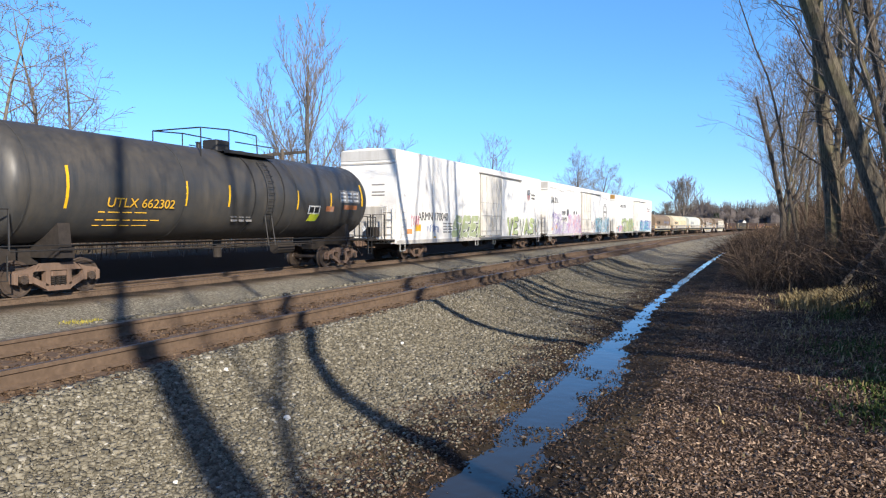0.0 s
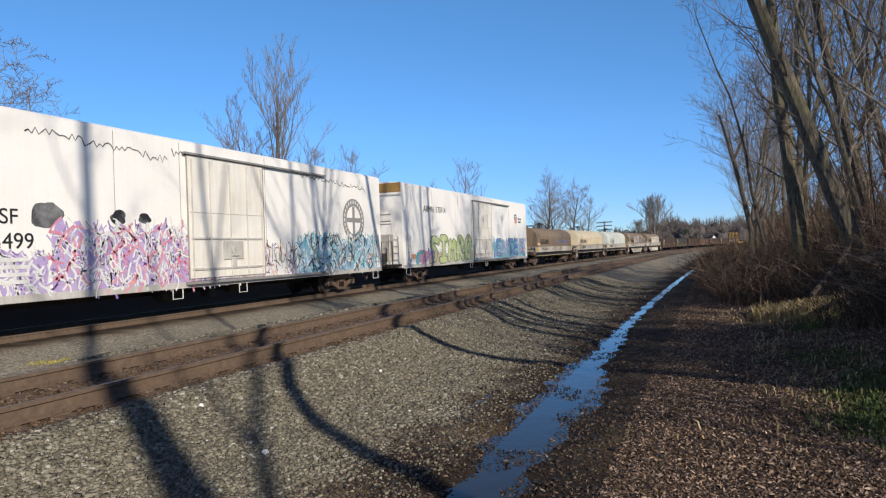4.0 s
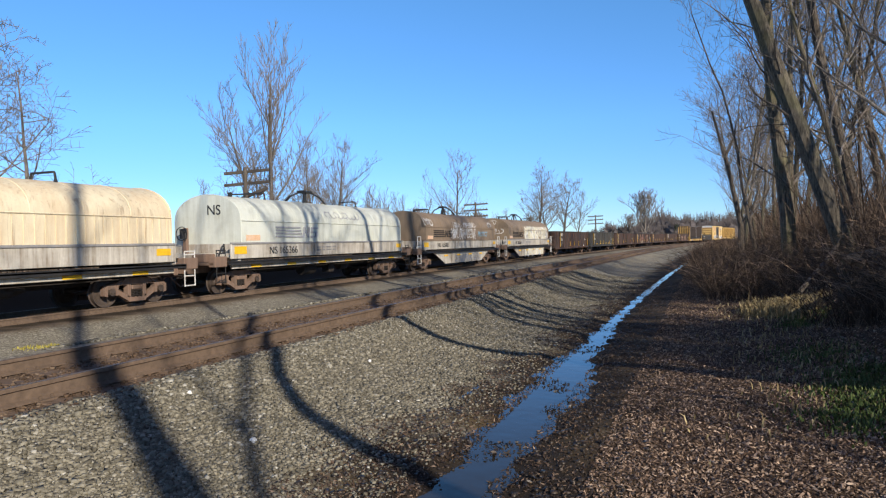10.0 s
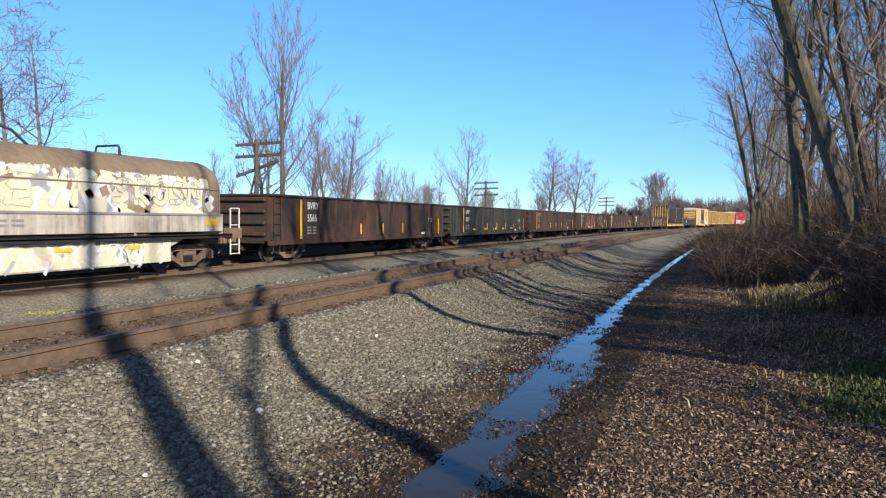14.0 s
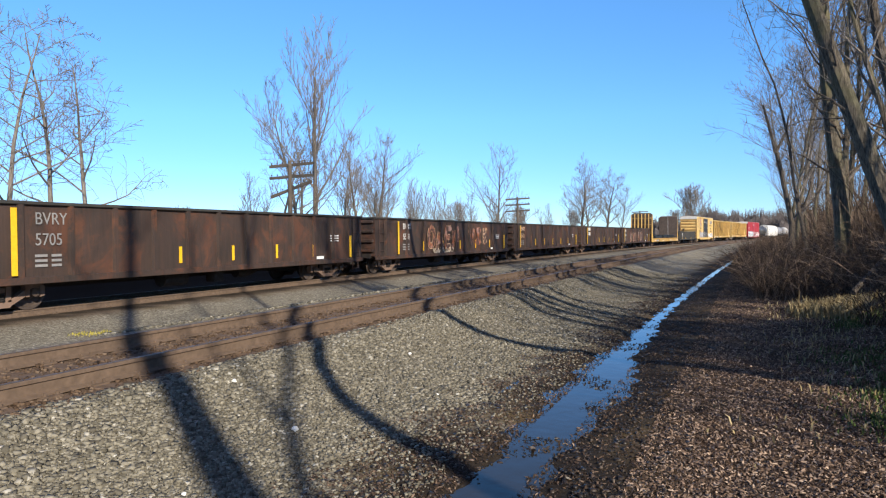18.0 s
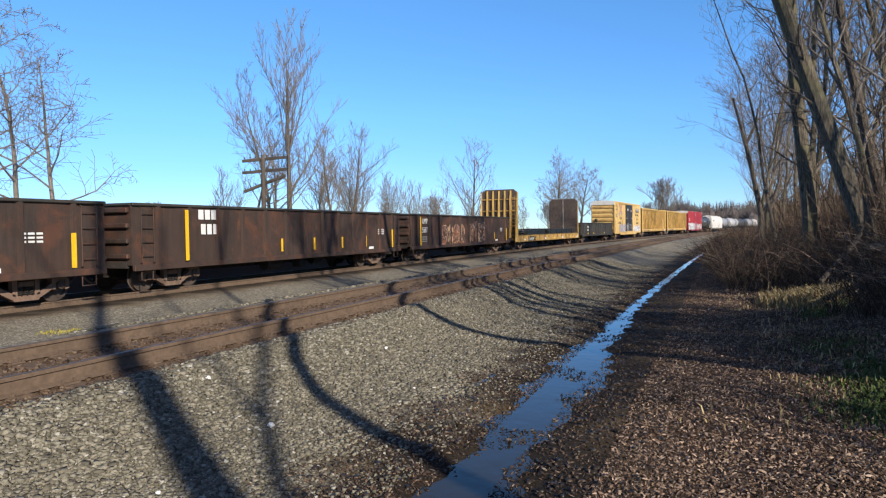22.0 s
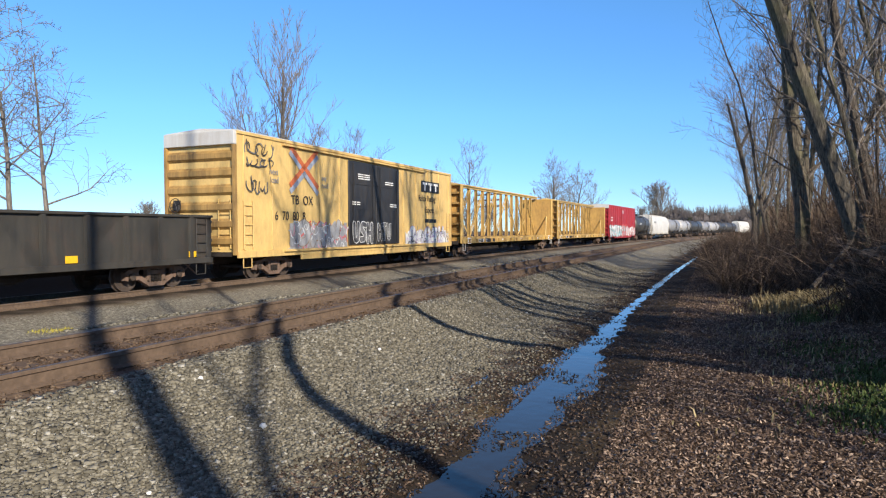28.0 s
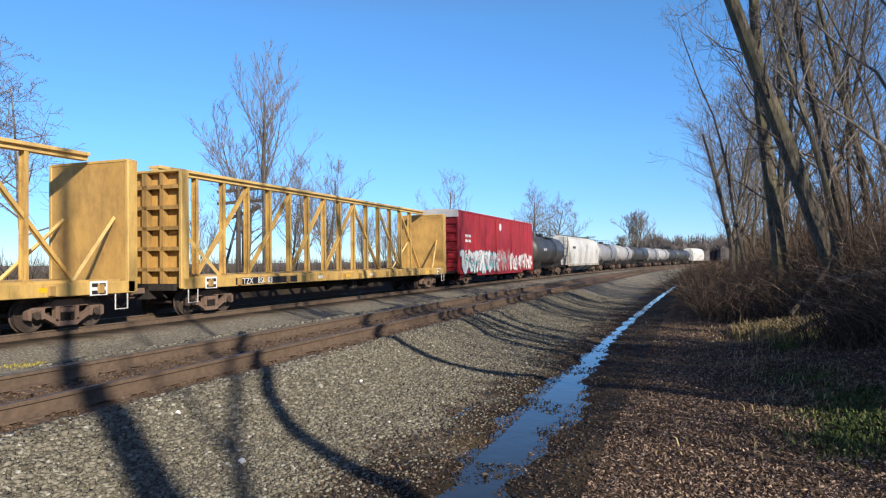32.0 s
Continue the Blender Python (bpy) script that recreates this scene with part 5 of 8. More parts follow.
def reefer(c0, c1, label, band, number, logo, seed, name_size=0.52):
    """Long white insulated boxcar with a wide plug door."""
    car = thing("reefer_car", label, "railway car", "cars of the freight train")
    half, hw, z0, z1 = (c1 - c0) / 2, 1.54, 0.84, 5.28
    body = M()
    body.prism([(-hw, z0), (hw, z0), (hw, z1 - 0.05), (hw - 0.12, z1 + 0.02), (0, z1 + 0.10), (-hw + 0.12, z1 + 0.02), (-hw, z1 - 0.05)], 1, -half, half)
    part("body", body, WHITE, car)
    sk = M()
    for s in (-1, 1):
        part("bottom_rail", M().box(s * hw - 0.006, s * hw + 0.012, -half, half, z0 - 0.04, z0 + 0.14), WHITE_END, car)
        for y in (-half + 3.9, -half + 7.9, -1.4, 2.75, 6.85):
            sk.cut().box(s * hw - 0.003, s * hw + 0.004, y - 0.010, y + 0.010, z0 + 0.14, z1 - 0.1)
    part("side_skin_seam", sk, SEAM, car)
    e = M()
    e.box(-hw + 0.02, hw - 0.02, -half - 0.03, -half - 0.002, z1 - 0.50, z1 - 0.02, 0.01)
    part("end_band", e, band, car, "coloured band across the top of the end")
    e = M()
    e.box(-hw + 0.03, hw - 0.03, -half - 0.045, -half - 0.002, z1 - 0.68, z1 - 0.60)
    part("end_hatch", M().box(-hw + 0.5, hw - 0.5, -half - 0.05, -half - 0.002, 1.2, 2.6, 0.02), WHITE_END, car)
    bars_end = part("end_panel", e, WHITE_END, car)
    m = M()
    for zz in (3.1, 3.25, 3.6):
        m.cut().box(0.2, 0.9, -half - 0.012, -half - 0.004, zz, zz + 0.06)
    part("stencil", m, INK_GREY, bars_end)
    # plug door
    d = M()
    d.box(hw + 0.002, hw + 0.06, -1.15, 2.55, z0 + 0.22, z1 - 0.42, 0.02)
    door = part("plug_door", d, DOOR_WHITE, car)
    lk = M()
    lk.box(hw + 0.061, hw + 0.10, 0.35, 1.35, 1.62, 2.22, 0.015)
    lk.cut().box(hw + 0.06, hw + 0.12, 0.72, 0.98, 1.35, 1.62, 0.02)
    lk.cut().lathe([(0.0, 0.02), (0.03, 0.16), (0.05, 0.16), (0.05, 0.03)], (hw + 0.10, 0.85, 1.92), 0, 16)
    part("lock_box", lk, WHITE_END, door, "grimy lock gear box")
    sm = M()
    for y in (-1.16, 2.56):
        sm.cut().box(hw + 0.03, hw + 0.068, y - 0.012, y + 0.012, z0 + 0.2, z1 - 0.44)
    for z in (1.02, 3.1):
        sm.cut().box(hw + 0.061, hw + 0.066, -1.1, 2.5, z - 0.008, z + 0.008)
    part("door_seam", sm, SEAM, door)
    q = M()
    for y in (-1.0, -0.2, 0.75, 1.6, 2.4):
        q.cut().tube([(hw + 0.085, y, z0 + 0.3), (hw + 0.085, y, z1 - 0.55)], 0.022, 6)
    for z in (1.35, 2.3):
        q.cut().box(hw + 0.06, hw + 0.10, -1.05, 2.45, z - 0.03, z + 0.03)
    q.cut().tube([(hw + 0.1, 0.7, 1.75), (hw + 0.14, 0.9, 1.75), (hw + 0.1, 1.1, 1.75)], 0.03, 6)
    part("locking_bar", q, WHITE_END, door)
    tr = M()
    tr.box(hw + 0.004, hw + 0.14, -1.3, 6.7, z1 - 0.42, z1 - 0.36)
    tr.cut().box(hw + 0.004, hw + 0.16, -1.3, 6.7, z0 + 0.06, z0 + 0.14)
    part("door_track", tr, INK_GREY, car, "dark steel rail above and below the door")
    # ladders, end platform, steps
    la = M()
    for s in (-1, 1):
        y = s * (half - 0.62) - 0.26
        ladder(la, hw, y, y + 0.52, 1.1, 2.5, 4)
        stirrup(la, hw - 0.02, y, 0.5, 0.48, z0)
        step = M()
        stirrup(step, hw - 0.02, s * 1.5 - 0.3, 0.4, 0.5, z0, 0.018)
        part("step", step, HANDRAIL_WHITE, car)
    part("ladder", la, HANDRAIL_WHITE, car)
    el = M()
    for s in (-1, 1):
        y = s * half
        end_ladder(el, y - (0 if s < 0 else -0.12), hw - 0.75, hw - 0.2, 1.1, 2.5, 4, 0.02)
        end_ladder(el, y - (0 if s < 0 else -0.12), -hw + 0.2, -hw + 0.75, 1.1, 3.3, 6, 0.024)
    part("end_ladder", el, HANDRAIL_WHITE, car)
    pf = M()
    for s in (-1, 1):
        a, b = sorted((s * half, s * (half + 0.55)))
        pf.cut().box(-hw + 0.1, hw - 0.1, a, b, 0.98, 1.04)
    part("crossover_platform", pf, UNDER, car)
    bx = M()
    bx.box(-1.2, -0.35, half, half + 0.5, 1.1, 2.1, 0.03)
    part("reefer_unit", bx, IRON, car)
    bx = M()
    # near end: tall black pipes beside the gangway, guard rails, a low dark cabinet
    for xx in (0.52, 0.72, 0.98, 1.16):
        bx.cut().tube([(xx, half + 0.14, 0.98), (xx, half + 0.14, 3.45)], 0.055, 8)
    part("exhaust_pipe", bx, IRON, car)
    gr = M()
    for s in (-1, 1):
        for xx in (-0.2, 0.55):
            gr.cut().tube([(xx, s * (half + 0.5), 1.04), (xx, s * (half + 0.5), 2.2), (xx + 0.62, s * (half + 0.5), 2.2), (xx + 0.62, s * (half + 0.5), 1.04)], 0.035, 6)
    part("guard_rail", gr, IRON, car)
    part("end_box", M().box(0.1, 0.62, -half - 0.4, -half - 0.05, 1.15, 1.62, 0.03), UNDER, car)
    underframe(car, half, hw - 0.1, 0.86, 1.0)
    hand_brake(car, -0.9, -half - 0.02, 2.4)
    x = hw + 0.004
    for y in (-half + 0.95, -half + 1.9):
        m = M().box(x, x + 0.004, y, y + 0.62, 1.28 if y < -half + 1 else 1.42, 1.52 if y < -half + 1 else 1.74)
        part("reflector_strip", m, SPRAY["orange"] if y < -half + 1 else REFLECT, car)
    for k in range(5):
        part("reflector_strip", M().box(x, x + 0.004, -half + 4 + k * 4.2, -half + 4.3 + k * 4.2, z0 + 0.2, z0 + 0.28), REFLECT, car)
    for z, mat in ((1.43, SPRAY["orange"]), (1.20, SPRAY["rust"])):
        part("placard", M().box(x, x + 0.004, half - 1.45, half - 0.95, z, z + 0.19), mat, car)
    m = M().box(x, x + 0.004, half - 3.3, half - 2.95, 1.28, 1.58)
    part("stencil_panel", m, INK, car)
    bars(car, INK_WHITE, half - 3.26, 1.47, (0.12, 0.12), 0.07, 0.04, x + 0.005, 2)
    if logo:
        # plain shield: dark top with pale bars, upright stripes below
        y, z = half - 3.05, 3.92
        part("road_emblem", M().prism([(y - 0.34, z + 0.02), (y + 0.34, z + 0.02), (y + 0.36, z + 0.22), (y + 0.26, z + 0.40), (y + 0.08, z + 0.36), (y, z + 0.42), (y - 0.08, z + 0.36), (y - 0.26, z + 0.40), (y - 0.36, z + 0.22)], 0, x, x + 0.004), SPRAY["black"], car, "dark top of a striped shield emblem")
        bars(car, REFLECT_WHITE, y - 0.26, z + 0.21, (0.52,), 0.07, 0.02, x + 0.005, 2)
        for k in range(5):
            yy = y - 0.28 + k * 0.14
            part("emblem_stripe", M().box(x, x + 0.004, yy - 0.035, yy + 0.035, z - 0.38 + abs(k - 2) * 0.05, z + 0.018), SPRAY["red"], car)
        lettering("BUILDING", 0.21, INK, car, half - 2.42, 3.90, x, squeeze=0.95)
        lettering("AMERICA", 0.21, INK, car, half - 2.42, 3.66, x, squeeze=0.95)
    running_gear(car, half + 0.1, half - 3.0)
    CARS.append((car, (c0 + c1) / 2))
    return car, half, hw + 0.004


def reefers():
    car, half, x = reefer(27.75, 51.15, "long white refrigerated boxcar with green graffiti along the lower side", ROOF_WHITE, None, True, 1)
    lettering("ARMN 170040", 0.60, INK, car, -half + 2.2, 1.95, x)
    to = flat(x)
    tangle(car, to, -half + 6.5, -half + 11.2, 0.96, 1.75, "olive", ("lime", "olive"), 60, 13, (0.08, 0.16), "green sprayed ground under graffiti letters")
    piece(car, to, -half + 6.4, -half + 11.5, 0.96, 2.32, "SEER", ("olive",), "white", "black", (), 0.25, 0.31, 0, ("lime",), 11, "olive green block graffiti letters")
    piece(car, to, -half + 15.5, -half + 22.9, 1.02, 2.25, "VEVASN", ("lime", "lime", "white"), "lime", "black", (), 0.05, 0.22, 0, ("olive",), 12, "pale lime graffiti letters")
    tag(car, to, -half + 3.2, -half + 4.6, 1.3, 1.75, "blue", 4)
    tag(car, to, -half + 1.5, -half + 2.3, 1.6, 2.2, "pink", 5)
    bars(car, INK_GREY, -half + 5.2, 1.75, (0.5, 0.6), 0.08, 0.1, x, 4)
    tag(car, to, -half + 12.2, -half + 15.0, 1.3, 2.3, "grey", 8, 8)
    car, half, x = reefer(52.95, 76.35, "long white refrigerated boxcar with purple and blue graffiti", WHITE_END, None, None, 2)
    to = flat(x)
    lettering("BNSF", 0.50, INK, car, -half + 4.05, 2.62, x)
    lettering("793499", 0.52, INK, car, -half + 4.0, 2.05, x)
    tangle(car, to, -half + 1.2, -half + 5.9, 0.95, 2.05, "violet", ("purple", "white", "violet", "white", "white"), 330, 21)
    tangle(car, to, -half + 1.2, -half + 3.9, 1.9, 2.85, "white", ("violet", "white", "purple"), 150, 20)
    tangle(car, to, -half + 6.0, -half + 12.9, 0.95, 2.8, "violet", ("purple", "white", "violet", "white", "pink", "white"), 620, 22)
    tangle(car, to, -half + 12.9, -half + 16.2, 0.98, 2.2, "white", ("violet", "white", "pink", "peach", "black"), 150, 24, (0.02, 0.05))
    tangle(car, to, -half + 16.4, -half + 22.9, 0.95, 2.6, "sky", ("teal", "white", "sky", "white", "black"), 480, 23)
    bars(car, INK_WHITE, -half + 4.0, 1.75, (0.6, 0.7), 0.09, 0.1, x + 0.012, 4)
    for k, (a, b) in enumerate(((0.4, 4.6), (5.4, 9.9), (10.0, 13.2), (16.0, 22.0))):
        rng = random.Random(50 + k)
        n = int((b - a) / 0.09)
        z, pts = 4.85, []
        for i in range(n):
            pts.append((-half + a + (b - a) * i / n, 4.85 - 0.25 * i / n + rng.uniform(-0.12, 0.12)))
        m = M()
        ribbon(m, to, pts, 0.035, 0.006)
        part("graffiti", m, SPRAY["black"], car, "jagged sprayed line under the roof")
    tag(car, to, -half + 0.6, -half + 2.9, 3.5, 4.1, "black", 24, 7, 0.05)
    m = M()
    m.lathe([(0, 0.62), (0, 0.95)], (x + 0.003, half - 2.6, 3.15), 0, 36)
    part("road_emblem", m, INK_GREY, car, "round dark ring emblem round a cross")
    m = M()
    m.box(x + 0.003, x + 0.007, half - 3.2, half - 2.0, 3.05, 3.25)
    m.box(x + 0.003, x + 0.0075, half - 2.7, half - 2.5, 2.55, 3.75)
    part("road_emblem", m, INK_GREY, car)
    for a in range(24):
        q = a * math.pi / 12
        part("emblem_mark", M().box(x + 0.006, x + 0.009, half - 2.6 + 0.8 * math.cos(q) - 0.04, half - 2.6 + 0.8 * math.cos(q) + 0.04, 3.15 + 0.8 * math.sin(q) - 0.07, 3.15 + 0.8 * math.sin(q) + 0.07), INK_WHITE, car)
    for yy, rr in ((-half + 5.9, 0.32), (-half + 8.0, 0.20), (-half + 8.9, 0.16)):
        m = M()
        blob(m, to, yy, 2.85, rr * 1.3, rr, random.Random(int(rr * 100)), 0.002, spike=0.08)
        part("graffiti_cloud", m, SPRAY["black"], car)
    tag(car, to, -half + 13.2, -half + 16.2, 1.2, 2.2, "black", 26, 9, 0.03)
    car, half, x = reefer(78.55, 101.95, "long white refrigerated boxcar with lime, teal and blue graffiti", GOLD_BAND, None, True, 3)
    to = flat(x)
    lettering("ARMN  170714", 0.50, INK, car, -half + 2.7, 3.85, x)
    throwup(car, to, -half + 1.6, -half + 4.0, 0.95, 1.75, 3, ("teal", "pink", "purple"), "violet", ("pink", "peach", "violet"), 31)
    tangle(car, to, -half + 3.6, -half + 10.4, 0.95, 1.6, "olive", ("lime", "pink", "olive", "white", "peach"), 110, 37, (0.05, 0.12), "green and pink sprayed ground under letters")
    piece(car, to, -half + 3.3, -half + 10.2, 0.96, 2.62, "SIMRO", ("lime",), "black", "olive", (), 0.06, 0.26, 2, ("white", "olive"), 32, "rounded lime graffiti letters with black edges")
    throwup(car, to, -half + 9.6, -half + 11.4, 0.95, 1.9, 2, ("lime", "teal"), "teal", ("purple", "pink"), 33)
    tangle(car, to, -half + 14.6, -half + 22.9, 0.98, 2.5, "sky", ("teal", "blue", "sky", "violet", "teal"), 70, 36, (0.10, 0.24), "blue and teal sprayed cloud behind letters")
    piece(car, to, -half + 15.2, -half + 22.4, 1.12, 2.42, "ENTER", ("blue", "violet", "blue"), "black", "teal", (), 0.0, 0.20, 0, ("white",), 34, "blue block graffiti letters with white edges")
    tag(car, to, -half + 11.0, -half + 13.4, 1.1, 1.9, "red", 35, 6, 0.06)


def coil_car(c0, c1, hood, label, number, seed, belly=False, end_ink=None, tags=()):
    """Covered coil-steel car: an arched removable hood over a trough frame."""
    car = thing("coil_car", label, "railway car", "cars of the freight train")
    half, hw, zb, zs, zt = (c1 - c0) / 2, 1.43, 1.72, 2.52, 3.46
    arc = [(hw, zb), (hw, zs)]
    for k in range(1, 16):
        a = math.pi * k / 16
        arc.append((hw * math.cos(a), zs + (zt - zs) * math.sin(a) ** 0.9))
    arc += [(-hw, zs), (-hw, zb)]
    h0 = -half + 0.55        # the hood starts behind a deeper end platform
    h = M()
    h.sheet([[(x, y, z) for x, z in arc] for y in (h0, h0 + 0.06, half - 0.06, half)])
    for y in (h0, half):
        h.add([(x, y, z) for x, z in arc], [tuple(range(len(arc)))])
    ho = part("hood", h, hood, car, smooth=True)
    rim = M()
    for y in (h0 + 0.02, half - 0.02):
        rim.cut().tube([(x * 1.005, y, z) for x, z in arc], 0.03, 5)
    for x in (-hw - 0.01, hw + 0.01):
        rim.cut().tube([(x, h0, zs), (x, half, zs)], 0.022, 5)
    n = 9
    for k in range(1, n):
        y = -half + 2 * half * k / n
        rim.cut().tube([(x * 1.001, y, z + 0.002) for x, z in arc[1:-1]], 0.013, 4)
    part("hood_rib", rim, hood, ho)
    if hood is CREAM:
        cor = M()
        for k in range(46):
            y = h0 + 0.15 + (half - h0 - 0.3) * k / 45
            cor.cut().box(hw - 0.01, hw + 0.022, y - 0.03, y + 0.03, zb + 0.02, zs - 0.03)
        part("corrugation", cor, hood, ho)
    lf = M()
    for y in (-half * 0.52, half * 0.55):
        lf.cut().tube([(-0.5, y, zt - 0.06), (-0.42, y, zt + 0.22), (0.42, y, zt + 0.22), (0.5, y, zt - 0.06)], 0.035, 6)
        lf.tube([(0.5, y - 0.12, zt - 0.5), (0.46, y, zt + 0.2), (0.5, y + 0.12, zt - 0.5)], 0.025, 5)
    lf.cut()
    for s in (-1, 1):
        lf.tube([(s * 0.55, -1.0, zt - 0.16), (s * 0.35, -0.62, zt + 0.28), (s * 0.12, -0.25, zt + 0.46), (s * 0.12, 0.25, zt + 0.46), (s * 0.35, 0.62, zt + 0.28), (s * 0.55, 1.0, zt - 0.16)], 0.042, 6)
    lf.box(-0.2, 0.2, -0.34, 0.34, zt + 0.44, zt + 0.54, 0.02)
    lf.tube([(0, 0, zt - 0.04), (0, 0, zt + 0.5)], 0.07, 8)
    lf.cut().tube([(0.36, -half * 0.8, zt + 0.05), (0.36, -half * 0.52, zt + 0.18)], 0.03, 5)
    lf.box(0.3, 0.42, -half * 0.8 - 0.05, -half * 0.8 + 0.05, zt - 0.1, zt + 0.12)
    part("lifting_bracket", lf, IRON, ho)
    # trough frame
    f = M()
    L = half + 0.55
    f.box(-1.52, -1.44, -L + 0.5, L - 0.5, 1.10, 1.70, 0.01)
    f.cut().box(1.44, 1.52, -L + 0.5, L - 0.5, 1.20, 1.70, 0.01)
    part("trough_floor", M().box(-1.44, 1.44, -L + 0.6, L - 0.6, 1.25, 1.40), SILL, car)
    for s in (-1, 1):
        a, b = (h0 - 0.16, h0 - 0.02) if s < 0 else (half + 0.02, half + 0.16)
        part("trough_end", M().box(-1.44, 1.44, a, b, 1.10, 1.72, 0.01), SILL, car)
    part("trough_side", f, SILL, car)
    top = M()
    for s in (-1, 1):
        top.cut().box(s * 1.50 - 0.05, s * 1.50 + 0.05, -L + 0.5, L - 0.5, 1.69, 1.76, 0.01)
    part("top_chord", top, hood if hood is BROWN_HOOD else INK_GREY, car)
    w = M()
    w.box(1.42, 1.66, -L + 0.2, L - 0.2, 1.06, 1.10)
    w.box(1.62, 1.66, -L + 0.2, L - 0.2, 1.0, 1.13)
    w.cut().box(-1.66, -1.42, -L + 0.2, L - 0.2, 1.06, 1.10)
    wb = M()
    for k in range(17):
        y = -L + 0.5 + (2 * L - 1) * k / 16
        wb.cut().box(1.40, 1.62, y - 0.02, y + 0.02, 1.0, 1.06)
    part("walkway_bracket", wb, IRON, car)
    part("walkway", w, IRON, car)
    sill = M()
    if belly:
        for s in (-1, 1):
            sill.cut().prism([(-half * 0.78, 1.05), (half * 0.78, 1.05), (half * 0.50, 0.30), (-half * 0.50, 0.30)], 0, s * 1.46 - 0.03, s * 1.46 + 0.03)
    else:
        sill.box(1.42, 1.50, -half, half, 0.86, 1.0, 0.01)
        sill.cut().box(-1.50, -1.42, -half, half, 0.86, 1.0, 0.01)
    part("side_sill", sill, SILL, car)
    for k in range(6):
        y = -half + 1.3 + (2 * half - 2.6) * k / 5
        z = 0.93 if not belly else 0.80
        if not belly or abs(y) < half * 0.55:
            part("reflector_strip", M().box(1.50, 1.515, y - 0.28, y + 0.28, z - 0.05, z + 0.05), REFLECT, car)
    part("reflector_strip", M().box(1.522, 1.53, -half + 0.1, -half + 0.75, 1.36, 1.62), REFLECT, car)
    part("reflector_strip", M().box(1.522, 1.53, half - 0.7, half - 0.15, 1.40, 1.60), REFLECT, car)
    part("reflector_strip", M().box(hw + 0.004, hw + 0.01, h0 + 0.3, h0 + 1.1, zb + 0.1, zb + 0.3), SPRAY["peach"], car)
    ep = M()
    for s in (-1, 1):
        a, b = sorted((s * half, s * (half + 0.95)))
        ep.cut().box(-1.5, 1.5, a, b, 1.02, 1.10)
        ep.box(-0.6, 0.6, a, b, 0.75, 1.02)
        ep.box(1.30, 1.58, min(s * (half + 0.35), s * (half + 0.95)), max(s * (half + 0.35), s * (half + 0.95)), 0.95, 1.3, 0.02)
    part("end_platform", ep, TRUCK, car)
    g = M()
    for s in (-1, 1):
        for x in (-1.52, 1.54):
            y = s * (half + 0.62)
            g.cut()
            for yy in (y - 0.22, y + 0.22):
                g.tube([(x, yy, 0.42), (x, yy, 1.1), (x, yy, 1.95 if belly else 1.5)], 0.024 if belly else 0.018, 5)
            for z in (0.45, 0.75, 1.05, 1.4):
                g.tube([(x, y - 0.22, z), (x, y + 0.22, z)], 0.02, 5)
            g.tube([(x, y - 0.22, 1.95 if belly else 1.5), (x, y + 0.22, 1.95 if belly else 1.5)], 0.022, 5)
    part("step_ladder", g, HANDRAIL_WHITE if belly or hood is CREAM else IRON, car)
    underframe(car, half + 0.9, 0.6, 0.86, 1.0, not belly)
    hand_brake(car, -0.75, h0 - 0.30, 2.1)
    part("brake_stand", M().box(-0.85, -0.65, h0 - 0.30, h0 - 0.18, 1.08, 2.3, 0.02), TRUCK, car)
    part("brake_rigging", M().box(0.2, 0.75, -half - 0.5, -half + 0.2, 1.1, 1.38, 0.03), TRUCK, car)
    part("air_hose", M().tube([(1.1, -half - 0.3, 1.1), (1.15, -half - 0.1, 1.6), (1.0, -half + 0.2, 1.7), (0.9, h0 - 0.2, 1.2)], 0.03, 6), IRON, car)
    lettering("NS " + number, 0.38, INK, car, -half + (2.05 if not belly else 2.1), 1.33, 1.526, squeeze=1.08)
    bars(car, INK_GREY, -half + 5.3, 1.5, (0.3, 0.25, 0.4, 0.3), 0.06, 0.1, 1.522, 2)
    y = -half + (1.75 if hood is not OFFWHITE else 2.6)
    ink = INK if hood not in (BROWN_HOOD, TAN_HOOD) else INK_GREY
    m = M()
    for k in range(4):
        m.cut().box(hw + 0.002, hw + 0.03, y, y + 1.62 + 0.06 * k, 2.28 - k * 0.115, 2.345 - k * 0.115)
    for q in (1.78, 2.12):
        m.cut().prism([(y + q, 1.93), (y + q + 0.12, 1.93), (y + q + 0.20, 2.34), (y + q + 0.08, 2.34)], 0, hw + 0.002, hw + 0.03)
    m.prism([(y + 1.86, 2.34), (y + 1.98, 2.34), (y + 2.24, 1.93), (y + 2.12, 1.93)], 0, hw + 0.002, hw + 0.029)
    m.box(hw + 0.002, hw + 0.0295, y + 2.43, y + 2.54, 2.135, 2.305)
    m.box(hw + 0.002, hw + 0.0295, y + 2.74, y + 2.85, 1.965, 2.135)
    m.box(hw + 0.002, hw + 0.03, y + 2.45, y + 2.95, 2.27, 2.34)
    m.box(hw + 0.002, hw + 0.03, y + 2.40, y + 2.88, 2.10, 2.17)
    m.box(hw + 0.002, hw + 0.03, y + 2.38, y + 2.84, 1.93, 2.0)
    part("road_emblem", m, SPRAY["grey"] if hood is OFFWHITE else ink if hood not in (BROWN_HOOD, TAN_HOOD) else UNDER, car, "dark striped block emblem")
    if end_ink:
        end_lettering("NS", 0.5, INK, car, 0.0, h0 - 0.004, 2.75)

    def to(yy, z):
        return hw + 0.003 if z < zs else hw * math.sqrt(max(0.0, 1 - min(1, (z - zs) / (zt - zs)) ** 2)) + 0.012
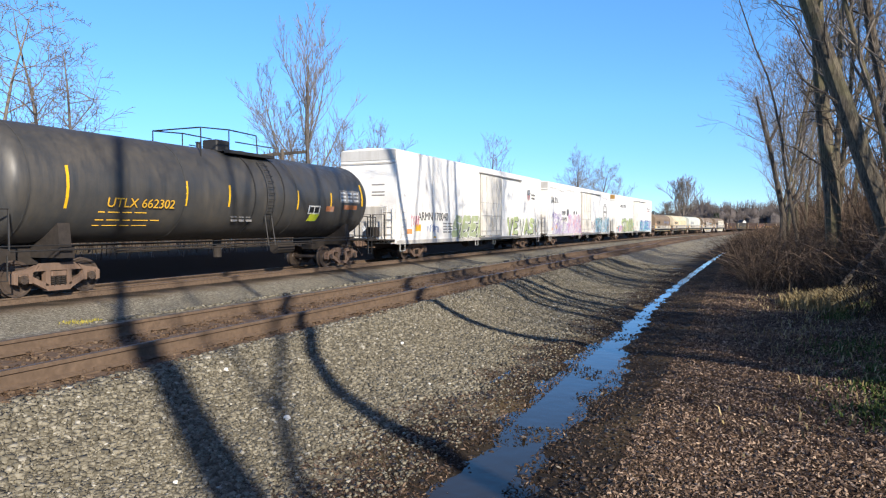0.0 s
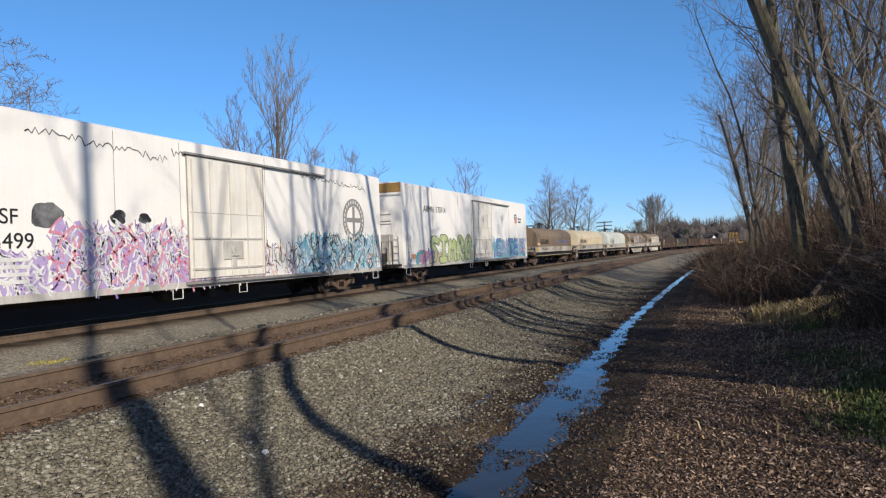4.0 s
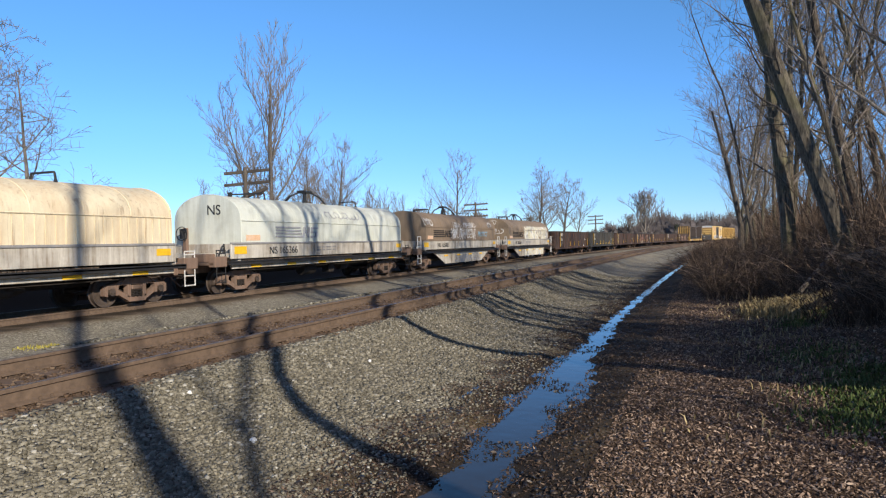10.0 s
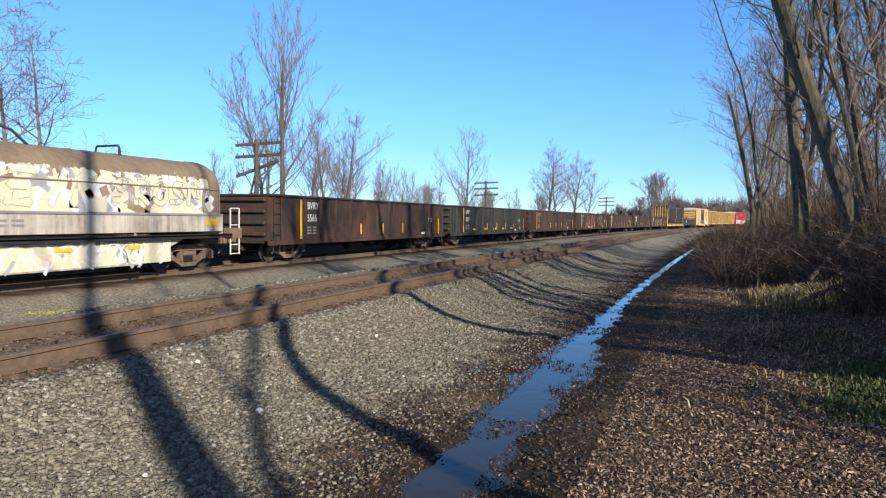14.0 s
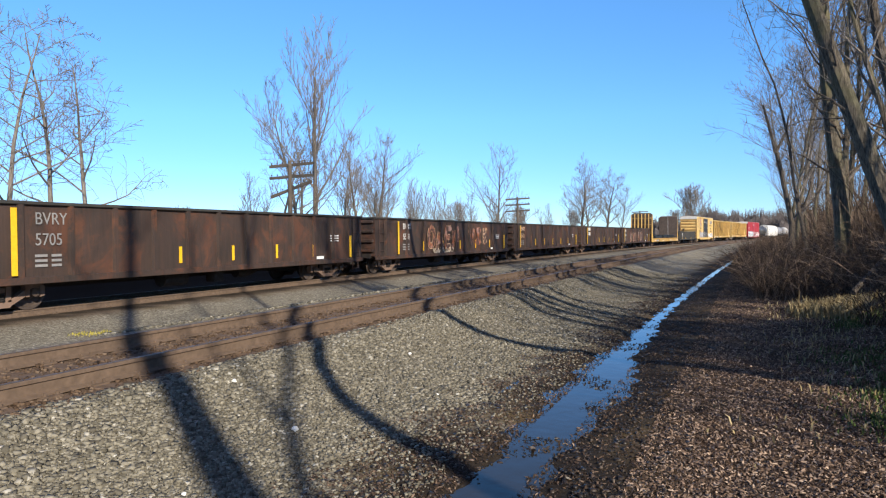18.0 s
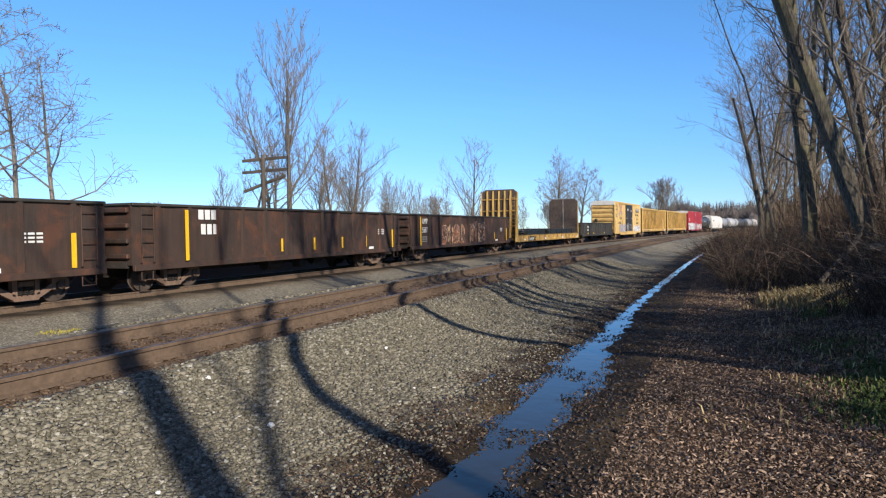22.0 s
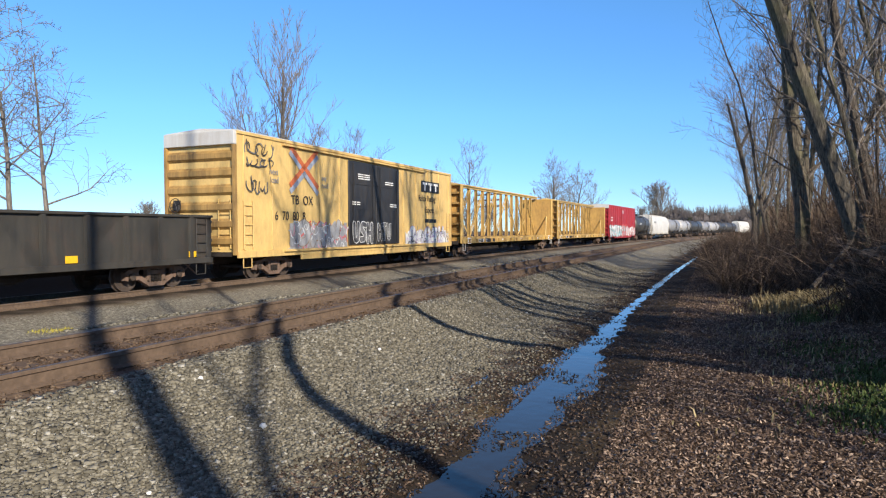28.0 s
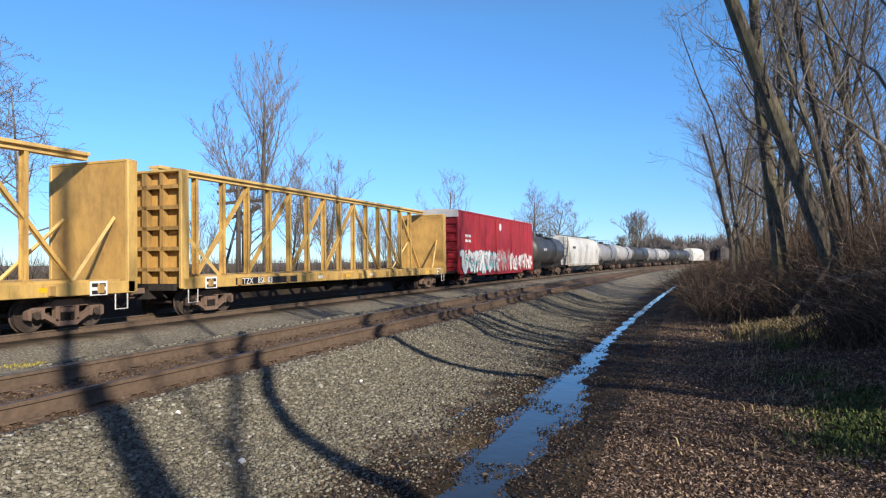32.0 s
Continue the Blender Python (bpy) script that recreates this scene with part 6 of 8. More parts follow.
    for kind, args in tags:
        kind(car, to, *args)
    running_gear(car, half + 0.95, half - 1.0)
    CARS.append((car, (c0 + c1) / 2))
    return car, half


def coil_cars():
    coil_car(104.5, 118.15, BROWN_HOOD, "dusty brown covered coil car with a white sill", "167187", 1, tags=((tag, (0.8, 5.6, 1.85, 2.35, "blue", 3, 9, 0.05)),))
    coil_car(120.8, 134.45, CREAM, "cream covered coil car streaked with rust", "167291", 2)
    coil_car(137.1, 150.75, OFFWHITE, "off-white covered coil car in faded paint", "165366", 3, end_ink=True, tags=((tag, (-0.5, 2.8, 2.7, 3.1, "grey", 7, 9, 0.04)),))
    BELLY_TAGS = ((tag, (-6.4, -5.2, 2.55, 3.05, "white", 3, 6, 0.05)),
                  (piece, (-1.9, 2.5, 1.82, 2.95, "SOAOUSR", ("brown",), "white", "", (), 0.05, 0.34, 2, ("white",), 9, "white bubble graffiti letters on the hood")),
                  (tag, (-2.2, -1.4, 1.85, 2.5, "white", 19, 6, 0.05)), (tag, (5.2, 6.0, 2.6, 3.0, "white", 15, 5, 0.04)))
    car, half = coil_car(153.4, 167.0, BROWN_HOOD, "dusty brown coil car with white graffiti and deep white belly", "165883", 4, True, tags=BELLY_TAGS)
    lettering("PROTECT", 0.48, SPRAY["sky"], car, 2.9, 1.98, 1.442)
    piece(car, flat(1.494), -1.9, 3.4, 0.34, 1.0, "SOAROU", ("grey",), "black", "", (), 0.05, 0.13, 2, (), 17, "thin dark graffiti loops on the belly")
    car, half = coil_car(169.9, 183.5, TAN_HOOD, "rust-stained tan covered coil car with pale graffiti and deep belly", "165561", 5, True,
                         tags=((tangle, (-1.6, 6.3, 1.76, 3.15, "cream", ("white", "cream", "grey", "white", "brown", "cream"), 84, 91, (0.07, 0.26), "pale cream and white mural sprayed over the hood", (0.15, 0.42))),
                               (piece, (-1.2, 2.2, 1.85, 2.85, "AEVN", ("white", "cream"), "olive", "", (), 0.1, 0.24, 0, (), 92, "pale block graffiti letters")),
                               (piece, (2.6, 6.0, 1.95, 2.7, "SROSN", ("cream",), "brown", "", (), 0.05, 0.22, 1, ("grey",), 93, "brown-edged graffiti letters"))))
    tangle(car, flat(1.494), -1.9, 4.6, 0.34, 0.98, "cream", ("white", "grey", "white"), 42, 95, (0.04, 0.10), "pale sprayed ground on the belly", (0.2, 0.5))
    m = M()
    rng = random.Random(8)
    for k in range(6):
        m.cut()
        ribbon(m, flat(1.5), curl(rng, -0.2 + k * 0.7, 0.65, 0.3, 0.28), 0.06, 0.016)
    part("graffiti", m, SPRAY["white"], car, "white sprayed loops on the belly")
    for s in (-1, 1):
        mm = M()
        rng = random.Random(70 + s)
        for k in range(7):
            pts = curl(rng, s * 0.4 + rng.uniform(-0.6, 0.6), 0, 0.35, 0.2)
            rows = [(x, -half + 0.544, 2.75 - 0.35 * s * 1.0 + z) for x, z in pts]
            mm.cut().tube(rows, 0.014, 4)
        part("graffiti", mm, SPRAY["white"], car, "white sprayed tag on the hood end")


def gondola(c0, c1, mat, label, top=2.46, bottom=0.70, ribs=13, marks="", number="", mark_y=0.9, ink=None, strips=True, seed=0, strip_y=1.95, mark_z=2.0):
    """Open-topped gondola with side posts, top chord and a ribbed end."""
    car = thing("gondola_car", label, "railway car", "cars of the freight train")
    half, hw = (c1 - c0) / 2, 1.47
    rng = random.Random(seed)
    for s in (-1, 1):
        side = M()
        nseg = 24
        rows = []
        for z in (bottom, (bottom + top) / 2, top):
            rows.append([(s * (hw + (rng.uniform(-0.022, 0.022) if z not in (bottom,) else 0)), -half + 2 * half * k / nseg, z) for k in range(nseg + 1)])
        side.sheet(rows)
        side.sheet([[(p[0] - s * 0.012, p[1], p[2]) for p in r] for r in rows])
        part("side_wall", side, mat, car)
    fl = M()
    fl.box(-hw + 0.02, hw - 0.02, -half + 0.02, half - 0.02, bottom + 0.30, bottom + 0.40)
    part("floor_plate", fl, UNDER, car)
    for s in (-1, 1):
        e = M()
        y = s * half
        e.box(-hw, hw, y - 0.02, y + 0.02, bottom + 0.1, top)
        for z in [bottom + 0.35 + k * (top - bottom - 0.5) / 3 for k in range(4)]:
            a, b = sorted((y + s * 0.02, y + s * 0.14))
            part("end_rib", M().box(-hw + 0.05, hw - 0.05, a, b, z - 0.07, z + 0.07, 0.03), mat, car)
        part("end_wall", e, mat, car)
    chord = M()
    for s in (-1, 1):
        chord.cut().box(s * hw - 0.07, s * hw + 0.085, -half - 0.03, half + 0.03, top - 0.02, top + 0.06, 0.015)
        chord.cut().box(-hw, hw, s * half - 0.08, s * half + 0.08, top - 0.02, top + 0.055, 0.015)
    part("top_chord", chord, GON_BLACK, car)
    bot = M()
    for s in (-1, 1):
        bot.cut().box(s * (hw + 0.04) - 0.05, s * (hw + 0.04) + 0.05, -half, half, bottom - 0.06, bottom + 0.10, 0.01)
    part("side_sill", bot, mat, car)
    for k in range(ribs):
        y = -half + 0.9 + (2 * half - 1.8) * k / (ribs - 1)
        for s in (-1, 1):
            r = M().prism([(s * hw, y - 0.075), (s * (hw + 0.085), y - 0.05), (s * (hw + 0.085), y + 0.05), (s * hw, y + 0.075)], 2, bottom + 0.08, top - 0.02)
            part("side_post", r, mat, car)
    x = hw + 0.004
    if strips:
        for y in (-half + strip_y, half - 0.95):
            m = M().box(hw + 0.09, hw + 0.096, y - 0.07, y + 0.07, bottom + 0.15, top - (0.1 if y < 0 else 0.75))
            part("reflector_strip", m, REFLECT, car)
        for k in range(5):
            y = -half + 4.4 + k * (2 * half - 8.0) / 4
            part("reflector_strip", M().box(x + 0.024, x + 0.03, y + 0.16, y + 0.27, bottom + 0.25, bottom + 0.72), REFLECT, car)
        part("reflector_strip", M().box(x + 0.024, x + 0.03, half - 3.2, half - 2.75, bottom + 0.13, bottom + 0.24), REFLECT_WHITE, car)
        bars(car, INK_WHITE, half - 2.3, bottom + 0.98, (0.16, 0.16, 0.16), 0.05, 0.05, x + 0.026, 3)
    if marks:
        lettering(marks, 0.40, ink or INK_WHITE, car, -half + mark_y + 1.56, mark_z, x + 0.03, squeeze=0.85)
        lettering(number, 0.40, ink or INK_WHITE, car, -half + mark_y + 1.56, mark_z - 0.48, x + 0.03, squeeze=0.85)
        bars(car, INK_GREY, -half + mark_y + 1.56, mark_z - 0.75, (0.3, 0.25), 0.06, 0.1, x + 0.026, 3)
    la = M()
    for s in (-1, 1):
        y = s * (half - 0.48)
        ladder(la, hw + 0.01, y - 0.22, y + 0.22, bottom + 0.15, top - 0.05, 4)
        stirrup(la, hw + 0.02, y - 0.2, 0.4, 0.38, bottom)
    part("ladder", la, mat, car)
    underframe(car, half + 0.05, hw - 0.2, bottom + 0.02, bottom + 0.2)
    hand_brake(car, -0.95, -half - 0.15, 2.0)
    running_gear(car, half - 0.05, half - 1.85)
    CARS.append((car, (c0 + c1) / 2))
    return car, half, hw + 0.03


def gondolas():
    gondola(185.95, 202.65, GON_BROWN, "dark brown open gondola car with worn paint", marks="BVRY", number="5565", ink=INK_WHITE, seed=1)
    car, half, x = gondola(203.6, 219.9, GON_BLACK, "black open gondola car with yellow reflector strips", marks="UMP", number="5587", ink=INK_WHITE, seed=2)
    for k in range(6):
        part("reflector_strip", M().box(x, x + 0.006, -half + 3.9 + k * 2.05, -half + 4.5 + k * 2.05, 0.95, 1.07), REFLECT, car)
    gondola(220.9, 237.5, GON_BROWN, "brown open gondola car with yellow reflector strips", marks="BVRY", number="5705", ink=INK_GREY, seed=3)
    car, half, x = gondola(238.55, 255.6, GON_BROWN, "brown open gondola car with orange rust graffiti", marks="BVRY", number="5541", ink=INK_WHITE, seed=4, ribs=9)
    to = flat(x)
    piece(car, to, -half + 5.0, -half + 9.0, 0.95, 2.2, "OAEN", ("worn_rust",), "worn_peach", "", (), 0.05, 0.26, 1, ("worn_rust",), 46, "faded orange graffiti letters")
    piece(car, to, -half + 10.3, -half + 13.3, 1.15, 2.15, "VIE", ("worn_rust", "worn_rust", "worn_peach"), "worn_rust", "", (), 0.05, 0.30, 0, (), 47, "faded rusty graffiti letters")
    tag(car, to, -half + 5.4, -half + 8.2, 0.8, 1.1, "worn_white", 42, 8, 0.09)
    gondola(256.6, 273.5, GON_BROWN, "brown rusted open gondola car", marks="BVRY", number="5573", ink=SPRAY["peach"], seed=5, ribs=12, strip_y=1.12, mark_y=-0.18)
    car, half, x = gondola(274.4, 290.85, GON_BROWN, "dark brown open gondola car with dents", seed=6)
    bars(car, INK_WHITE, -half + 2.5, 2.08, (0.22, 0.22, 0.22), 0.3, 0.06, x)
    bars(car, INK_WHITE, -half + 2.6, 1.62, (0.2, 0.2, 0.2), 0.32, 0.07, x)
    car, half, x = gondola(291.9, 308.55, GON_BROWN, "dark brown open gondola car with pale rusty graffiti letters", marks="UMP", number="5587", ink=INK_WHITE, seed=7, ribs=11, strip_y=1.08, mark_y=-0.18)
    to = flat(x)
    piece(car, to, -half + 3.9, -half + 7.6, 0.85, 2.0, "SOSR", ("worn_rust", "worn_peach"), "worn_peach", "worn_rust", (), 0.0, 0.34, 1, ("worn_white", "worn_rust"), 43, "rusty worn graffiti letters")
    piece(car, to, -half + 8.3, -half + 11.5, 0.9, 2.1, "NTES", ("worn_peach", "worn_rust"), "worn_white", "worn_rust", (), 0.0, 0.36, 0, ("worn_rust",), 44, "pale rusty block graffiti letters")
    car, half, x = gondola(332.4, 348.85, GON_BLACK, "low black open-topped gondola car", top=2.15, bottom=0.78, strips=False, seed=8)
    bars(car, INK_WHITE, -half + 2.3, 1.62, (0.16, 0.16, 0.16, 0.16), 0.22, 0.05, x)
    bars(car, INK_WHITE, -half + 2.4, 1.30, (0.15, 0.15, 0.15), 0.20, 0.06, x)
    for y in (-half + 0.8, -half + 2.6, -half + 5.5, half - 5.2, half - 1.0):
        part("reflector_strip", M().box(x, x + 0.006, y, y + 0.35, 0.92, 1.10), REFLECT, car)


def bulkhead_flat(c0, c1):
    car = thing("bulkhead_flatcar", "yellow bulkhead flatcar with dark board-faced bulkheads", "railway car", "cars of the freight train")
    half, hw = (c1 - c0) / 2, 1.50
    n = 40
    for k in range(n):
        y = -half + 0.6 + (2 * half - 1.2) * k / n
        part("deck_plank", M().box(-hw + 0.05, hw - 0.05, y, y + (2 * half - 1.2) / n - 0.015, 0.98, 1.10), BULK_WOOD_AND_SHADE, car)
    for s in (-1, 1):
        part("side_sill", M().box(s * hw - 0.05, s * hw + 0.05, -half + 0.55, half - 0.55, 0.62, 1.12, 0.015), YELLOW_RUSTY, car)
        part("sill_flange", M().box(s * hw - 0.05, s * hw + 0.10, -half + 0.55, half - 0.55, 1.122, 1.15), YELLOW_GRIMY, car)
    for k in range(13):
        y = -half + 1.6 + (2 * half - 3.2) * k / 12
        if k % 2 == 0:
            part("reflector_strip", M().box(hw + 0.052, hw + 0.056, y + 0.3, y + 0.75, 0.72, 0.86), REFLECT if k % 4 else INK_WHITE, car)
        part("stake_pocket", M().box(hw + 0.05, hw + 0.13, y - 0.06, y + 0.06, 0.90, 1.08, 0.01), YELLOW_GRIMY, car)
    # black backing stands in for the dark, shaded sill behind the number
    part("number_panel", M().box(hw + 0.052, hw + 0.056, -half + 3.0, -half + 5.1, 0.66, 1.02), INK, car, "black backing behind white car number")
    lettering("TTPX 805241", 0.29, INK_WHITE, car, -half + 3.06, 0.72, hw + 0.058, squeeze=0.95)
    zc, zt = 4.46, 4.72
    for s in (-1, 1):
        yo, yi = s * half, s * (half - 0.55)
        # sheet coloured dark to paint the shade behind the braces
        b = part("bulkhead", M().prism([(-hw, 0.62), (hw, 0.62), (hw, zc), (hw - 0.35, zt), (-hw + 0.35, zt), (-hw, zc)], 1, yi - s * 0.04, yi + s * 0.04), BULK_WOOD_AND_SHADE, car, "tall bulkhead sheet darkened for shade between yellow braces")
        a0, a1 = sorted((yi - s * 0.044, yi - s * 0.10))
        n = 15
        for k in range(n):
            z = 1.12 + (zc - 0.04 - 1.12) * k / n
            for x0, x1 in ((-hw + 0.06, -0.01), (0.01, hw - 0.06)):
                part("facing_board", M().box(x0, x1, a0, a1, z, z + (zc - 1.16) / n - 0.008), BULK_WOOD_AND_SHADE, b)
        part("facing_board", M().prism([(-hw + 0.08, zc - 0.03), (hw - 0.08, zc - 0.03), (hw - 0.38, zt - 0.04), (-hw + 0.38, zt - 0.04)], 1, a0, a1), BULK_WOOD_AND_SHADE, b)
        part("seam_strip", M().box(-0.012, 0.012, a0 - 0.012, a1 + 0.012, 1.12, zt - 0.03), INK_WHITE, b)
        part("cap_strip", M().box(-hw + 0.4, hw - 0.4, a0 - 0.01, a1 + 0.01, zt - 0.04, zt + 0.01), INK_GREY, b)
        for x in (-hw + 0.03, hw - 0.03):
            g = M().prism([(yi, 0.62), (yo, 0.62), (yo, 1.0), (yi + s * 0.08, zc), (yi, zc + 0.05)] if s > 0 else [(yi, 0.62), (yi, zc + 0.05), (yi - 0.08, zc), (yo, 1.0), (yo, 0.62)], 0, x - 0.03, x + 0.03)
            part("side_gusset", g, YELLOW, b)
        for x in (-0.98, -0.50, -0.02, 0.46, 0.94):
            g = M().prism([(yi + s * 0.045, 0.95), (yo - s * 0.15, 0.95), (yi + s * 0.14, zt - 0.15), (yi + s * 0.045, zt - 0.1)] if s > 0 else [(yi - 0.045, 0.95), (yi - 0.045, zt - 0.1), (yi - 0.14, zt - 0.15), (yo + 0.15, 0.95)], 0, x - 0.05, x + 0.05)
            part("brace", g, YELLOW, b)
        lo, hi = sorted((yi + s * 0.045, yi + s * 0.16))
        for z in (1.9, 3.05, 3.95):
            part("cross_brace", M().box(-hw + 0.07, hw - 0.07, lo, hi, z - 0.04, z + 0.04), YELLOW_GRIMY, b)
        la = M()
        end_ladder(la, yo - s * 0.12, 0.98, 1.42, 0.7, 4.2, 11, 0.018, off=s * 0.06)
        part("ladder", la, YELLOW_GRIMY, b)
        part("reflector_strip", M().box(hw + 0.002, hw + 0.006, min(yi, yo) + 0.08, max(yi, yo) - 0.1, 1.35, 1.68), REFLECT, b)
    underframe(car, half + 0.1, hw - 0.3, 0.70, 0.95)
    running_gear(car, half - 0.05, half - 2.3)
    CARS.append((car, (c0 + c1) / 2))
    # bundles of dark steel that ride on the deck
    rng = random.Random(3)
    for x0 in (-1.15, -0.62, -0.1, 0.42, 0.92):
        for q in range(2):
            y0, y1 = (-half + 4.3 + rng.uniform(0, 0.6), -1.0 + rng.uniform(-0.4, 0.4)) if q == 0 else (-0.3 + rng.uniform(0, 0.5), half - 1.1)
            bundle = thing("steel_bundle", "bundle of dark steel bars lying on the yellow flatcar", "steel bars", "steel bundles on the flatcar")
            for z in range(3 if q == 0 else 4):
                for xx in (-0.13, 0.0, 0.13):
                    part("bar", M().box(x0 + xx - 0.058, x0 + xx + 0.058, y0 + rng.uniform(-0.3, 0.3), y1 + rng.uniform(-0.15, 0.15), 1.145 + z * 0.118, 1.255 + z * 0.118, 0.012), CARGO, bundle)
            if q == 0:
                for z in range(5):      # thin rods that stick out at uneven lengths
                    xx, zz = x0 + rng.uniform(-0.18, 0.18), 1.17 + z * 0.065
                    part("rod", M().tube([(xx, y0 - rng.uniform(0.4, 1.5), zz + rng.uniform(-0.02, 0.02)), (xx, y0 + 0.6, zz)], 0.016, 6), ROD, bundle, "thin pale steel rod")
            CARS.append((bundle, (c0 + c1) / 2))
    for k in range(5):
        y = -0.2 + k * (half - 1.6) / 4.5
        part("bearer", M().box(-1.36, 1.36, y - 0.06, y + 0.06, 1.10, 1.143), CARGO, car)
        for x in (-1.38, 1.38):
            part("stake", M().tube([(x, y, 1.1), (x, y, 1.62)], 0.035, 5), CARGO, car)


def boxcar(c0, c1, paint_mat, label, red=False):
    car = thing("boxcar", label, "railway car", "cars of the freight train")
    half, hw, z0, z1 = (c1 - c0) / 2, 1.52, 0.90, 5.08
    body = M()
    body.prism([(-hw, z0), (hw, z0), (hw, z1), (-hw, z1)], 1, -half, half)
    part("body", body, paint_mat, car)
    part("roof", M().prism([(-hw - 0.02, z1 + 0.002), (hw + 0.02, z1 + 0.002), (hw + 0.02, z1 + 0.03), (0, z1 + 0.14), (-hw - 0.02, z1 + 0.03)], 1, -half - 0.02, half + 0.02), ROOF_WHITE if not red else WHITE_END, car)
    rb = M()
    n = 14 if red else 12
    ys = [-half + 0.35 + (2 * half - 0.7) * k / n for k in range(n + 1)]
    for y in ys:
        if red or not (-2.6 < y < 2.6):
            for s in (-1, 1):
                rb.cut().box(s * hw - 0.03, s * hw + 0.035, y - 0.04, y + 0.04, z0 + 0.15, z1 - 0.12, 0.01)
    part("side_post", rb, paint_mat, car)
    for s in (-1, 1):
        e = M()
        lo, hi = sorted((s * half, s * (half + 0.10)))
        for k in range(6):
            z = z0 + 0.45 + k * 0.58
            e.cut().prism([(lo if s > 0 else hi, z - 0.17), (hi if s > 0 else lo, z - 0.07), (hi if s > 0 else lo, z + 0.10), (lo if s > 0 else hi, z + 0.20)], 0, -hw + 0.12, hw - 0.12)
        lo2, hi2 = sorted((s * half, s * (half + 0.14)))
        for x0 in (-hw, hw - 0.10):
            part("corner_post", M().box(x0, x0 + 0.10, lo2, hi2, z0, z1 - 0.47), paint_mat if red else YELLOW_GRIMY, car)
        part("end_corrugation", e, paint_mat if red else YELLOW_GRIMY, car)
        part("end_cap", M().box(-hw, hw, lo2, hi2, z1 - 0.46, z1 - 0.01, 0.01), ROOF_WHITE, car, "pale weathered band at the top of the end")
    ch = M()
    for s in (-1, 1):
        part("top_chord", M().box(s * hw - 0.03, s * hw + 0.05, -half, half, z1 - 0.10, z1 - 0.004), paint_mat, car)
        ch.cut()
        ch.box(s * hw - 0.03, s * hw + 0.05, -half, half, z0 - 0.10, z0 + 0.12)
        ch.box(s * hw - 0.02, s * hw + 0.03, -half * 0.62, half * 0.62, z0 - 0.28, z0 - 0.10)
    part("side_sill", ch, paint_mat, car)
    la = M()
    for s in (-1, 1):
        y = s * (half - 0.5)
        ladder(la, hw, y - 0.24, y + 0.24, z0 + 0.2, 2.75, 5)
        stirrup(la, hw, y - 0.22, 0.44, 0.46, z0)
        end_ladder(la, s * half + (0 if s < 0 else 0.16), hw - 0.75, hw - 0.25, 1.1, 2.8, 5, 0.016)
    part("ladder", la, paint_mat, car)
    x = hw + 0.04
    to = flat(x)
    if red:
        d = M()
        d.box(hw + 0.036, hw + 0.09, -1.6, 1.6, z0 + 0.15, z1 - 0.25, 0.02)
        part("sliding_door", d, RED, car)
        rng = random.Random(6)
        throwup(car, flat(x + 0.055), -half + 0.5, -1.0, 0.85, 2.4, 6, ("white", "white"), "teal", ("white", "grey", "white", "red"), 61, 8, "white sprayed graffiti letters")
        throwup(car, flat(x + 0.055), 2.0, half - 0.6, 0.85, 2.2, 5, ("white",), "red", ("white", "grey", "white"), 62, 7, "white sprayed graffiti letters")
        throwup(car, flat(x + 0.055), -1.2, 2.0, 0.85, 2.6, 3, ("red", "grey"), "red", ("teal", "white", "grey"), 63, 6, "dark sprayed graffiti")
        m = M().lathe([(0, 0.02), (0, 0.30)], (x + 0.07, -0.7, 4.3), 0, 20)
        part("road_emblem", m, INK_WHITE, car)
        bars(car, INK_WHITE, -half + 1.2, 3.3, (0.3, 0.2, 0.4), 0.18, 0.1, x, 2)
    else:
        for k, (y0, y1) in enumerate(((-2.45, 0.02), (0.06, 2.5))):
            d = M()
            d.box(hw + 0.01, hw + 0.075, y0, y1, z0 + 0.18, z1 - 0.3, 0.02)
            for z in (1.6, 2.7, 3.8):
                d.box(hw + 0.075, hw + 0.10, y0 + 0.1, y1 - 0.1, z - 0.03, z + 0.03)
            door = part("plug_door", d, DOOR_BLACK, car, "black plug door with chalk marks")
            q = M()
            for y in (y0 + 0.35, y1 - 0.35):
                q.cut().tube([(hw + 0.11, y, z0 + 0.25), (hw + 0.11, y, z1 - 0.4)], 0.022, 5)
            part("locking_bar", q, DOOR_BLACK, door)
        tr = M()
        tr.box(hw + 0.01, hw + 0.13, -half + 1.0 + 1.5, half * 0.6, z1 - 0.22, z1 - 0.15)
        tr.cut().box(hw + 0.01, hw + 0.15, -half + 1.0 + 1.5, half * 0.6, z0 + 0.05, z0 + 0.13)
        part("door_track", tr, paint_mat, car)
        m = M()
        bars(car, INK_WHITE, -1.7, 4.2, (0.5, 0.5), 0.05, 0.07, hw + 0.105, 3)
        bars(car, INK_WHITE, 0.9, 4.0, (0.5, 0.3), 0.05, 0.07, hw + 0.105, 2)
        bars(car, INK_WHITE, -2.2, 2.95, (0.3, 0.3), 0.05, 0.07, hw + 0.105, 2)
        bars(car, INK_WHITE, 1.4, 2.95, (0.4, 0.3), 0.05, 0.07, hw + 0.105, 2)
        piece(car, flat(hw + 0.105), -2.2, -0.35, 1.15, 2.15, "USH", ("black",), "white", "", (), 0.0, 0.36, 2, (), 71, "thin white outlined graffiti on the black door")
        piece(car, flat(hw + 0.105), 0.1, 1.5, 1.25, 2.1, "HTU", ("black",), "white", "", (), 0.0, 0.32, 1, (), 79, "thin white outlined graffiti on the black door")
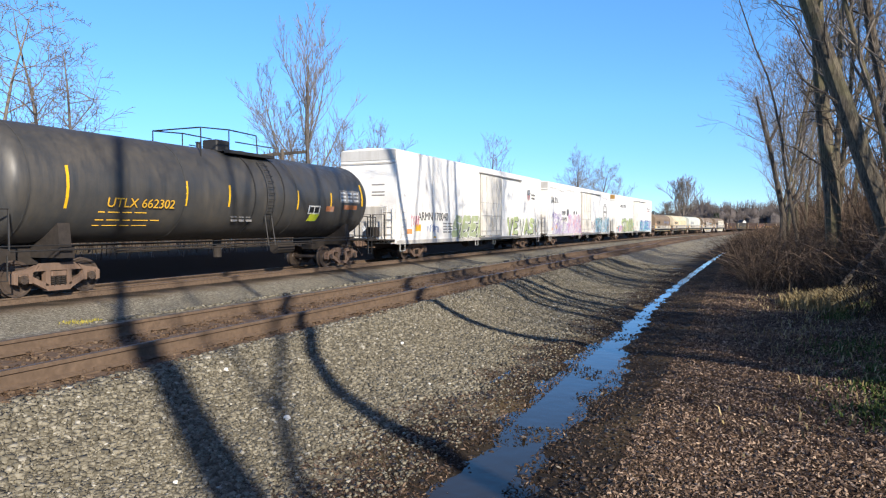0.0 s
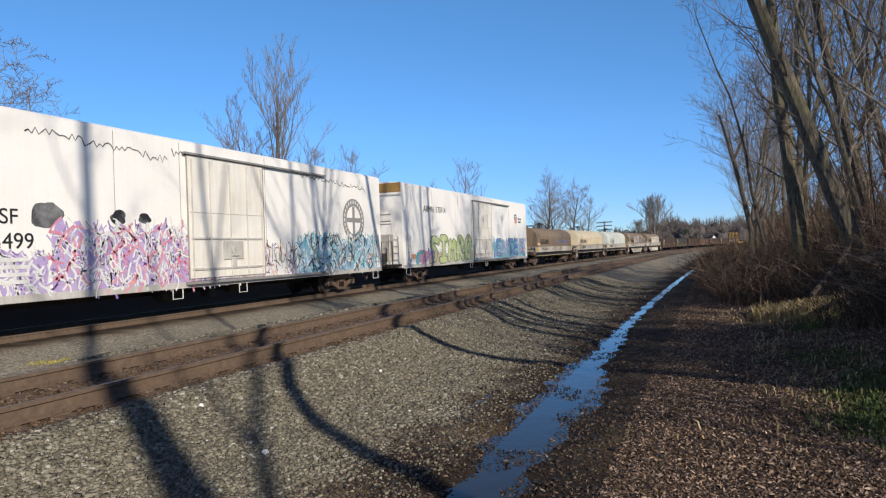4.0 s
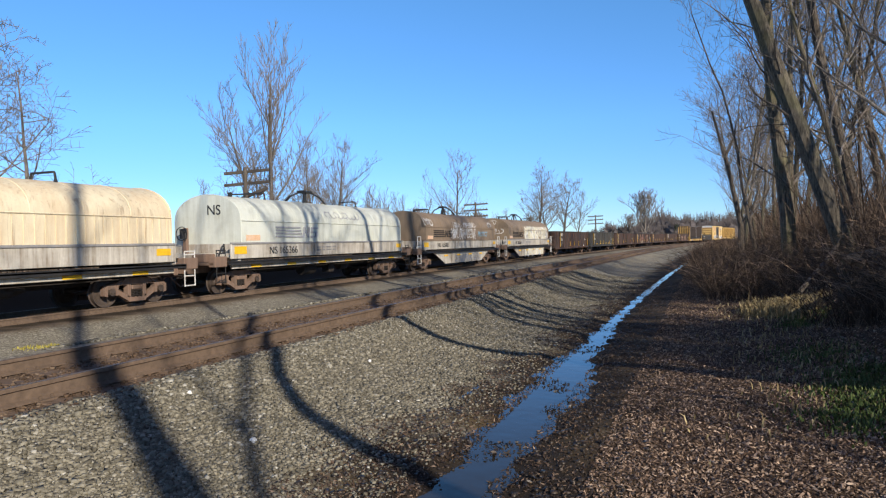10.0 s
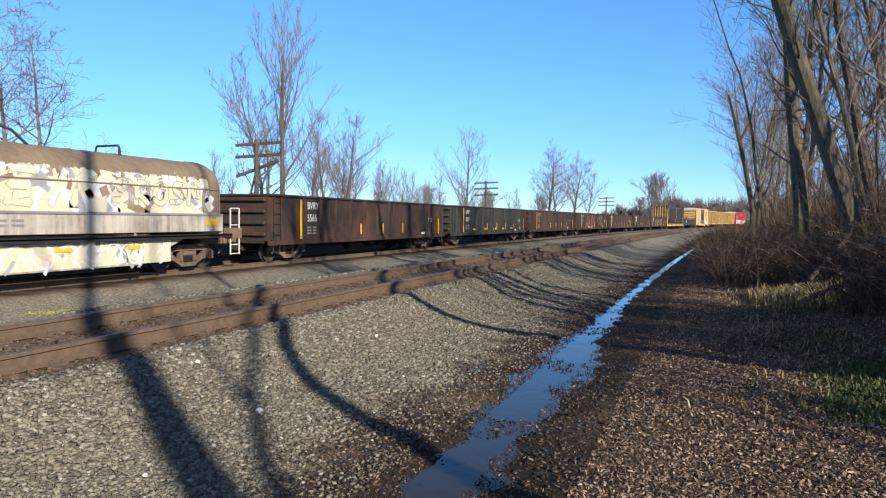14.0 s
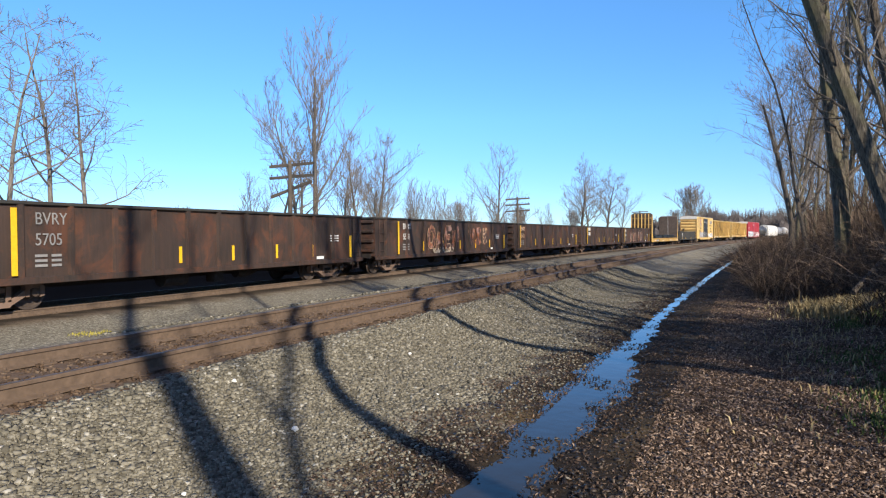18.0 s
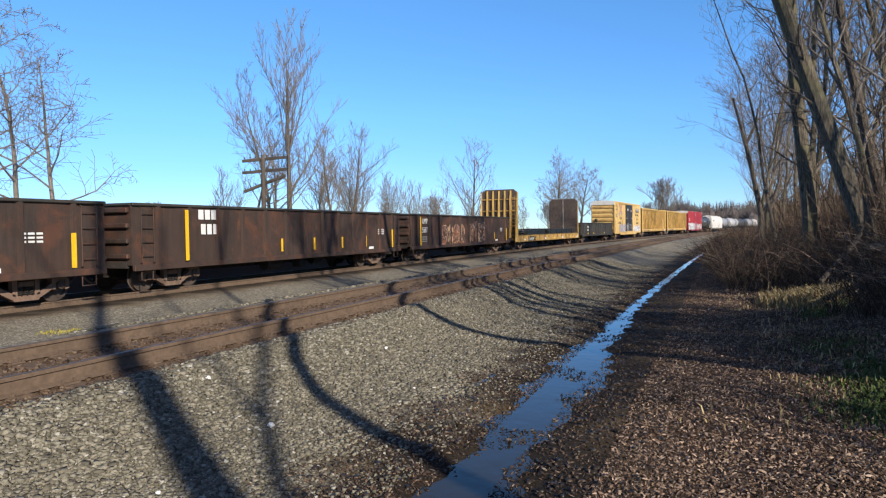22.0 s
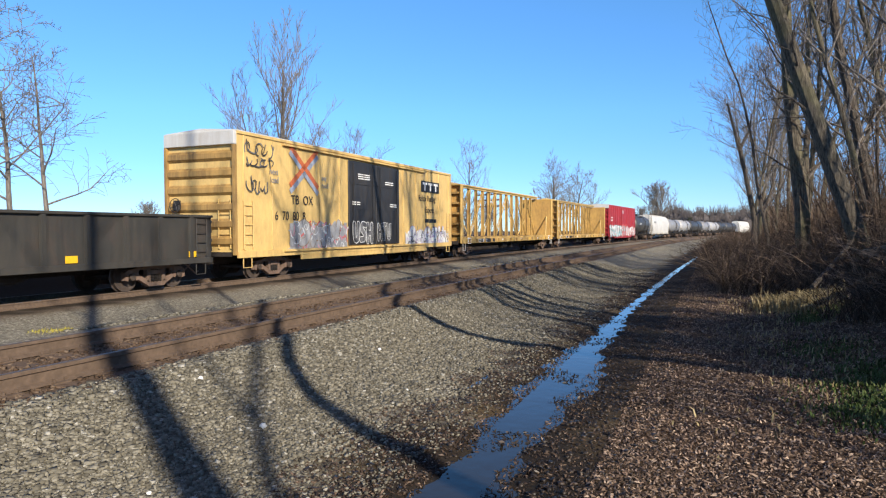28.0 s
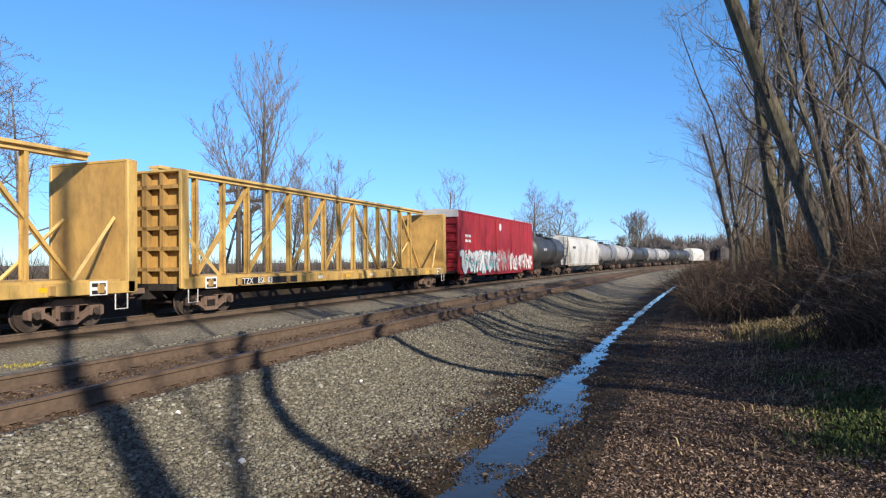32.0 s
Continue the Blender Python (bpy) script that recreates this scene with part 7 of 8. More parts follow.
        lettering("TB  OX", 0.50, INK, car, -half + 3.0, 2.72, x, squeeze=0.9)
        lettering("6  70  80  8", 0.46, INK, car, -half + 2.0, 2.12, x, squeeze=0.9)
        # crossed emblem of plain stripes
        cy, cz = -half + 3.9, 4.05
        for mat, off in ((EMBLEM_BLUE, -0.12), (EMBLEM_RED, 0.12)):
            m = M()
            for sg in (-1, 1):
                ribbon(m, to, [(cy - 0.95 * 1 + off * 0.0, cz + sg * 0.75 + off), (cy, cz + off * 1.0), (cy + 0.95, cz - sg * 0.75 + off)], 0.20, 0.003 if off < 0 else 0.007)
            part("road_emblem", m, mat, car, "crossed faded blue and red stripes")
        lettering("next", 0.32, INK_GREY, car, -half + 1.7, 3.75, x, squeeze=0.9)
        lettering("load", 0.32, INK_GREY, car, -half + 1.75, 3.45, x, squeeze=0.9)
        lettering("any", 0.30, INK_GREY, car, -half + 5.1, 3.75, x, squeeze=0.9)
        lettering("road", 0.30, INK_GREY, car, -half + 5.1, 3.45, x, squeeze=0.9)
        tag(car, to, -half + 0.3, -half + 1.9, 4.3, 4.8, "black", 72, 5, 0.045)
        tag(car, to, -half + 0.4, -half + 1.8, 3.9, 4.3, "black", 73, 5, 0.045)
        tag(car, to, -half + 0.5, -half + 1.6, 3.0, 3.6, "black", 74, 5, 0.045)
        tangle(car, to, -half + 2.9, -half + 7.1, 0.92, 2.15, "grey", ("red", "grey", "pink", "grey", "white", "grey"), 130, 75, (0.03, 0.09), "faded grey and red graffiti")
        piece(car, to, -half + 3.2, -half + 6.6, 1.05, 2.15, "OAN", ("grey",), "brown", "", (), 0.1, 0.26, 1, ("white",), 78, "faded grey and red graffiti letters")
        tangle(car, to, half - 6.4, half - 0.5, 0.92, 1.75, "white", ("peach", "white", "violet", "grey", "black"), 170, 76, (0.03, 0.08), "pale scribbled graffiti")
        piece(car, to, half - 6.0, half - 1.2, 1.1, 1.95, "RAOSU", ("white",), "violet", "", (), 0.1, 0.26, 2, ("black",), 77, "pale rounded graffiti letters")
        part("road_emblem", M().box(x, x + 0.004, half - 4.4, half - 1.9, 3.82, 4.42), INK, car, "black panel with white block shapes")
        m = M()
        for k in range(3):
            y = half - 4.2 + k * 0.75
            m.box(x + 0.005, x + 0.009, y, y + 0.6, 4.22, 4.34)
            m.box(x + 0.005, x + 0.009, y + 0.2, y + 0.38, 3.90, 4.24)
        part("road_emblem", m, INK_WHITE, car)
        for k, (wd, yy) in enumerate((("Railcar Pooling", half - 4.9), ("Experts", half - 4.0))):
            lettering(wd, 0.45, INK, car, yy + 0.15, 3.32 - k * 0.62, x, squeeze=0.84)
        bars(car, INK, half - 3.9, 2.15, (0.5, 0.5, 0.4), 0.2, 0.08, x)
    underframe(car, half + 0.05, hw - 0.2, z0 - 0.05, z0 + 0.1)
    hand_brake(car, -0.9, -half - 0.15, 2.6)
    running_gear(car, half - 0.1 + 0.1, half - 2.6)
    CARS.append((car, (c0 + c1) / 2))


def centerbeam(c0, c1, number, first=-1):
    car = thing("centerbeam_flatcar", "empty yellow centerbeam lumber flatcar", "railway car", "cars of the freight train")
    half, hw, zt = (c1 - c0) / 2, 1.46, 4.55
    s_ = M()
    for s in (-1, 1):
        s_.cut().box(s * hw - 0.06, s * hw + 0.05, -half + 0.1, half - 0.1, 0.88, 1.22, 0.015)
    part("side_sill", s_, YELLOW, car)
    dk = M()
    for s in (-1, 1):
        dk.cut().prism([(s * 0.2, 1.24), (s * hw, 1.28), (s * hw, 1.22), (s * 0.2, 1.17)], 1, -half + 0.6, half - 0.6)
    part("deck", dk, YELLOW, car)
    po = M()
    for k in range(15):
        y = -half + 1.3 + (2 * half - 2.6) * k / 14
        po.cut().prism([(hw + 0.05, y - 0.10), (hw + 0.13, y - 0.07), (hw + 0.13, y + 0.07), (hw + 0.05, y + 0.10)], 2, 0.92, 1.15)
    part("strap_anchor", po, YELLOW_GRIMY, car)
    ch = M()
    zt += 0.32
    ch.box(-0.24, 0.24, -half + 0.45, half - 0.45, zt - 0.10, zt, 0.01)
    ch.box(-0.13, 0.13, -half + 0.45, half - 0.45, zt - 0.22, zt - 0.102)
    part("top_chord", ch, YELLOW_PALE, car)
    n = 15
    ys = [-half + 0.9 + (2 * half - 1.8) * k / n for k in range(n + 1)]
    for y in ys[1:-1]:
        m = M()
        m.prism([(-0.11, y - 0.06), (-0.085, y - 0.06), (-0.085, y - 0.012), (0.085, y - 0.012), (0.085, y - 0.06), (0.11, y - 0.06),
                 (0.11, y + 0.06), (0.085, y + 0.06), (0.085, y + 0.012), (-0.085, y + 0.012), (-0.085, y + 0.06), (-0.11, y + 0.06)], 2, 1.2, zt - 0.2)
        part("post", m, YELLOW_RUSTY, car)
        part("post_foot", M().box(-0.17, 0.17, y - 0.13, y + 0.13, 1.20, 1.30, 0.01), YELLOW_GRIMY, car)
    for k in range(1, n):
        if k % 2 == 1:
            up = k < n / 2
            a, b = (ys[k], ys[min(k + 2, n)]) if up else (ys[min(k + 2, n)], ys[k])
            if b > ys[-1] or a > ys[-1]:
                continue
            m = M()
            d = Vector((0, b - a, zt - 0.3 - 1.25)).normalized()
            o = Vector((0, -d.z, d.y)) * 0.05
            p0, p1 = Vector((0, a, 1.25)), Vector((0, b, zt - 0.3))
            for xx in (-0.07, 0.045):
                m.add([(xx + dx, *(q + w * o)[1:]) for dx in (0, 0.04) for q in (p0, p1) for w in (-1, 1)], [(0, 1, 3, 2), (4, 6, 7, 5), (0, 2, 6, 4), (1, 5, 7, 3), (0, 4, 5, 1), (2, 3, 7, 6)])
            part("diagonal_brace", m, YELLOW, car)
    for s in (-1, 1):
        y = s * (half - 0.25)
        zt = 4.55
        b = part("bulkhead", M().box(-hw + 0.02, hw - 0.02, y - s * 0.05 - 0.03, y - s * 0.05 + 0.03, 0.95, zt + 0.05, 0.01), YELLOW_PANEL, car, "full-width stained yellow steel bulkhead")
        part("placard", M().box(hw + 0.052, hw + 0.058, y - s * 1.1 - 0.28, y - s * 1.1 + 0.28, 0.86, 1.24), REFLECT_WHITE, car)
        bars(car, INK, y - s * 1.1 - 0.22, 1.08, (0.2, 0.2), 0.10, 0.04, hw + 0.06, 2)
        rb = M()
        lo, hi = sorted((y, y + s * 0.22))
        for z in (1.5, 2.15, 2.8, 3.45, 4.1):
            rb.cut().box(-hw + 0.12, hw - 0.12, lo, hi, z - 0.06, z + 0.06)
        rb.cut().box(-0.1, 0.1, lo, hi + 0.004, 1.0, zt)
        rb.cut().box(-0.75, -0.62, lo, hi + 0.004, 1.0, zt)
        rb.cut().box(0.62, 0.75, lo, hi + 0.004, 1.0, zt)
        part("rib", rb, YELLOW_GRIMY, b, "dark grimy yellow rib")
        cp = M()
        lo, hi = sorted((y - s * 0.10, y + s * 0.25))
        for x in (-hw, hw):
            cp.cut().box(x - 0.07, x + 0.05, lo, hi, 0.9, zt + 0.06, 0.02)
        part("top_rail", M().box(-hw, hw, lo, hi, zt, zt + 0.09, 0.02), YELLOW, b)
        part("corner_post", cp, YELLOW, b)
        br = M()
        yy = y - s * 0.06
        br.tube([(hw - 0.12, yy - s * 1.7, 1.25), (hw - 0.5, yy, 3.0)], 0.06, 4)
        br.cut().tube([(-hw + 0.12, yy - s * 1.7, 1.25), (-hw + 0.5, yy, 3.0)], 0.06, 4)
        part("brace", br, YELLOW_PALE, b)
        st = M()
        stirrup(st, hw, s * (half - 0.55) - 0.2, 0.42, 0.45, 0.9, 0.022)
        part("step", st, HANDRAIL_WHITE, b)
    part("number_panel", M().box(hw + 0.052, hw + 0.056, -half + 2.6, -half + 6.4, 0.92, 1.16), INK, car, "black backing behind white car number")
    lettering("TTZX   " + number, 0.30, INK_WHITE, car, -half + 2.8, 0.94, hw + 0.058)
    for k in range(6):
        y = -half + 8.0 + k * 2.4
        part("reflector_strip", M().box(hw + 0.052, hw + 0.056, y, y + 0.35, 1.0, 1.12), REFLECT if k % 2 else INK_WHITE, car)
    underframe(car, half + 0.05, hw - 0.2, 0.84, 1.05)
    running_gear(car, half, half - 1.9)
    CARS.append((car, (c0 + c1) / 2))


def covered_hopper(c0, c1, label, zt=4.45):
    car = thing("hopper_car", label, "railway car", "cars of the freight train")
    half, hw = (c1 - c0) / 2, 1.56
    sec = [(1.42, 1.1), (1.55, 1.9), (1.58, 2.7), (1.52, 3.4), (1.30, 4.0), (0.85, zt - 0.06), (0, zt), (-0.85, zt - 0.06), (-1.30, 4.0), (-1.52, 3.4), (-1.58, 2.7), (-1.55, 1.9), (-1.42, 1.1)]
    b = M()
    b.sheet([[(x, y, z) for x, z in sec] for y in (-half + 0.5, half - 0.5)])
    for s in (-1, 1):
        b.add([(x, s * (half - 0.5), z) for x, z in sec], [tuple(range(len(sec)))])
    part("body", b, HOPPER_WHITE, car, smooth=True)
    h = M()
    for y in (-half * 0.55, 0.0, half * 0.55):
        h.cut().prism([(-0.5, y - 1.5), (0.5, y - 1.5), (0.1, y + 0.0), (-0.1, y + 0.0)] if False else [(-1.35, 1.1), (1.35, 1.1), (0.35, 0.35), (-0.35, 0.35)], 1, y - 1.5, y + 1.5)
    part("discharge_bay", h, HOPPER_WHITE, car)
    st = M()
    for s in (-1, 1):
        st.cut().box(s * 1.44 - 0.06, s * 1.44 + 0.06, -half, half, 0.95, 1.20, 0.01)
        for x in (-1.4, 1.4):
            st.cut().tube([(x, s * (half - 0.5), 3.9), (x, s * (half - 0.06), 1.2)], 0.05, 5)
            st.tube([(x, s * (half - 0.08), 1.2), (x, s * (half - 0.08), 4.2)], 0.035, 5)
    part("side_sill", st, SILL, car)
    rw = M()
    for x in (-0.75, 0.75):
        rw.cut().box(x - 0.22, x + 0.22, -half + 0.3, half - 0.3, zt + 0.08, zt + 0.11)
    part("hatch_cover", M().box(-0.3, 0.3, -half + 0.8, half - 0.8, zt, zt + 0.10), HOPPER_WHITE, car)
    part("roof_walk", rw, IRON, car)
    la = M()
    for s in (-1, 1):
        end_ladder(la, s * (half - 0.1), 0.9, 1.35, 1.1, zt, 8, 0.018)
        ladder(la, 1.5, s * (half - 0.6) - 0.2, s * (half - 0.6) + 0.2, 1.1, 2.6, 4)
    part("ladder", la, IRON, car)
    bars(car, INK, -half + 2.0, 3.0, (0.4, 0.1, 0.6), 0.28, 0.1, 1.585)
    underframe(car, half, 0.9, 0.85, 1.0, False)
    running_gear(car, half, half - 1.9)
    CARS.append((car, (c0 + c1) / 2))


def build_train():
    tank_car(9.1, 25.4, BLACK_TANK, label="black tank car with yellow lettering and top railings", text="UTLX 662302")
    reefers()
    coil_cars()
    gondolas()
    bulkhead_flat(310.0, 331.2)
    boxcar(350.05, 369.4, YELLOW_PALE, "faded yellow boxcar with black plug doors and graffiti")
    centerbeam(371.0, 394.1, "857403")
    centerbeam(395.8, 419.2, "858103")
    boxcar(421.2, 440.9, RED, "red boxcar with white graffiti along the bottom", True)
    tank_car(442.7, 455.2, BLACK_TANK, 1.48, 2.65, "short black tank car with white marks", None, False, INK_WHITE)
    covered_hopper(456.7, 475.6, "off-white covered hopper car with rounded sides")
    for c0, c1, mat, lab in ((477.2, 491.2, GREY_TANK, "dark grey tank car in grimy paint"), (492.8, 505.6, PALE_TANK, "pale grey tank car in grimy paint"), (507.2, 524.6, BLACK_TANK, "black tank car in grimy paint"),
                             (526.2, 537.6, GREY_TANK, "grey tank car in grimy paint"), (539.2, 552.4, PALE_TANK, "pale grey tank car in grimy paint"), (554.0, 566.0, BLACK_TANK, "black tank car in grimy paint"), (567.6, 586.2, BLACK_TANK, "black tank car with a dull finish")):
        tank_car(c0, c1, mat, 1.45, 2.62, lab, None, False)
    covered_hopper(590.5, 612.0, "white covered hopper car at the far end", 4.7)


# ---- poles, far things ----
def pole(x, y, h, label):
    p = thing("utility_pole", label, "utility pole", "old line poles beside the railway")
    z = on_ground(x, y)
    p.matrix_basis = pose(x, y, z - 0.2, 0, 0, 4)
    part("mast", M().tube([(0, 0, 0), (0.02, 0, h * 0.5), (0, 0.03, h)], [0.16, 0.14, 0.11], 9), POLE_WOOD, p, smooth=True)
    for k, (zz, tilt) in enumerate(((h - 0.25, 0.06), (h - 0.95, 0.06), (h - 1.7, 0.5 if x > -25.5 and y < 50 else 0.05))):
        L = 1.5
        a = part("crossarm", M().box(-L, L, 0.08, 0.22, -0.085, 0.085, 0.01), POLE_WOOD, p, at=(0, 0, zz))
        a.rotation_euler = (0, -tilt * 0.6, 0)
        ins = M()
        for q in range(8):
            xx = -L + 0.15 + q * (2 * L - 0.3) / 7
            ins.cut().tube([(xx, 0.15, 0.08), (xx, 0.15, 0.15), (xx, 0.15, 0.22)], [0.015, 0.035, 0.03], 6)
        part("insulator", ins, IRON, a)


def far_things():
    rng = random.Random(21)
    # bare woods across the far end of the line: tall fans of thin limbs over a dusky mass of undergrowth
    mass, limbs = M(), M()
    for k in range(620):
        x = -52 + 100 * rng.random()
        row = rng.randrange(4)
        y = (300, 350, 410, 480)[row] + rng.uniform(-15, 15)
        top = (9.0, 12.0, 15.0, 18.5)[row] * (0.85 + 0.25 * math.sin(x * 0.11 + row * 1.7)) * rng.uniform(0.75, 1.15)
        if x < -34:
            top *= max(0.25, 1 - (-34 - x) / 22)
        spread = top * rng.uniform(0.28, 0.42)
        for q in range(26):
            a, f = rng.uniform(0, 6.28), rng.random() ** 0.6
            b0 = Vector((x, y, top * rng.uniform(0.05, 0.45)))
            tip = Vector((x + math.cos(a) * spread * f, y + math.sin(a) * spread * f, top * (1 - 0.45 * f * f) * rng.uniform(0.85, 1.0)))
            limbs.tube([b0, b0.lerp(tip, 0.55) + Vector((0, 0, top * 0.06)), tip], [0.13, 0.10, 0.05], 3, False)
        pts = [(x + spread * 0.75 * math.cos(0.7 * i), y + spread * 0.5 * math.sin(0.7 * i)) for i in range(9)]
        hs = [top * rng.uniform(0.30, 0.55) for _ in pts]
        mass.sheet([[(a, b, -3.0) for a, b in pts], [(a, b, h) for (a, b), h in zip(pts, hs)], [(x + (a - x) * 0.3, y + (b - y) * 0.3, h * 1.25) for (a, b), h in zip(pts, hs)]])
    tagged(new("far_woods", mass.data("far_woods", FAR_WOOD)), "hazy brown mass of distant bare woods", "woods", kind="stuff")
    tagged(new("far_branches", limbs.data("far_branches", FAR_WOOD)), "bare crowns of distant trees", "woods", kind="stuff")
    hedge = M()
    for k in range(2600):
        x, y = rng.uniform(-190, -75), rng.uniform(-20, 330)
        h = rng.uniform(0.8, 3.4) * (1.6 if rng.random() < 0.06 else 1)
        hedge.tube([(x, y, 0.2), (x + rng.uniform(-0.8, 0.8), y + rng.uniform(-0.8, 0.8), 0.3 + h)], [0.05, 0.02], 3, False)
        hedge.tube([(x, y, 0.2), (x + rng.uniform(-1.5, 1.5), y + rng.uniform(-1.5, 1.5), 0.3 + h * 0.6)], [0.05, 0.02], 3, False)
    tagged(new("far_hedge", hedge.data("far_hedge", FAR_WOOD)), "hazy low brush across the distant field", "brush", kind="stuff")
    ev = M()
    for k in range(600):
        a, q = rng.uniform(0, 6.28), rng.random()
        z = 2 + 12 * q
        r = 3.2 * (1 - q * 0.6) * rng.uniform(0.5, 1.1)
        p = Vector((math.cos(a) * r, math.sin(a) * r, z))
        ev.add([p, p + Vector((rng.uniform(-0.8, 0.8), rng.uniform(-0.5, 0.5), -0.9)), p + Vector((rng.uniform(-0.8, 0.8), 0.3, 0.7))], [(0, 1, 2)])
    e = thing("tree", "dark evergreen among distant bare trees", "tree")
    e.matrix_basis = pose(-9.5, 300, -2.0) @ Matrix.Diagonal((0.6, 0.6, 0.6, 1))
    part("crown", ev, EVERGREEN, e)
    part("trunk", M().tube([(0, 0, 0), (0, 0, 12)], [0.35, 0.1], 7), BARK_DARK, e)
    hs = thing("house", "small white gabled house far beyond the tracks", "house")
    hs.matrix_basis = pose(0.2, 262, -0.6, 0, 0, 25) @ Matrix.Diagonal((0.6, 0.6, 0.6, 1))
    part("wall", M().prism([(-2.2, 0), (2.2, 0), (2.2, 3.6), (0, 6.4), (-2.2, 3.6)], 1, -3, 3), WHITE_WALL, hs)
    part("roof", M().add([(-2.5, -3.3, 3.4), (0, -3.3, 6.6), (0, 3.3, 6.6), (-2.5, 3.3, 3.4), (2.5, -3.3, 3.4), (2.5, 3.3, 3.4)], [(0, 1, 2, 3), (1, 4, 5, 2)]), ROOF_GREY, hs)


def woods():
    # kinds of bare trees
    tree_kind("tall", BARK, BARK_MID, seed=3, height=19, r0=0.14, first=0.2, levels=3, kids=(18, 7, 5), spread=0.85, lift=0.5, len1=0.26, kink=0.22, wobble=0.07, limb_r=0.32)
    tree_kind("tall_b", BARK_DARK, BARK_MID, seed=8, height=17, r0=0.105, first=0.18, levels=3, kids=(17, 7, 5), spread=0.85, lift=0.5, len1=0.28, kink=0.22, wobble=0.08, limb_r=0.34)
    tree_kind("slim", BARK, BARK_PALE, seed=12, height=14, r0=0.10, first=0.15, levels=3, kids=(20, 8, 5), spread=0.75, lift=0.55, twig=0.008, len1=0.36, kink=0.2)
    tree_kind("bank_a", BARK, BARK_DARK, seed=14, height=18, r0=0.225, taper=0.7, first=0.10, levels=3, kids=(20, 5, 4), spread=0.95, lift=0.35, len1=0.15, limb_r=0.18, kink=0.3, wobble=0.03, lean=(-0.085, 0.0))
    tree_kind("bank_b", BARK, BARK_DARK, seed=17, height=19, r0=0.215, taper=0.7, first=0.12, levels=3, kids=(16, 5, 4), spread=0.95, lift=0.3, len1=0.13, limb_r=0.18, kink=0.3, wobble=0.035, lean=(-0.27, 0.0))
    tree_kind("bank_c", BARK_DARK, BARK_DARK, seed=19, height=18, r0=0.15, taper=0.7, first=0.10, levels=3, kids=(18, 5, 4), spread=0.95, lift=0.35, len1=0.17, limb_r=0.24, kink=0.3, wobble=0.06, lean=(-0.20, 0.0))
    tree_kind("broad", BARK_DARK, BARK_PALE, seed=23, height=12.5, r0=0.30, first=0.16, levels=3, kids=(18, 10, 7), spread=0.9, lift=0.55, len1=0.66, twig=0.016, kink=0.2)
    tree_kind("fan", BARK_DARK, BARK_PALE, seed=29, height=12.5, r0=0.22, first=0.12, levels=3, kids=(16, 9, 6), spread=0.78, lift=0.6, len1=0.66, twig=0.014)
    tree_kind("wispy", BARK_PALE, BARK_PALE, seed=34, height=9.8, r0=0.13, first=0.2, levels=3, kids=(13, 8, 5), spread=0.95, lift=0.2, len1=0.50, twig=0.012, kink=0.2, wobble=0.05)
    tree_kind("upswept", BARK_DARK, BARK_PALE, seed=52, height=13.4, r0=0.22, first=0.24, levels=3, kids=(16, 9, 6), spread=0.62, lift=0.72, len1=0.60, twig=0.014, kink=0.12)
    tree_kind("splay", BARK_DARK, BARK_PALE, seed=55, height=10.5, r0=0.15, first=0.15, levels=3, kids=(14, 9, 6), spread=0.7, lift=0.6, len1=0.6, twig=0.013, lean=(-0.35, 0), kink=0.15)
    tree_kind("pole_a", BARK, BARK_DARK, seed=62, height=26, r0=0.145, taper=0.6, first=0.52, levels=2, kids=(9, 5), spread=0.65, lift=0.8, wobble=0.05)
    tree_kind("pole_b", BARK, BARK_DARK, seed=63, height=26, r0=0.105, taper=0.55, first=0.30, levels=2, kids=(12, 6), spread=0.6, lift=0.9, wobble=0.05)
    tree_kind("sapling", BARK_DARK, BARK_PALE, seed=37, height=7, r0=0.06, first=0.12, levels=2, kids=(18, 9), spread=0.6, lift=0.7, len1=0.5, stems=3, twig=0.012)
    tree_kind("far", BARK_PALE, BARK_PALE, seed=43, height=9.5, r0=0.30, first=0.08, levels=3, kids=(26, 11, 6), spread=0.75, lift=0.75, len1=0.85, twig=0.03)
    # far side of the line
    far = "bare trees beyond the train"
    plant("upswept", -28.3, 40.1, 20, 1.0, "tall bare tree with upswept branches", far)
    plant("splay", -30.3, 40.6, 0, 1.05, "bare tree leaning away from its neighbour", far)
    plant("splay", -28.9, 39.0, 330, 0.8, "bare tree leaning away from its neighbour", far)
    plant("wispy", -28.5, 22.1, 10, 1.0, "thin bare tree with drooping twigs", far)
    plant("wispy", -29.0, 20.6, 130, 1.06, "thin bare tree with drooping twigs", far)
    plant("wispy", -29.0, 18.3, 250, 1.04, "thin bare tree with drooping twigs", far)
    plant("wispy", -27.4, 34.3, 200, 0.8, "thin bare tree leaning over the poles", far, tip=(0, -10))
    plant("fan", -27.4, 44.5, 60, 0.62, "bare tree with a fan of thin branches", far)
    plant("fan", -28.6, 49.0, 200, 0.66, "bare tree with a fan of thin branches", far)
    for x, y, t, s in ((-30, 46, 0, 1.1), (-29, 51, 80, 1.1), (-31, 54, 160, 1.0), (-30, 59, 240, 0.9), (-33, 64, 30, 0.85), (-33, 70, 70, 0.9), (-34, 75, 100, 0.9), (-33, 82, 140, 0.9), (-32, 88, 200, 0.9), (-30, 35, 300, 0.7), (-33, 94, 300, 0.8), (-35, 106, 20, 0.8), (-33, 118, 90, 0.9)):
        plant("sapling", x, y, t, s, "slender bare sapling beyond the tracks", far)
    plant("fan", -36.4, 100, 140, 1.02, "bare tree with a fan of upswept branches", far)
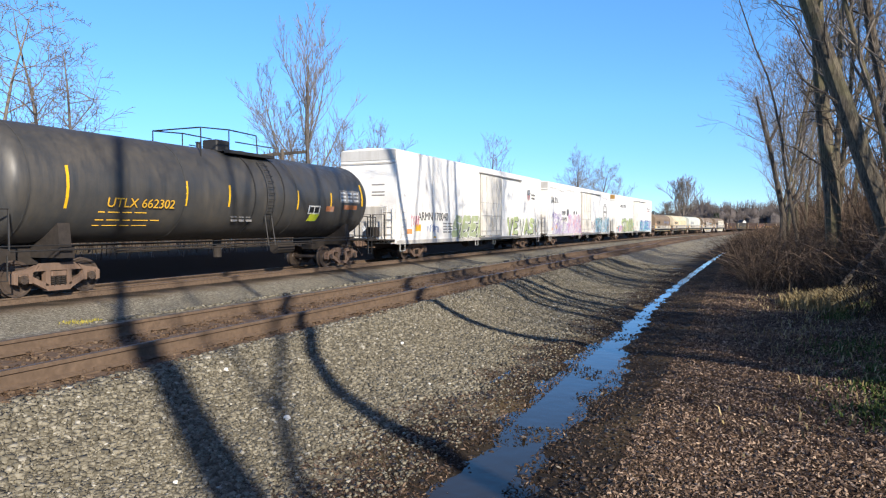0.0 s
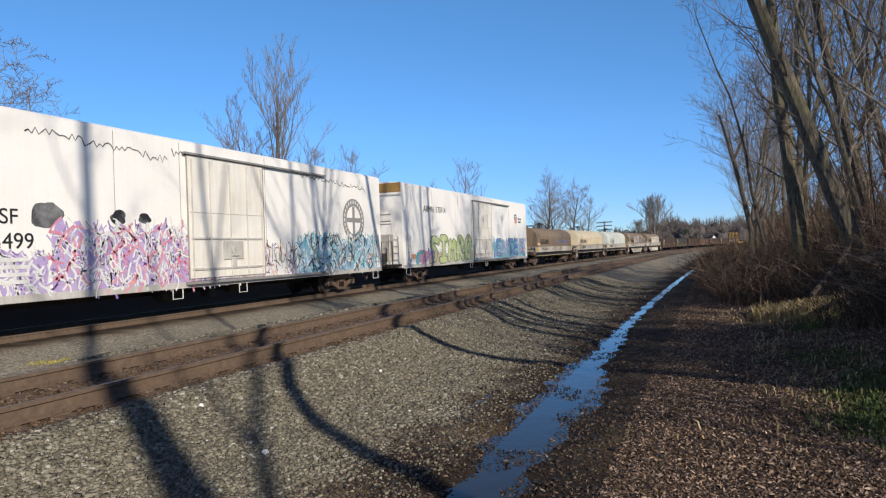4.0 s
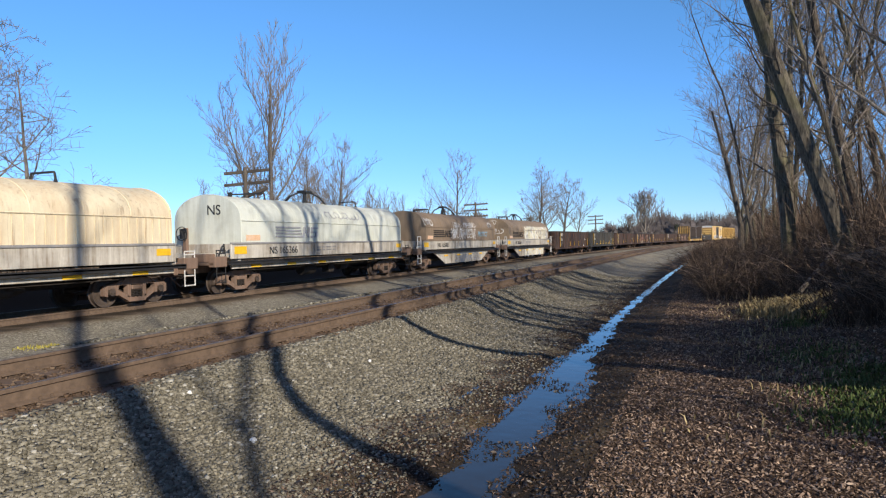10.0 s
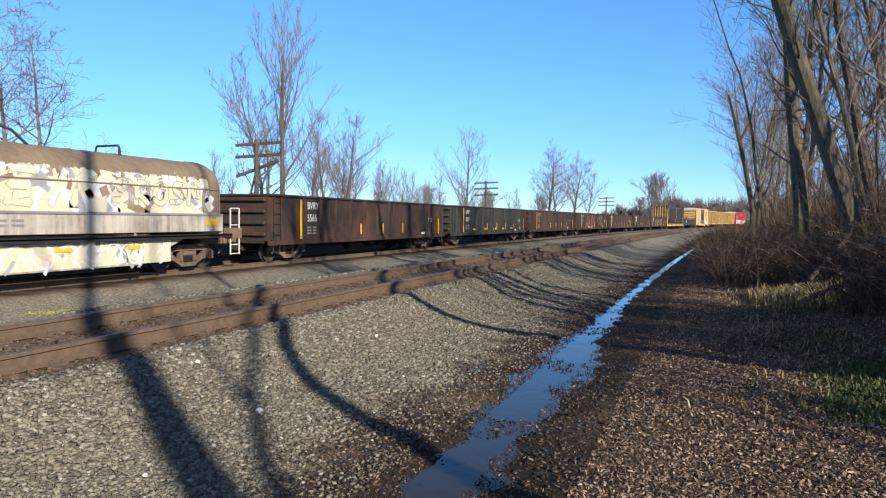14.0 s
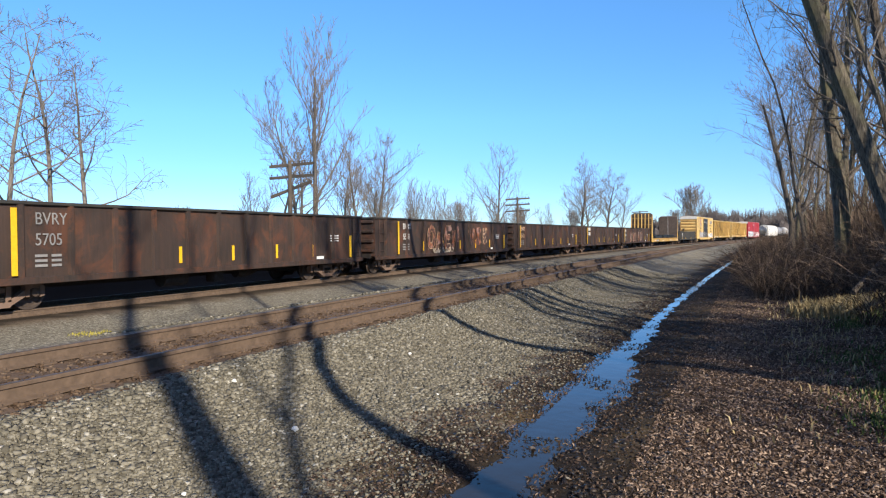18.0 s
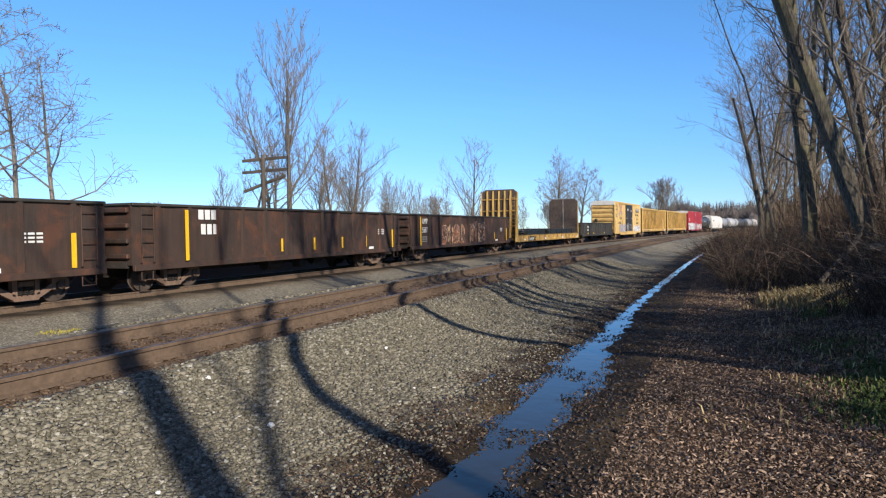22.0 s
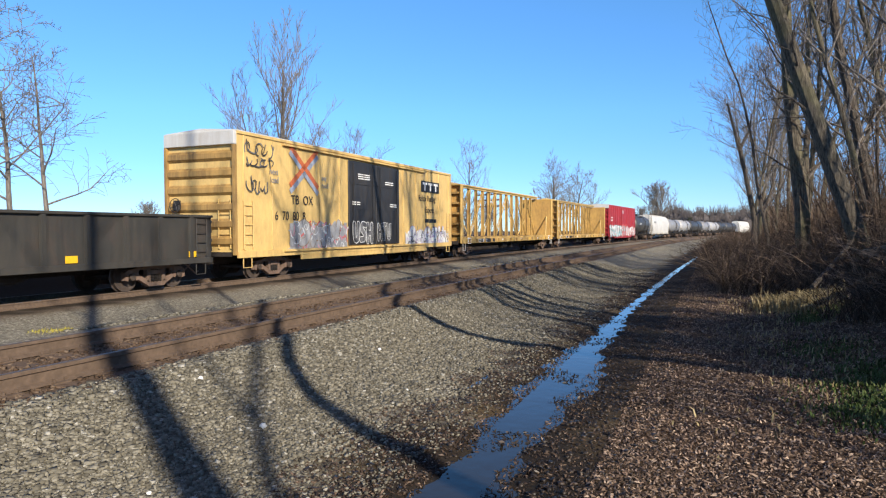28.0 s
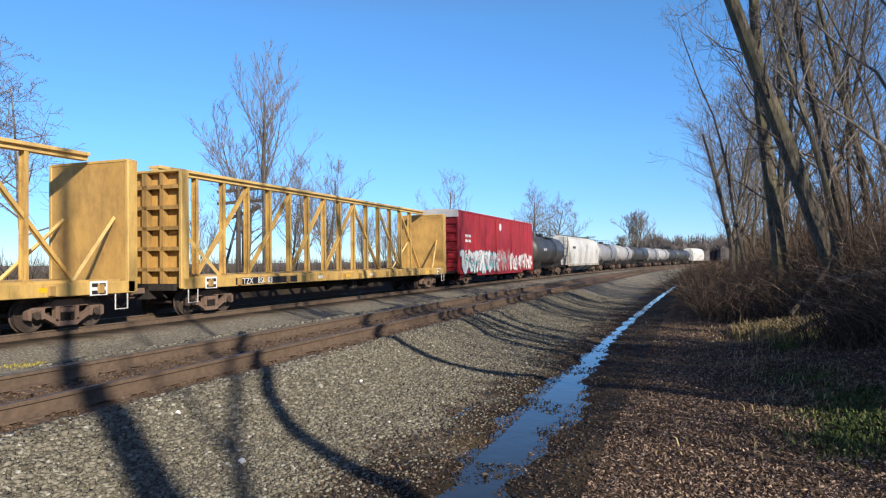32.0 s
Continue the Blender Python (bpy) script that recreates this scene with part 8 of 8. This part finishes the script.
    plant("broad", -31.6, 137, 10, 1.12, "spreading bare tree beyond the tracks", far)
    plant("broad", -27.5, 143, 100, 1.0, "spreading bare tree beyond the tracks", far)
    plant("fan", -24.2, 141, 190, 0.75, "bare tree with a fan of upswept branches", far)
    plant("broad", -33, 152, 190, 0.9, "spreading bare tree beyond the tracks", far)
    plant("far", -19.5, 255, 0, 1.5, "round-crowned bare tree far off", far)
    plant("far", -28, 290, 70, 0.9, "round-crowned bare tree far off", far)
    for x, y, s in ((-95, 62, 0.55), (-86, 84, 0.5), (-105, 60, 0.55), (-60, 140, 0.7), (-55, 170, 0.7), (-48, 200, 0.7)):
        plant("far", x, y, x * 3, s, "small bare tree far off", far)
    # the wooded bank beside the path
    bank = "bare trees on the wooded bank"
    plant("bank_a", 2.45, 22.0, 0, 1.0, "tall bare tree with mossy ridged bark", bank)
    plant("bank_b", 3.12, 17.0, 0, 1.0, "leaning bare tree with mossy ridged bark", bank)
    plant("bank_c", 4.35, 22.0, 0, 1.0, "leaning bare tree with dark bark", bank)
    for x, y, key, t, s, lean in ((5.6, 26.0, "slim", 40, 1.15, 0), (6.15, 24.0, "tall_b", 90, 0.65, 0), (5.3, 28.5, "tall_b", 200, 0.75, -1), (2.9, 25.5, "slim", 300, 1.2, 0), (3.6, 19.5, "slim", 15, 0.9, -3), (4.9, 20.0, "slim", 130, 1.1, 3), (2.0, 27.0, "tall_b", 60, 0.7, -4), (3.3, 30.0, "tall", 250, 0.8, -3)):
        plant(key, x, y, t, s, "bare grey tree in the thick woods", bank, tip=(0, lean))
    snag = thing("tree", "broken snag of a dead tree", "tree", bank)
    snag.matrix_basis = pose(1.55, 30.0, on_ground(1.55, 30.0) - 0.1)
    part("trunk", M().tube([(0, 0, 0), (-0.05, 0, 2.0), (-0.38, 0, 3.8), (-0.64, 0, 5.0)], [0.11, 0.10, 0.085, 0.075], 8), BARK_DARK, snag, smooth=True)
    part("branch", M().tube([(-0.64, 0, 4.9), (-0.82, 0, 5.7), (-1.08, 0.05, 6.75)], [0.075, 0.06, 0.04], 7), BARK_DARK, snag)
    part("branch", M().tube([(-0.62, 0, 4.8), (-0.25, 0.1, 5.6), (-0.15, 0.1, 6.3)], [0.07, 0.05, 0.02], 6), BARK_DARK, snag)
    rng = random.Random(77)
    for k in range(50):
        y = 21 + 150 * rng.random() ** 1.7
        u = 2.6 + 17 * rng.random() ** 1.3 + 0.012 * y
        if y < 30 and u < 6:
            continue
        key = rng.choice(("tall", "tall_b", "slim", "slim", "tall_b"))
        plant(key, u + float(bend(y)), y, rng.uniform(0, 360), rng.uniform(0.65, 1.05), "bare grey tree in the thick woods", bank, tip=(rng.uniform(-3, 3), rng.uniform(-3, 3)))
    for y, u, key, s in ((38, 2.0, "slim", 1.0), (46, 2.2, "tall_b", 0.85), (58, 2.6, "slim", 1.0), (72, 2.8, "tall", 0.8), (95, 3.4, "tall_b", 0.8), (28, 4.6, "slim", 1.05), (33, 3.4, "slim", 1.1), (36, 1.6, "slim", 0.95), (41, 3.0, "slim", 0.9), (52, 3.2, "slim", 1.0), (64, 2.4, "slim", 0.9), (82, 2.8, "slim", 0.95), (110, 3.4, "slim", 0.9)):
        plant(key, u + float(bend(y)), y, y * 7, s, "bare grey tree in the thick woods", bank)
    # unseen trees behind and beside the camera; each bends square to the sun, fitted to the shadows in view across the
    # line
    side = Vector((-SUN_TO.y, SUN_TO.x, 0))
    for (x, y), r, bends, fork in (((9.0, -5.4), 0.215, ((0, -0.3), (3, -0.5), (6.35, -0.70), (7.3, -0.83), (8.5, -1.05), (9.3, -1.25), (12.2, -1.04), (14.4, -0.93), (17.4, -0.96), (25, -1.0)), ()),
                                   ((5.0, -1.15), 0.115, ((0, 0.5), (2, 0.3), (3.75, 0.03), (4.2, -0.16), (5.06, -0.15), (5.62, -0.05), (6.3, 0.30), (7.0, 0.36), (8.5, 1.2), (10.1, 1.79), (13.1, 1.80), (14.9, 1.57), (16.7, 1.44), (20, 1.4)), ((12.6, 1.80), (13.4, 1.90), (15.2, 2.14), (17.2, 2.42))),
                                   ((9.66, -7.77), 0.085, ((0, 0.2), (4, 0.6), (7.2, 1.03), (8.3, 1.42), (8.96, 1.70), (9.7, 1.98), (10.4, 2.25), (12, 2.15), (17, 2.1)), ((8.2, 1.3), (8.8, 1.28), (9.8, 1.0), (12, 0.7))),
                                   ((5.0, 4.3), 0.12, ((0, 0.5), (2, 0.2), (3.7, -0.32), (4.1, -0.72), (4.8, -1.02), (5.4, -1.24), (6.0, -0.95), (6.5, -0.53), (8.0, 0.6), (9.96, 1.66), (11.8, 1.30), (13.0, 1.08), (15.6, 1.05), (19, 1.0)), ((13.0, 1.08), (13.6, 0.7), (14.7, -0.25), (16.2, -0.9)))):
        t = thing("tree", "unseen tall bare tree placed for its shade", "tree", bank)
        t.matrix_basis = pose(x, y, 0)
        trunk, crown = grow(seed=int(abs(y) * 10), height=14, r0=r, taper=0.42, first=0.6, levels=2, kids=(8, 6), spread=0.8, lift=0.5, len1=0.25, path=[side * b + Vector((0, 0, h)) for h, b in ((-0.3, bends[0][1]),) + bends])
        part("trunk", trunk.data("trunk", BARK, True), None, t)
        part("crown", crown.data("crown", BARK_DARK), None, t)
        if fork:
            pts = rounded_3d([side * b + Vector((0, 0, h)) for h, b in fork])
            part("limb", M().tube(pts, [r * (0.6 - 0.35 * k / len(pts)) for k in range(len(pts))], 7), BARK, t, smooth=True)
    # further unseen trees; the last three are only added to shade the path
    for x, y, key, t, s in ((5.2, 6.0, "pole_b", 300, 0.9), (5.3, 7.0, "pole_b", 20, 0.9), (5.0, 8.4, "pole_b", 80, 0.9),
                            (5.4, 9.2, "pole_b", 150, 0.9), (6.2, 12.0, "pole_a", 40, 0.8), (6.4, 13.9, "pole_b", 250, 0.9), (12.0, -16.0, "pole_a", 220, 1.0), (13.0, -1.9, "slim", 270, 1.0), (7.6, 15.6, "pole_b", 111, 1.0),
                            (9.5, 4.6, "slim", 30, 1.0), (7.5, 6.6, "slim", 160, 0.95), (8.8, 10.4, "slim", 280, 1.0)):
        plant(key, x, y, t, s, "unseen tall bare tree placed for its shade", bank)
    # unseen trees added to shade the woods on the bank
    for x, y, key, t in ((14.0, 3.0, "tall", 20), (16.5, 8.0, "tall_b", 80), (13.5, 12.0, "slim", 140), (19.0, 1.0, "tall_b", 200), (18.0, 14.0, "tall", 260), (22.0, 7.0, "tall_b", 320), (15.0, 17.5, "tall_b", 45), (24.0, 15.0, "tall", 100), (12.5, 7.5, "slim", 10)):
        plant(key, x, y, t, 0.9, "unseen tall bare tree placed for its shade", bank)


def brush():
    rng = random.Random(90)
    b = M()
    for k in range(30000):
        y = 9 + 110 * rng.random() ** 2.0
        u = float(np.interp(y, [9, 10, 12, 14, 16, 25, 130], [2.7, 2.4, 1.7, 1.2, 0.3, -0.3, -0.3])) + (6.0 + 0.03 * y) * rng.random() ** 1.4
        if 12.6 < y + 0.81 * (u - 1.5) < 16.6 and (y < 18 or u > 3):
            continue        # a gap that lets the sun through to the grass
        x, z = u + float(bend(y)), float(ground_z(u, y))
        h = rng.uniform(0.3, 1.0) + 0.9 * rng.random() ** 2
        a, bow = rng.uniform(0, 6.28), rng.uniform(0.15, 1.15)
        r = rng.uniform(0.003, 0.0065) * (1 + y / 60)
        turn = rng.uniform(-0.8, 0.8)
        pts = [(x + math.cos(a + turn * q) * bow * h * q ** 1.4 + rng.uniform(-0.05, 0.05), y + math.sin(a + turn * q) * bow * h * q ** 1.4, z + h * (q - 0.42 * min(bow, 1.3) * q * q)) for q in (0, 0.3, 0.6, 0.85, 1.0)]
        b.tube(pts, [r, r * 0.9, r * 0.75, r * 0.55, r * 0.3], 3, False)
        if y < 40:
            for _ in range(2):
                p = Vector(pts[rng.choice((1, 2, 3))])
                c = rng.uniform(0, 6.28)
                b.tube([p, p + Vector((math.cos(c) * 0.2, math.sin(c) * 0.2, rng.uniform(-0.05, 0.2))) * h], [r * 0.6, r * 0.3], 3, False)
    tagged(new("brush", b_mesh(b)), "tangled leafless brambles on the bank", "brush", kind="stuff")
    t = M()
    for k in range(3000):
        y = 17 + 120 * rng.random() ** 1.5
        u = 2.6 + 0.008 * y + 11.0 * rng.random() ** 1.2
        x, z = u + float(bend(y)), float(ground_z(u, y))
        h = rng.uniform(1.0, 3.8)
        a, lean = rng.uniform(0, 6.28), rng.uniform(0.1, 0.7)
        r = rng.uniform(0.005, 0.012) * (1 + y / 70)
        tip = (x + math.cos(a) * lean * h, y + math.sin(a) * lean * h, z + h)
        mid = (x + math.cos(a) * lean * h * 0.4 + rng.uniform(-0.1, 0.1), y + math.sin(a) * lean * h * 0.4, z + h * 0.55)
        t.tube([(x, y, z), mid, tip], [r, r * 0.75, r * 0.35], 3, False)
        for q in range(5):
            b0 = Vector((x, y, z)).lerp(Vector(mid), 0.5).lerp(Vector(tip), rng.random())
            a2 = rng.uniform(0, 6.28)
            t.tube([b0, b0 + Vector((math.cos(a2) * 0.4, math.sin(a2) * 0.4, rng.uniform(0.0, 0.35))) * h * 0.4], [r * 0.5, r * 0.25], 3, False)
    tagged(new("thicket", b_mesh(t)), "dense thicket of thin bare stems", "brush", kind="stuff")
    # unseen stems added right of the camera only to shade the path
    s = M()
    for k in range(2300):
        x = rng.uniform(3.4, 12)
        y = rng.triangular(4.7, 12.6, 8.0) - 0.81 * (x - 1.5)
        if (x < 5.5 and y / x > 2.6) or 6.2 < y + 0.81 * (x - 1.5) < 7.5:
            continue
        z, h = on_ground(x, y), rng.uniform(0.8, 3.2)
        a, lean, r = rng.uniform(0, 6.28), rng.uniform(0.1, 0.6), rng.uniform(0.006, 0.016)
        s.tube([(x, y, z), (x + math.cos(a) * lean * h * 0.4, y + math.sin(a) * lean * h * 0.4, z + h * 0.6), (x + math.cos(a) * lean * h, y + math.sin(a) * lean * h, z + h)], [r, r * 0.8, r * 0.4], 3, False)
    tagged(new("thicket", b_mesh(s)), "dense thicket of thin bare stems", "brush", kind="stuff")
    f = M()
    for k in range(3000):
        y = 6 + 130 * rng.random() ** 1.3
        x = -20.5 - 5 * rng.random() + float(bend(y))
        z, h = on_ground(x, y), rng.uniform(0.25, 0.95)
        a, lean, r = rng.uniform(0, 6.28), rng.uniform(0.1, 0.7), rng.uniform(0.008, 0.018) * (1 + y / 80)
        f.tube([(x, y, z), (x + math.cos(a) * lean * h * 0.4, y + math.sin(a) * lean * h * 0.4, z + h * 0.6), (x + math.cos(a) * lean * h, y + math.sin(a) * lean * h, z + h)], [r, r * 0.8, r * 0.4], 3, False)
    tagged(new("weeds_far", b_mesh(f)), "dead weeds and brush beyond the train", "brush", kind="stuff")
    # fallen wood lying over the bank
    for pts, r in (([(2.0, 12.0, 0.25), (3.2, 13.0, 0.75), (4.8, 13.6, 1.35)], 0.05), ([(2.4, 14.5, 0.2), (3.6, 14.0, 0.9), (4.9, 13.0, 1.7)], 0.05), ([(1.8, 15.0, 0.1), (2.6, 16.5, 0.8), (3.2, 17.5, 1.5)], 0.05), ([(2.7, 15.2, 0.75), (3.6, 14.9, 1.0), (5.0, 14.8, 1.25)], 0.10)):
        g = thing("branch", "fallen bare branch lying on the bank", "branch")
        part("stem", M().tube(pts, [r, r * 0.8, r * 0.45], 7), BARK_DARK, g)
        m = M()
        for k in range(5):
            q = Vector(pts[1]).lerp(Vector(pts[2]), k / 5)
            m.cut().tube([q, q + Vector((rng.uniform(-0.4, 0.4), rng.uniform(-0.3, 0.3), rng.uniform(0.1, 0.6)))], [r * 0.35, r * 0.12], 5)
        part("twig", m, BARK_DARK, g)


def b_mesh(m):
    me = bpy.data.meshes.new("brush")
    me.from_pydata(m.v, [], m.f)
    me.materials.append(TWIG)
    return me


def motions():
    """The train rolls towards the camera's side and past it at a steady speed; its wheels turn."""
    speed = 11.85
    for car, c in CARS:
        walk(car, [(t, line_pose(c - speed * t, TRAIN_X, TRAIN_Z)) for t in range(0, 33)])
    for key, y in (("front", -0.89), ("rear", 0.89)):
        first = WHEELS[key][0]
        n = 640
        walk(first, [(k * 32.0 / n, pose(0, y, 0.42, math.degrees(speed * k * 32.0 / n / 0.42))) for k in range(n + 1)])
        for other in WHEELS[key][1:]:
            other.rotation_mode = "QUATERNION"
            other.animation_data_create()
            other.animation_data.action = first.animation_data.action
            other.animation_data.action_slot = first.animation_data.action_slot


# ---- build ----
make_ground()
make_water()
build_train()
for px, py, ph in ((-25.0, 32.8, 5.7), (-25.5, 77.5, 5.8), (-25.5 + 6, 135.0, 5.8)):
    pole(px, py, ph, "weathered wooden line pole with crossarms, its wires gone")
far_things()
woods()
brush()
stones("ballast_stones", 92000, ((-5.35, -2.15), (1.9, 30.0)), STONE, (0.010, 0.026), 1, edge=-2.7, label="loose crushed grey ballast stones on the slope", density="near")
stones("ballast_stones", 26000, ((-5.3, -2.15), (5.5, 18.0)), STONE, (0.011, 0.030), 31, 0.45, edge=-2.7, label="loose crushed grey ballast stones on the slope")
stones("ballast_stones", 52000, ((-14.6, -8.3), (7.0, 45.0)), STONE, (0.018, 0.046), 2, label="loose crushed grey ballast between the tracks", density="near")
stones("ballast_stones", 6000, ((-5.3, -3.9), (1.9, 9.0)), STONE, (0.018, 0.038), 33, label="coarser ballast stones on the shoulder", density="near")
stones("rusty_ballast", 9000, ((-8.0, -5.0), (2.5, 30.0)), STONE_RUST, (0.012, 0.035), 3, label="rust-stained ballast between the rails", density="near")
leaves("leaf_litter", 185000, ((-0.75, 3.2), (2.2, 30.0)), LEAF, (0.007, 0.021), 4, "dry brown fallen leaves on the ground", 0.55)
stones("stray_ballast", 4500, ((-2.8, -1.95), (1.9, 26.0)), STONE, (0.008, 0.022), 22, label="stray ballast stones at the foot of the slope", density="near")
leaves("ditch_leaves", 24000, ((-3.0, -1.8), (2.5, 26.0)), WET_LEAF, (0.007, 0.020), 5, "wet brown leaves along the ditch", 0.3)
leaves("ditch_leaves", 14000, ((-1.4, -0.3), (2.5, 26.0)), WET_LEAF, (0.007, 0.020), 9, "wet brown leaves along the ditch", 0.3)
leaves("bank_leaves", 30000, ((1.5, 7.0), (7.0, 40.0)), LEAF, (0.012, 0.034), 25, "dry brown leaves lodged on the brushy bank", 0.5)
leaves("floating_debris", 9000, ((-2.1, -1.0), (4.5, 30.0)), MUCK, (0.008, 0.028), 15, "dark leaves and scraps floating on the ditch water", 0.1, patch=0.25)
stones("mud_clods", 6500, ((-2.7, -0.4), (2.4, 28.0)), MUCK, (0.008, 0.03), 16, 0.1, "dark wet mud clods along the ditch", "near")
leaves("leaf_litter", 16000, ((-0.25, 3.2), (-9.0, 2.6)), LEAF, (0.012, 0.024), 24, "dry brown fallen leaves on the ground", 0.55)
stones("ballast_stones", 16000, ((-5.35, -2.6), (-9.0, 2.2)), STONE, (0.014, 0.036), 21, label="loose crushed grey ballast stones on the slope")
blades("dry_grass", [(1.32, 14.2, 0.22), (1.55, 13.7, 0.2), (1.15, 14.7, 0.2), (1.7, 14.4, 0.2)], 3000, DRY_GRASS, (0.08, 0.34), 6, "tuft of bleached dry grass")
blades("green_grass", [(1.55, 6.6, 0.22), (1.75, 7.3, 0.28), (1.5, 8.0, 0.2), (1.75, 13.2, 0.22), (1.6, 12.6, 0.2), (1.3, 9.4, 0.3), (1.15, 6.4, 0.2), (1.3, 7.2, 0.22)], 5200, GREEN_GRASS, (0.02, 0.075), 7, "patch of short green grass among leaves")
blades("weeds", [(0.5 + 1.2 * ((k * 7) % 11) / 11, 6.2 + k * 0.42, 0.35) for k in range(24)], 900, DRY_GRASS, (0.03, 0.11), 8, "sparse dry weeds among the leaves")
blades("yellow_weeds", [(-12.4, 9.4, 0.12), (-12.2, 9.7, 0.08)], 150, YELLOW_WEED, (0.02, 0.08), 18, "small yellowed weed between the tracks", "weed")
for sx, sy, r in ((-3.51, 4.64, 0.034), (-3.39, 3.29, 0.022), (-4.66, 5.19, 0.03), (-3.0, 6.4, 0.02), (-4.1, 7.9, 0.028)):
    rock = tagged(new("white_stone", M().lathe([(-0.9 * r, 0.25 * r), (-0.4 * r, 0.8 * r), (0.3 * r, 0.9 * r), (0.85 * r, 0.3 * r)], (0, 0, 0), 0, 6).data("white_stone", INK_WHITE)), "pale quartz stone among the grey ballast", "stone", "pale stones in the ballast")
    rock.matrix_basis = pose(sx, sy, float(ground_z(sx, sy)) + 0.5 * r, 20, 15, sx * 90)
make_track("track_near", NEAR_X, NEAR_Z, -60, 700, (1.0, 60.0), "empty rusty track with worn wooden ties")
make_track("track_train", TRAIN_X, TRAIN_Z, -120, 900, (4.0, 60.0), "track that carries the freight train")
motions()
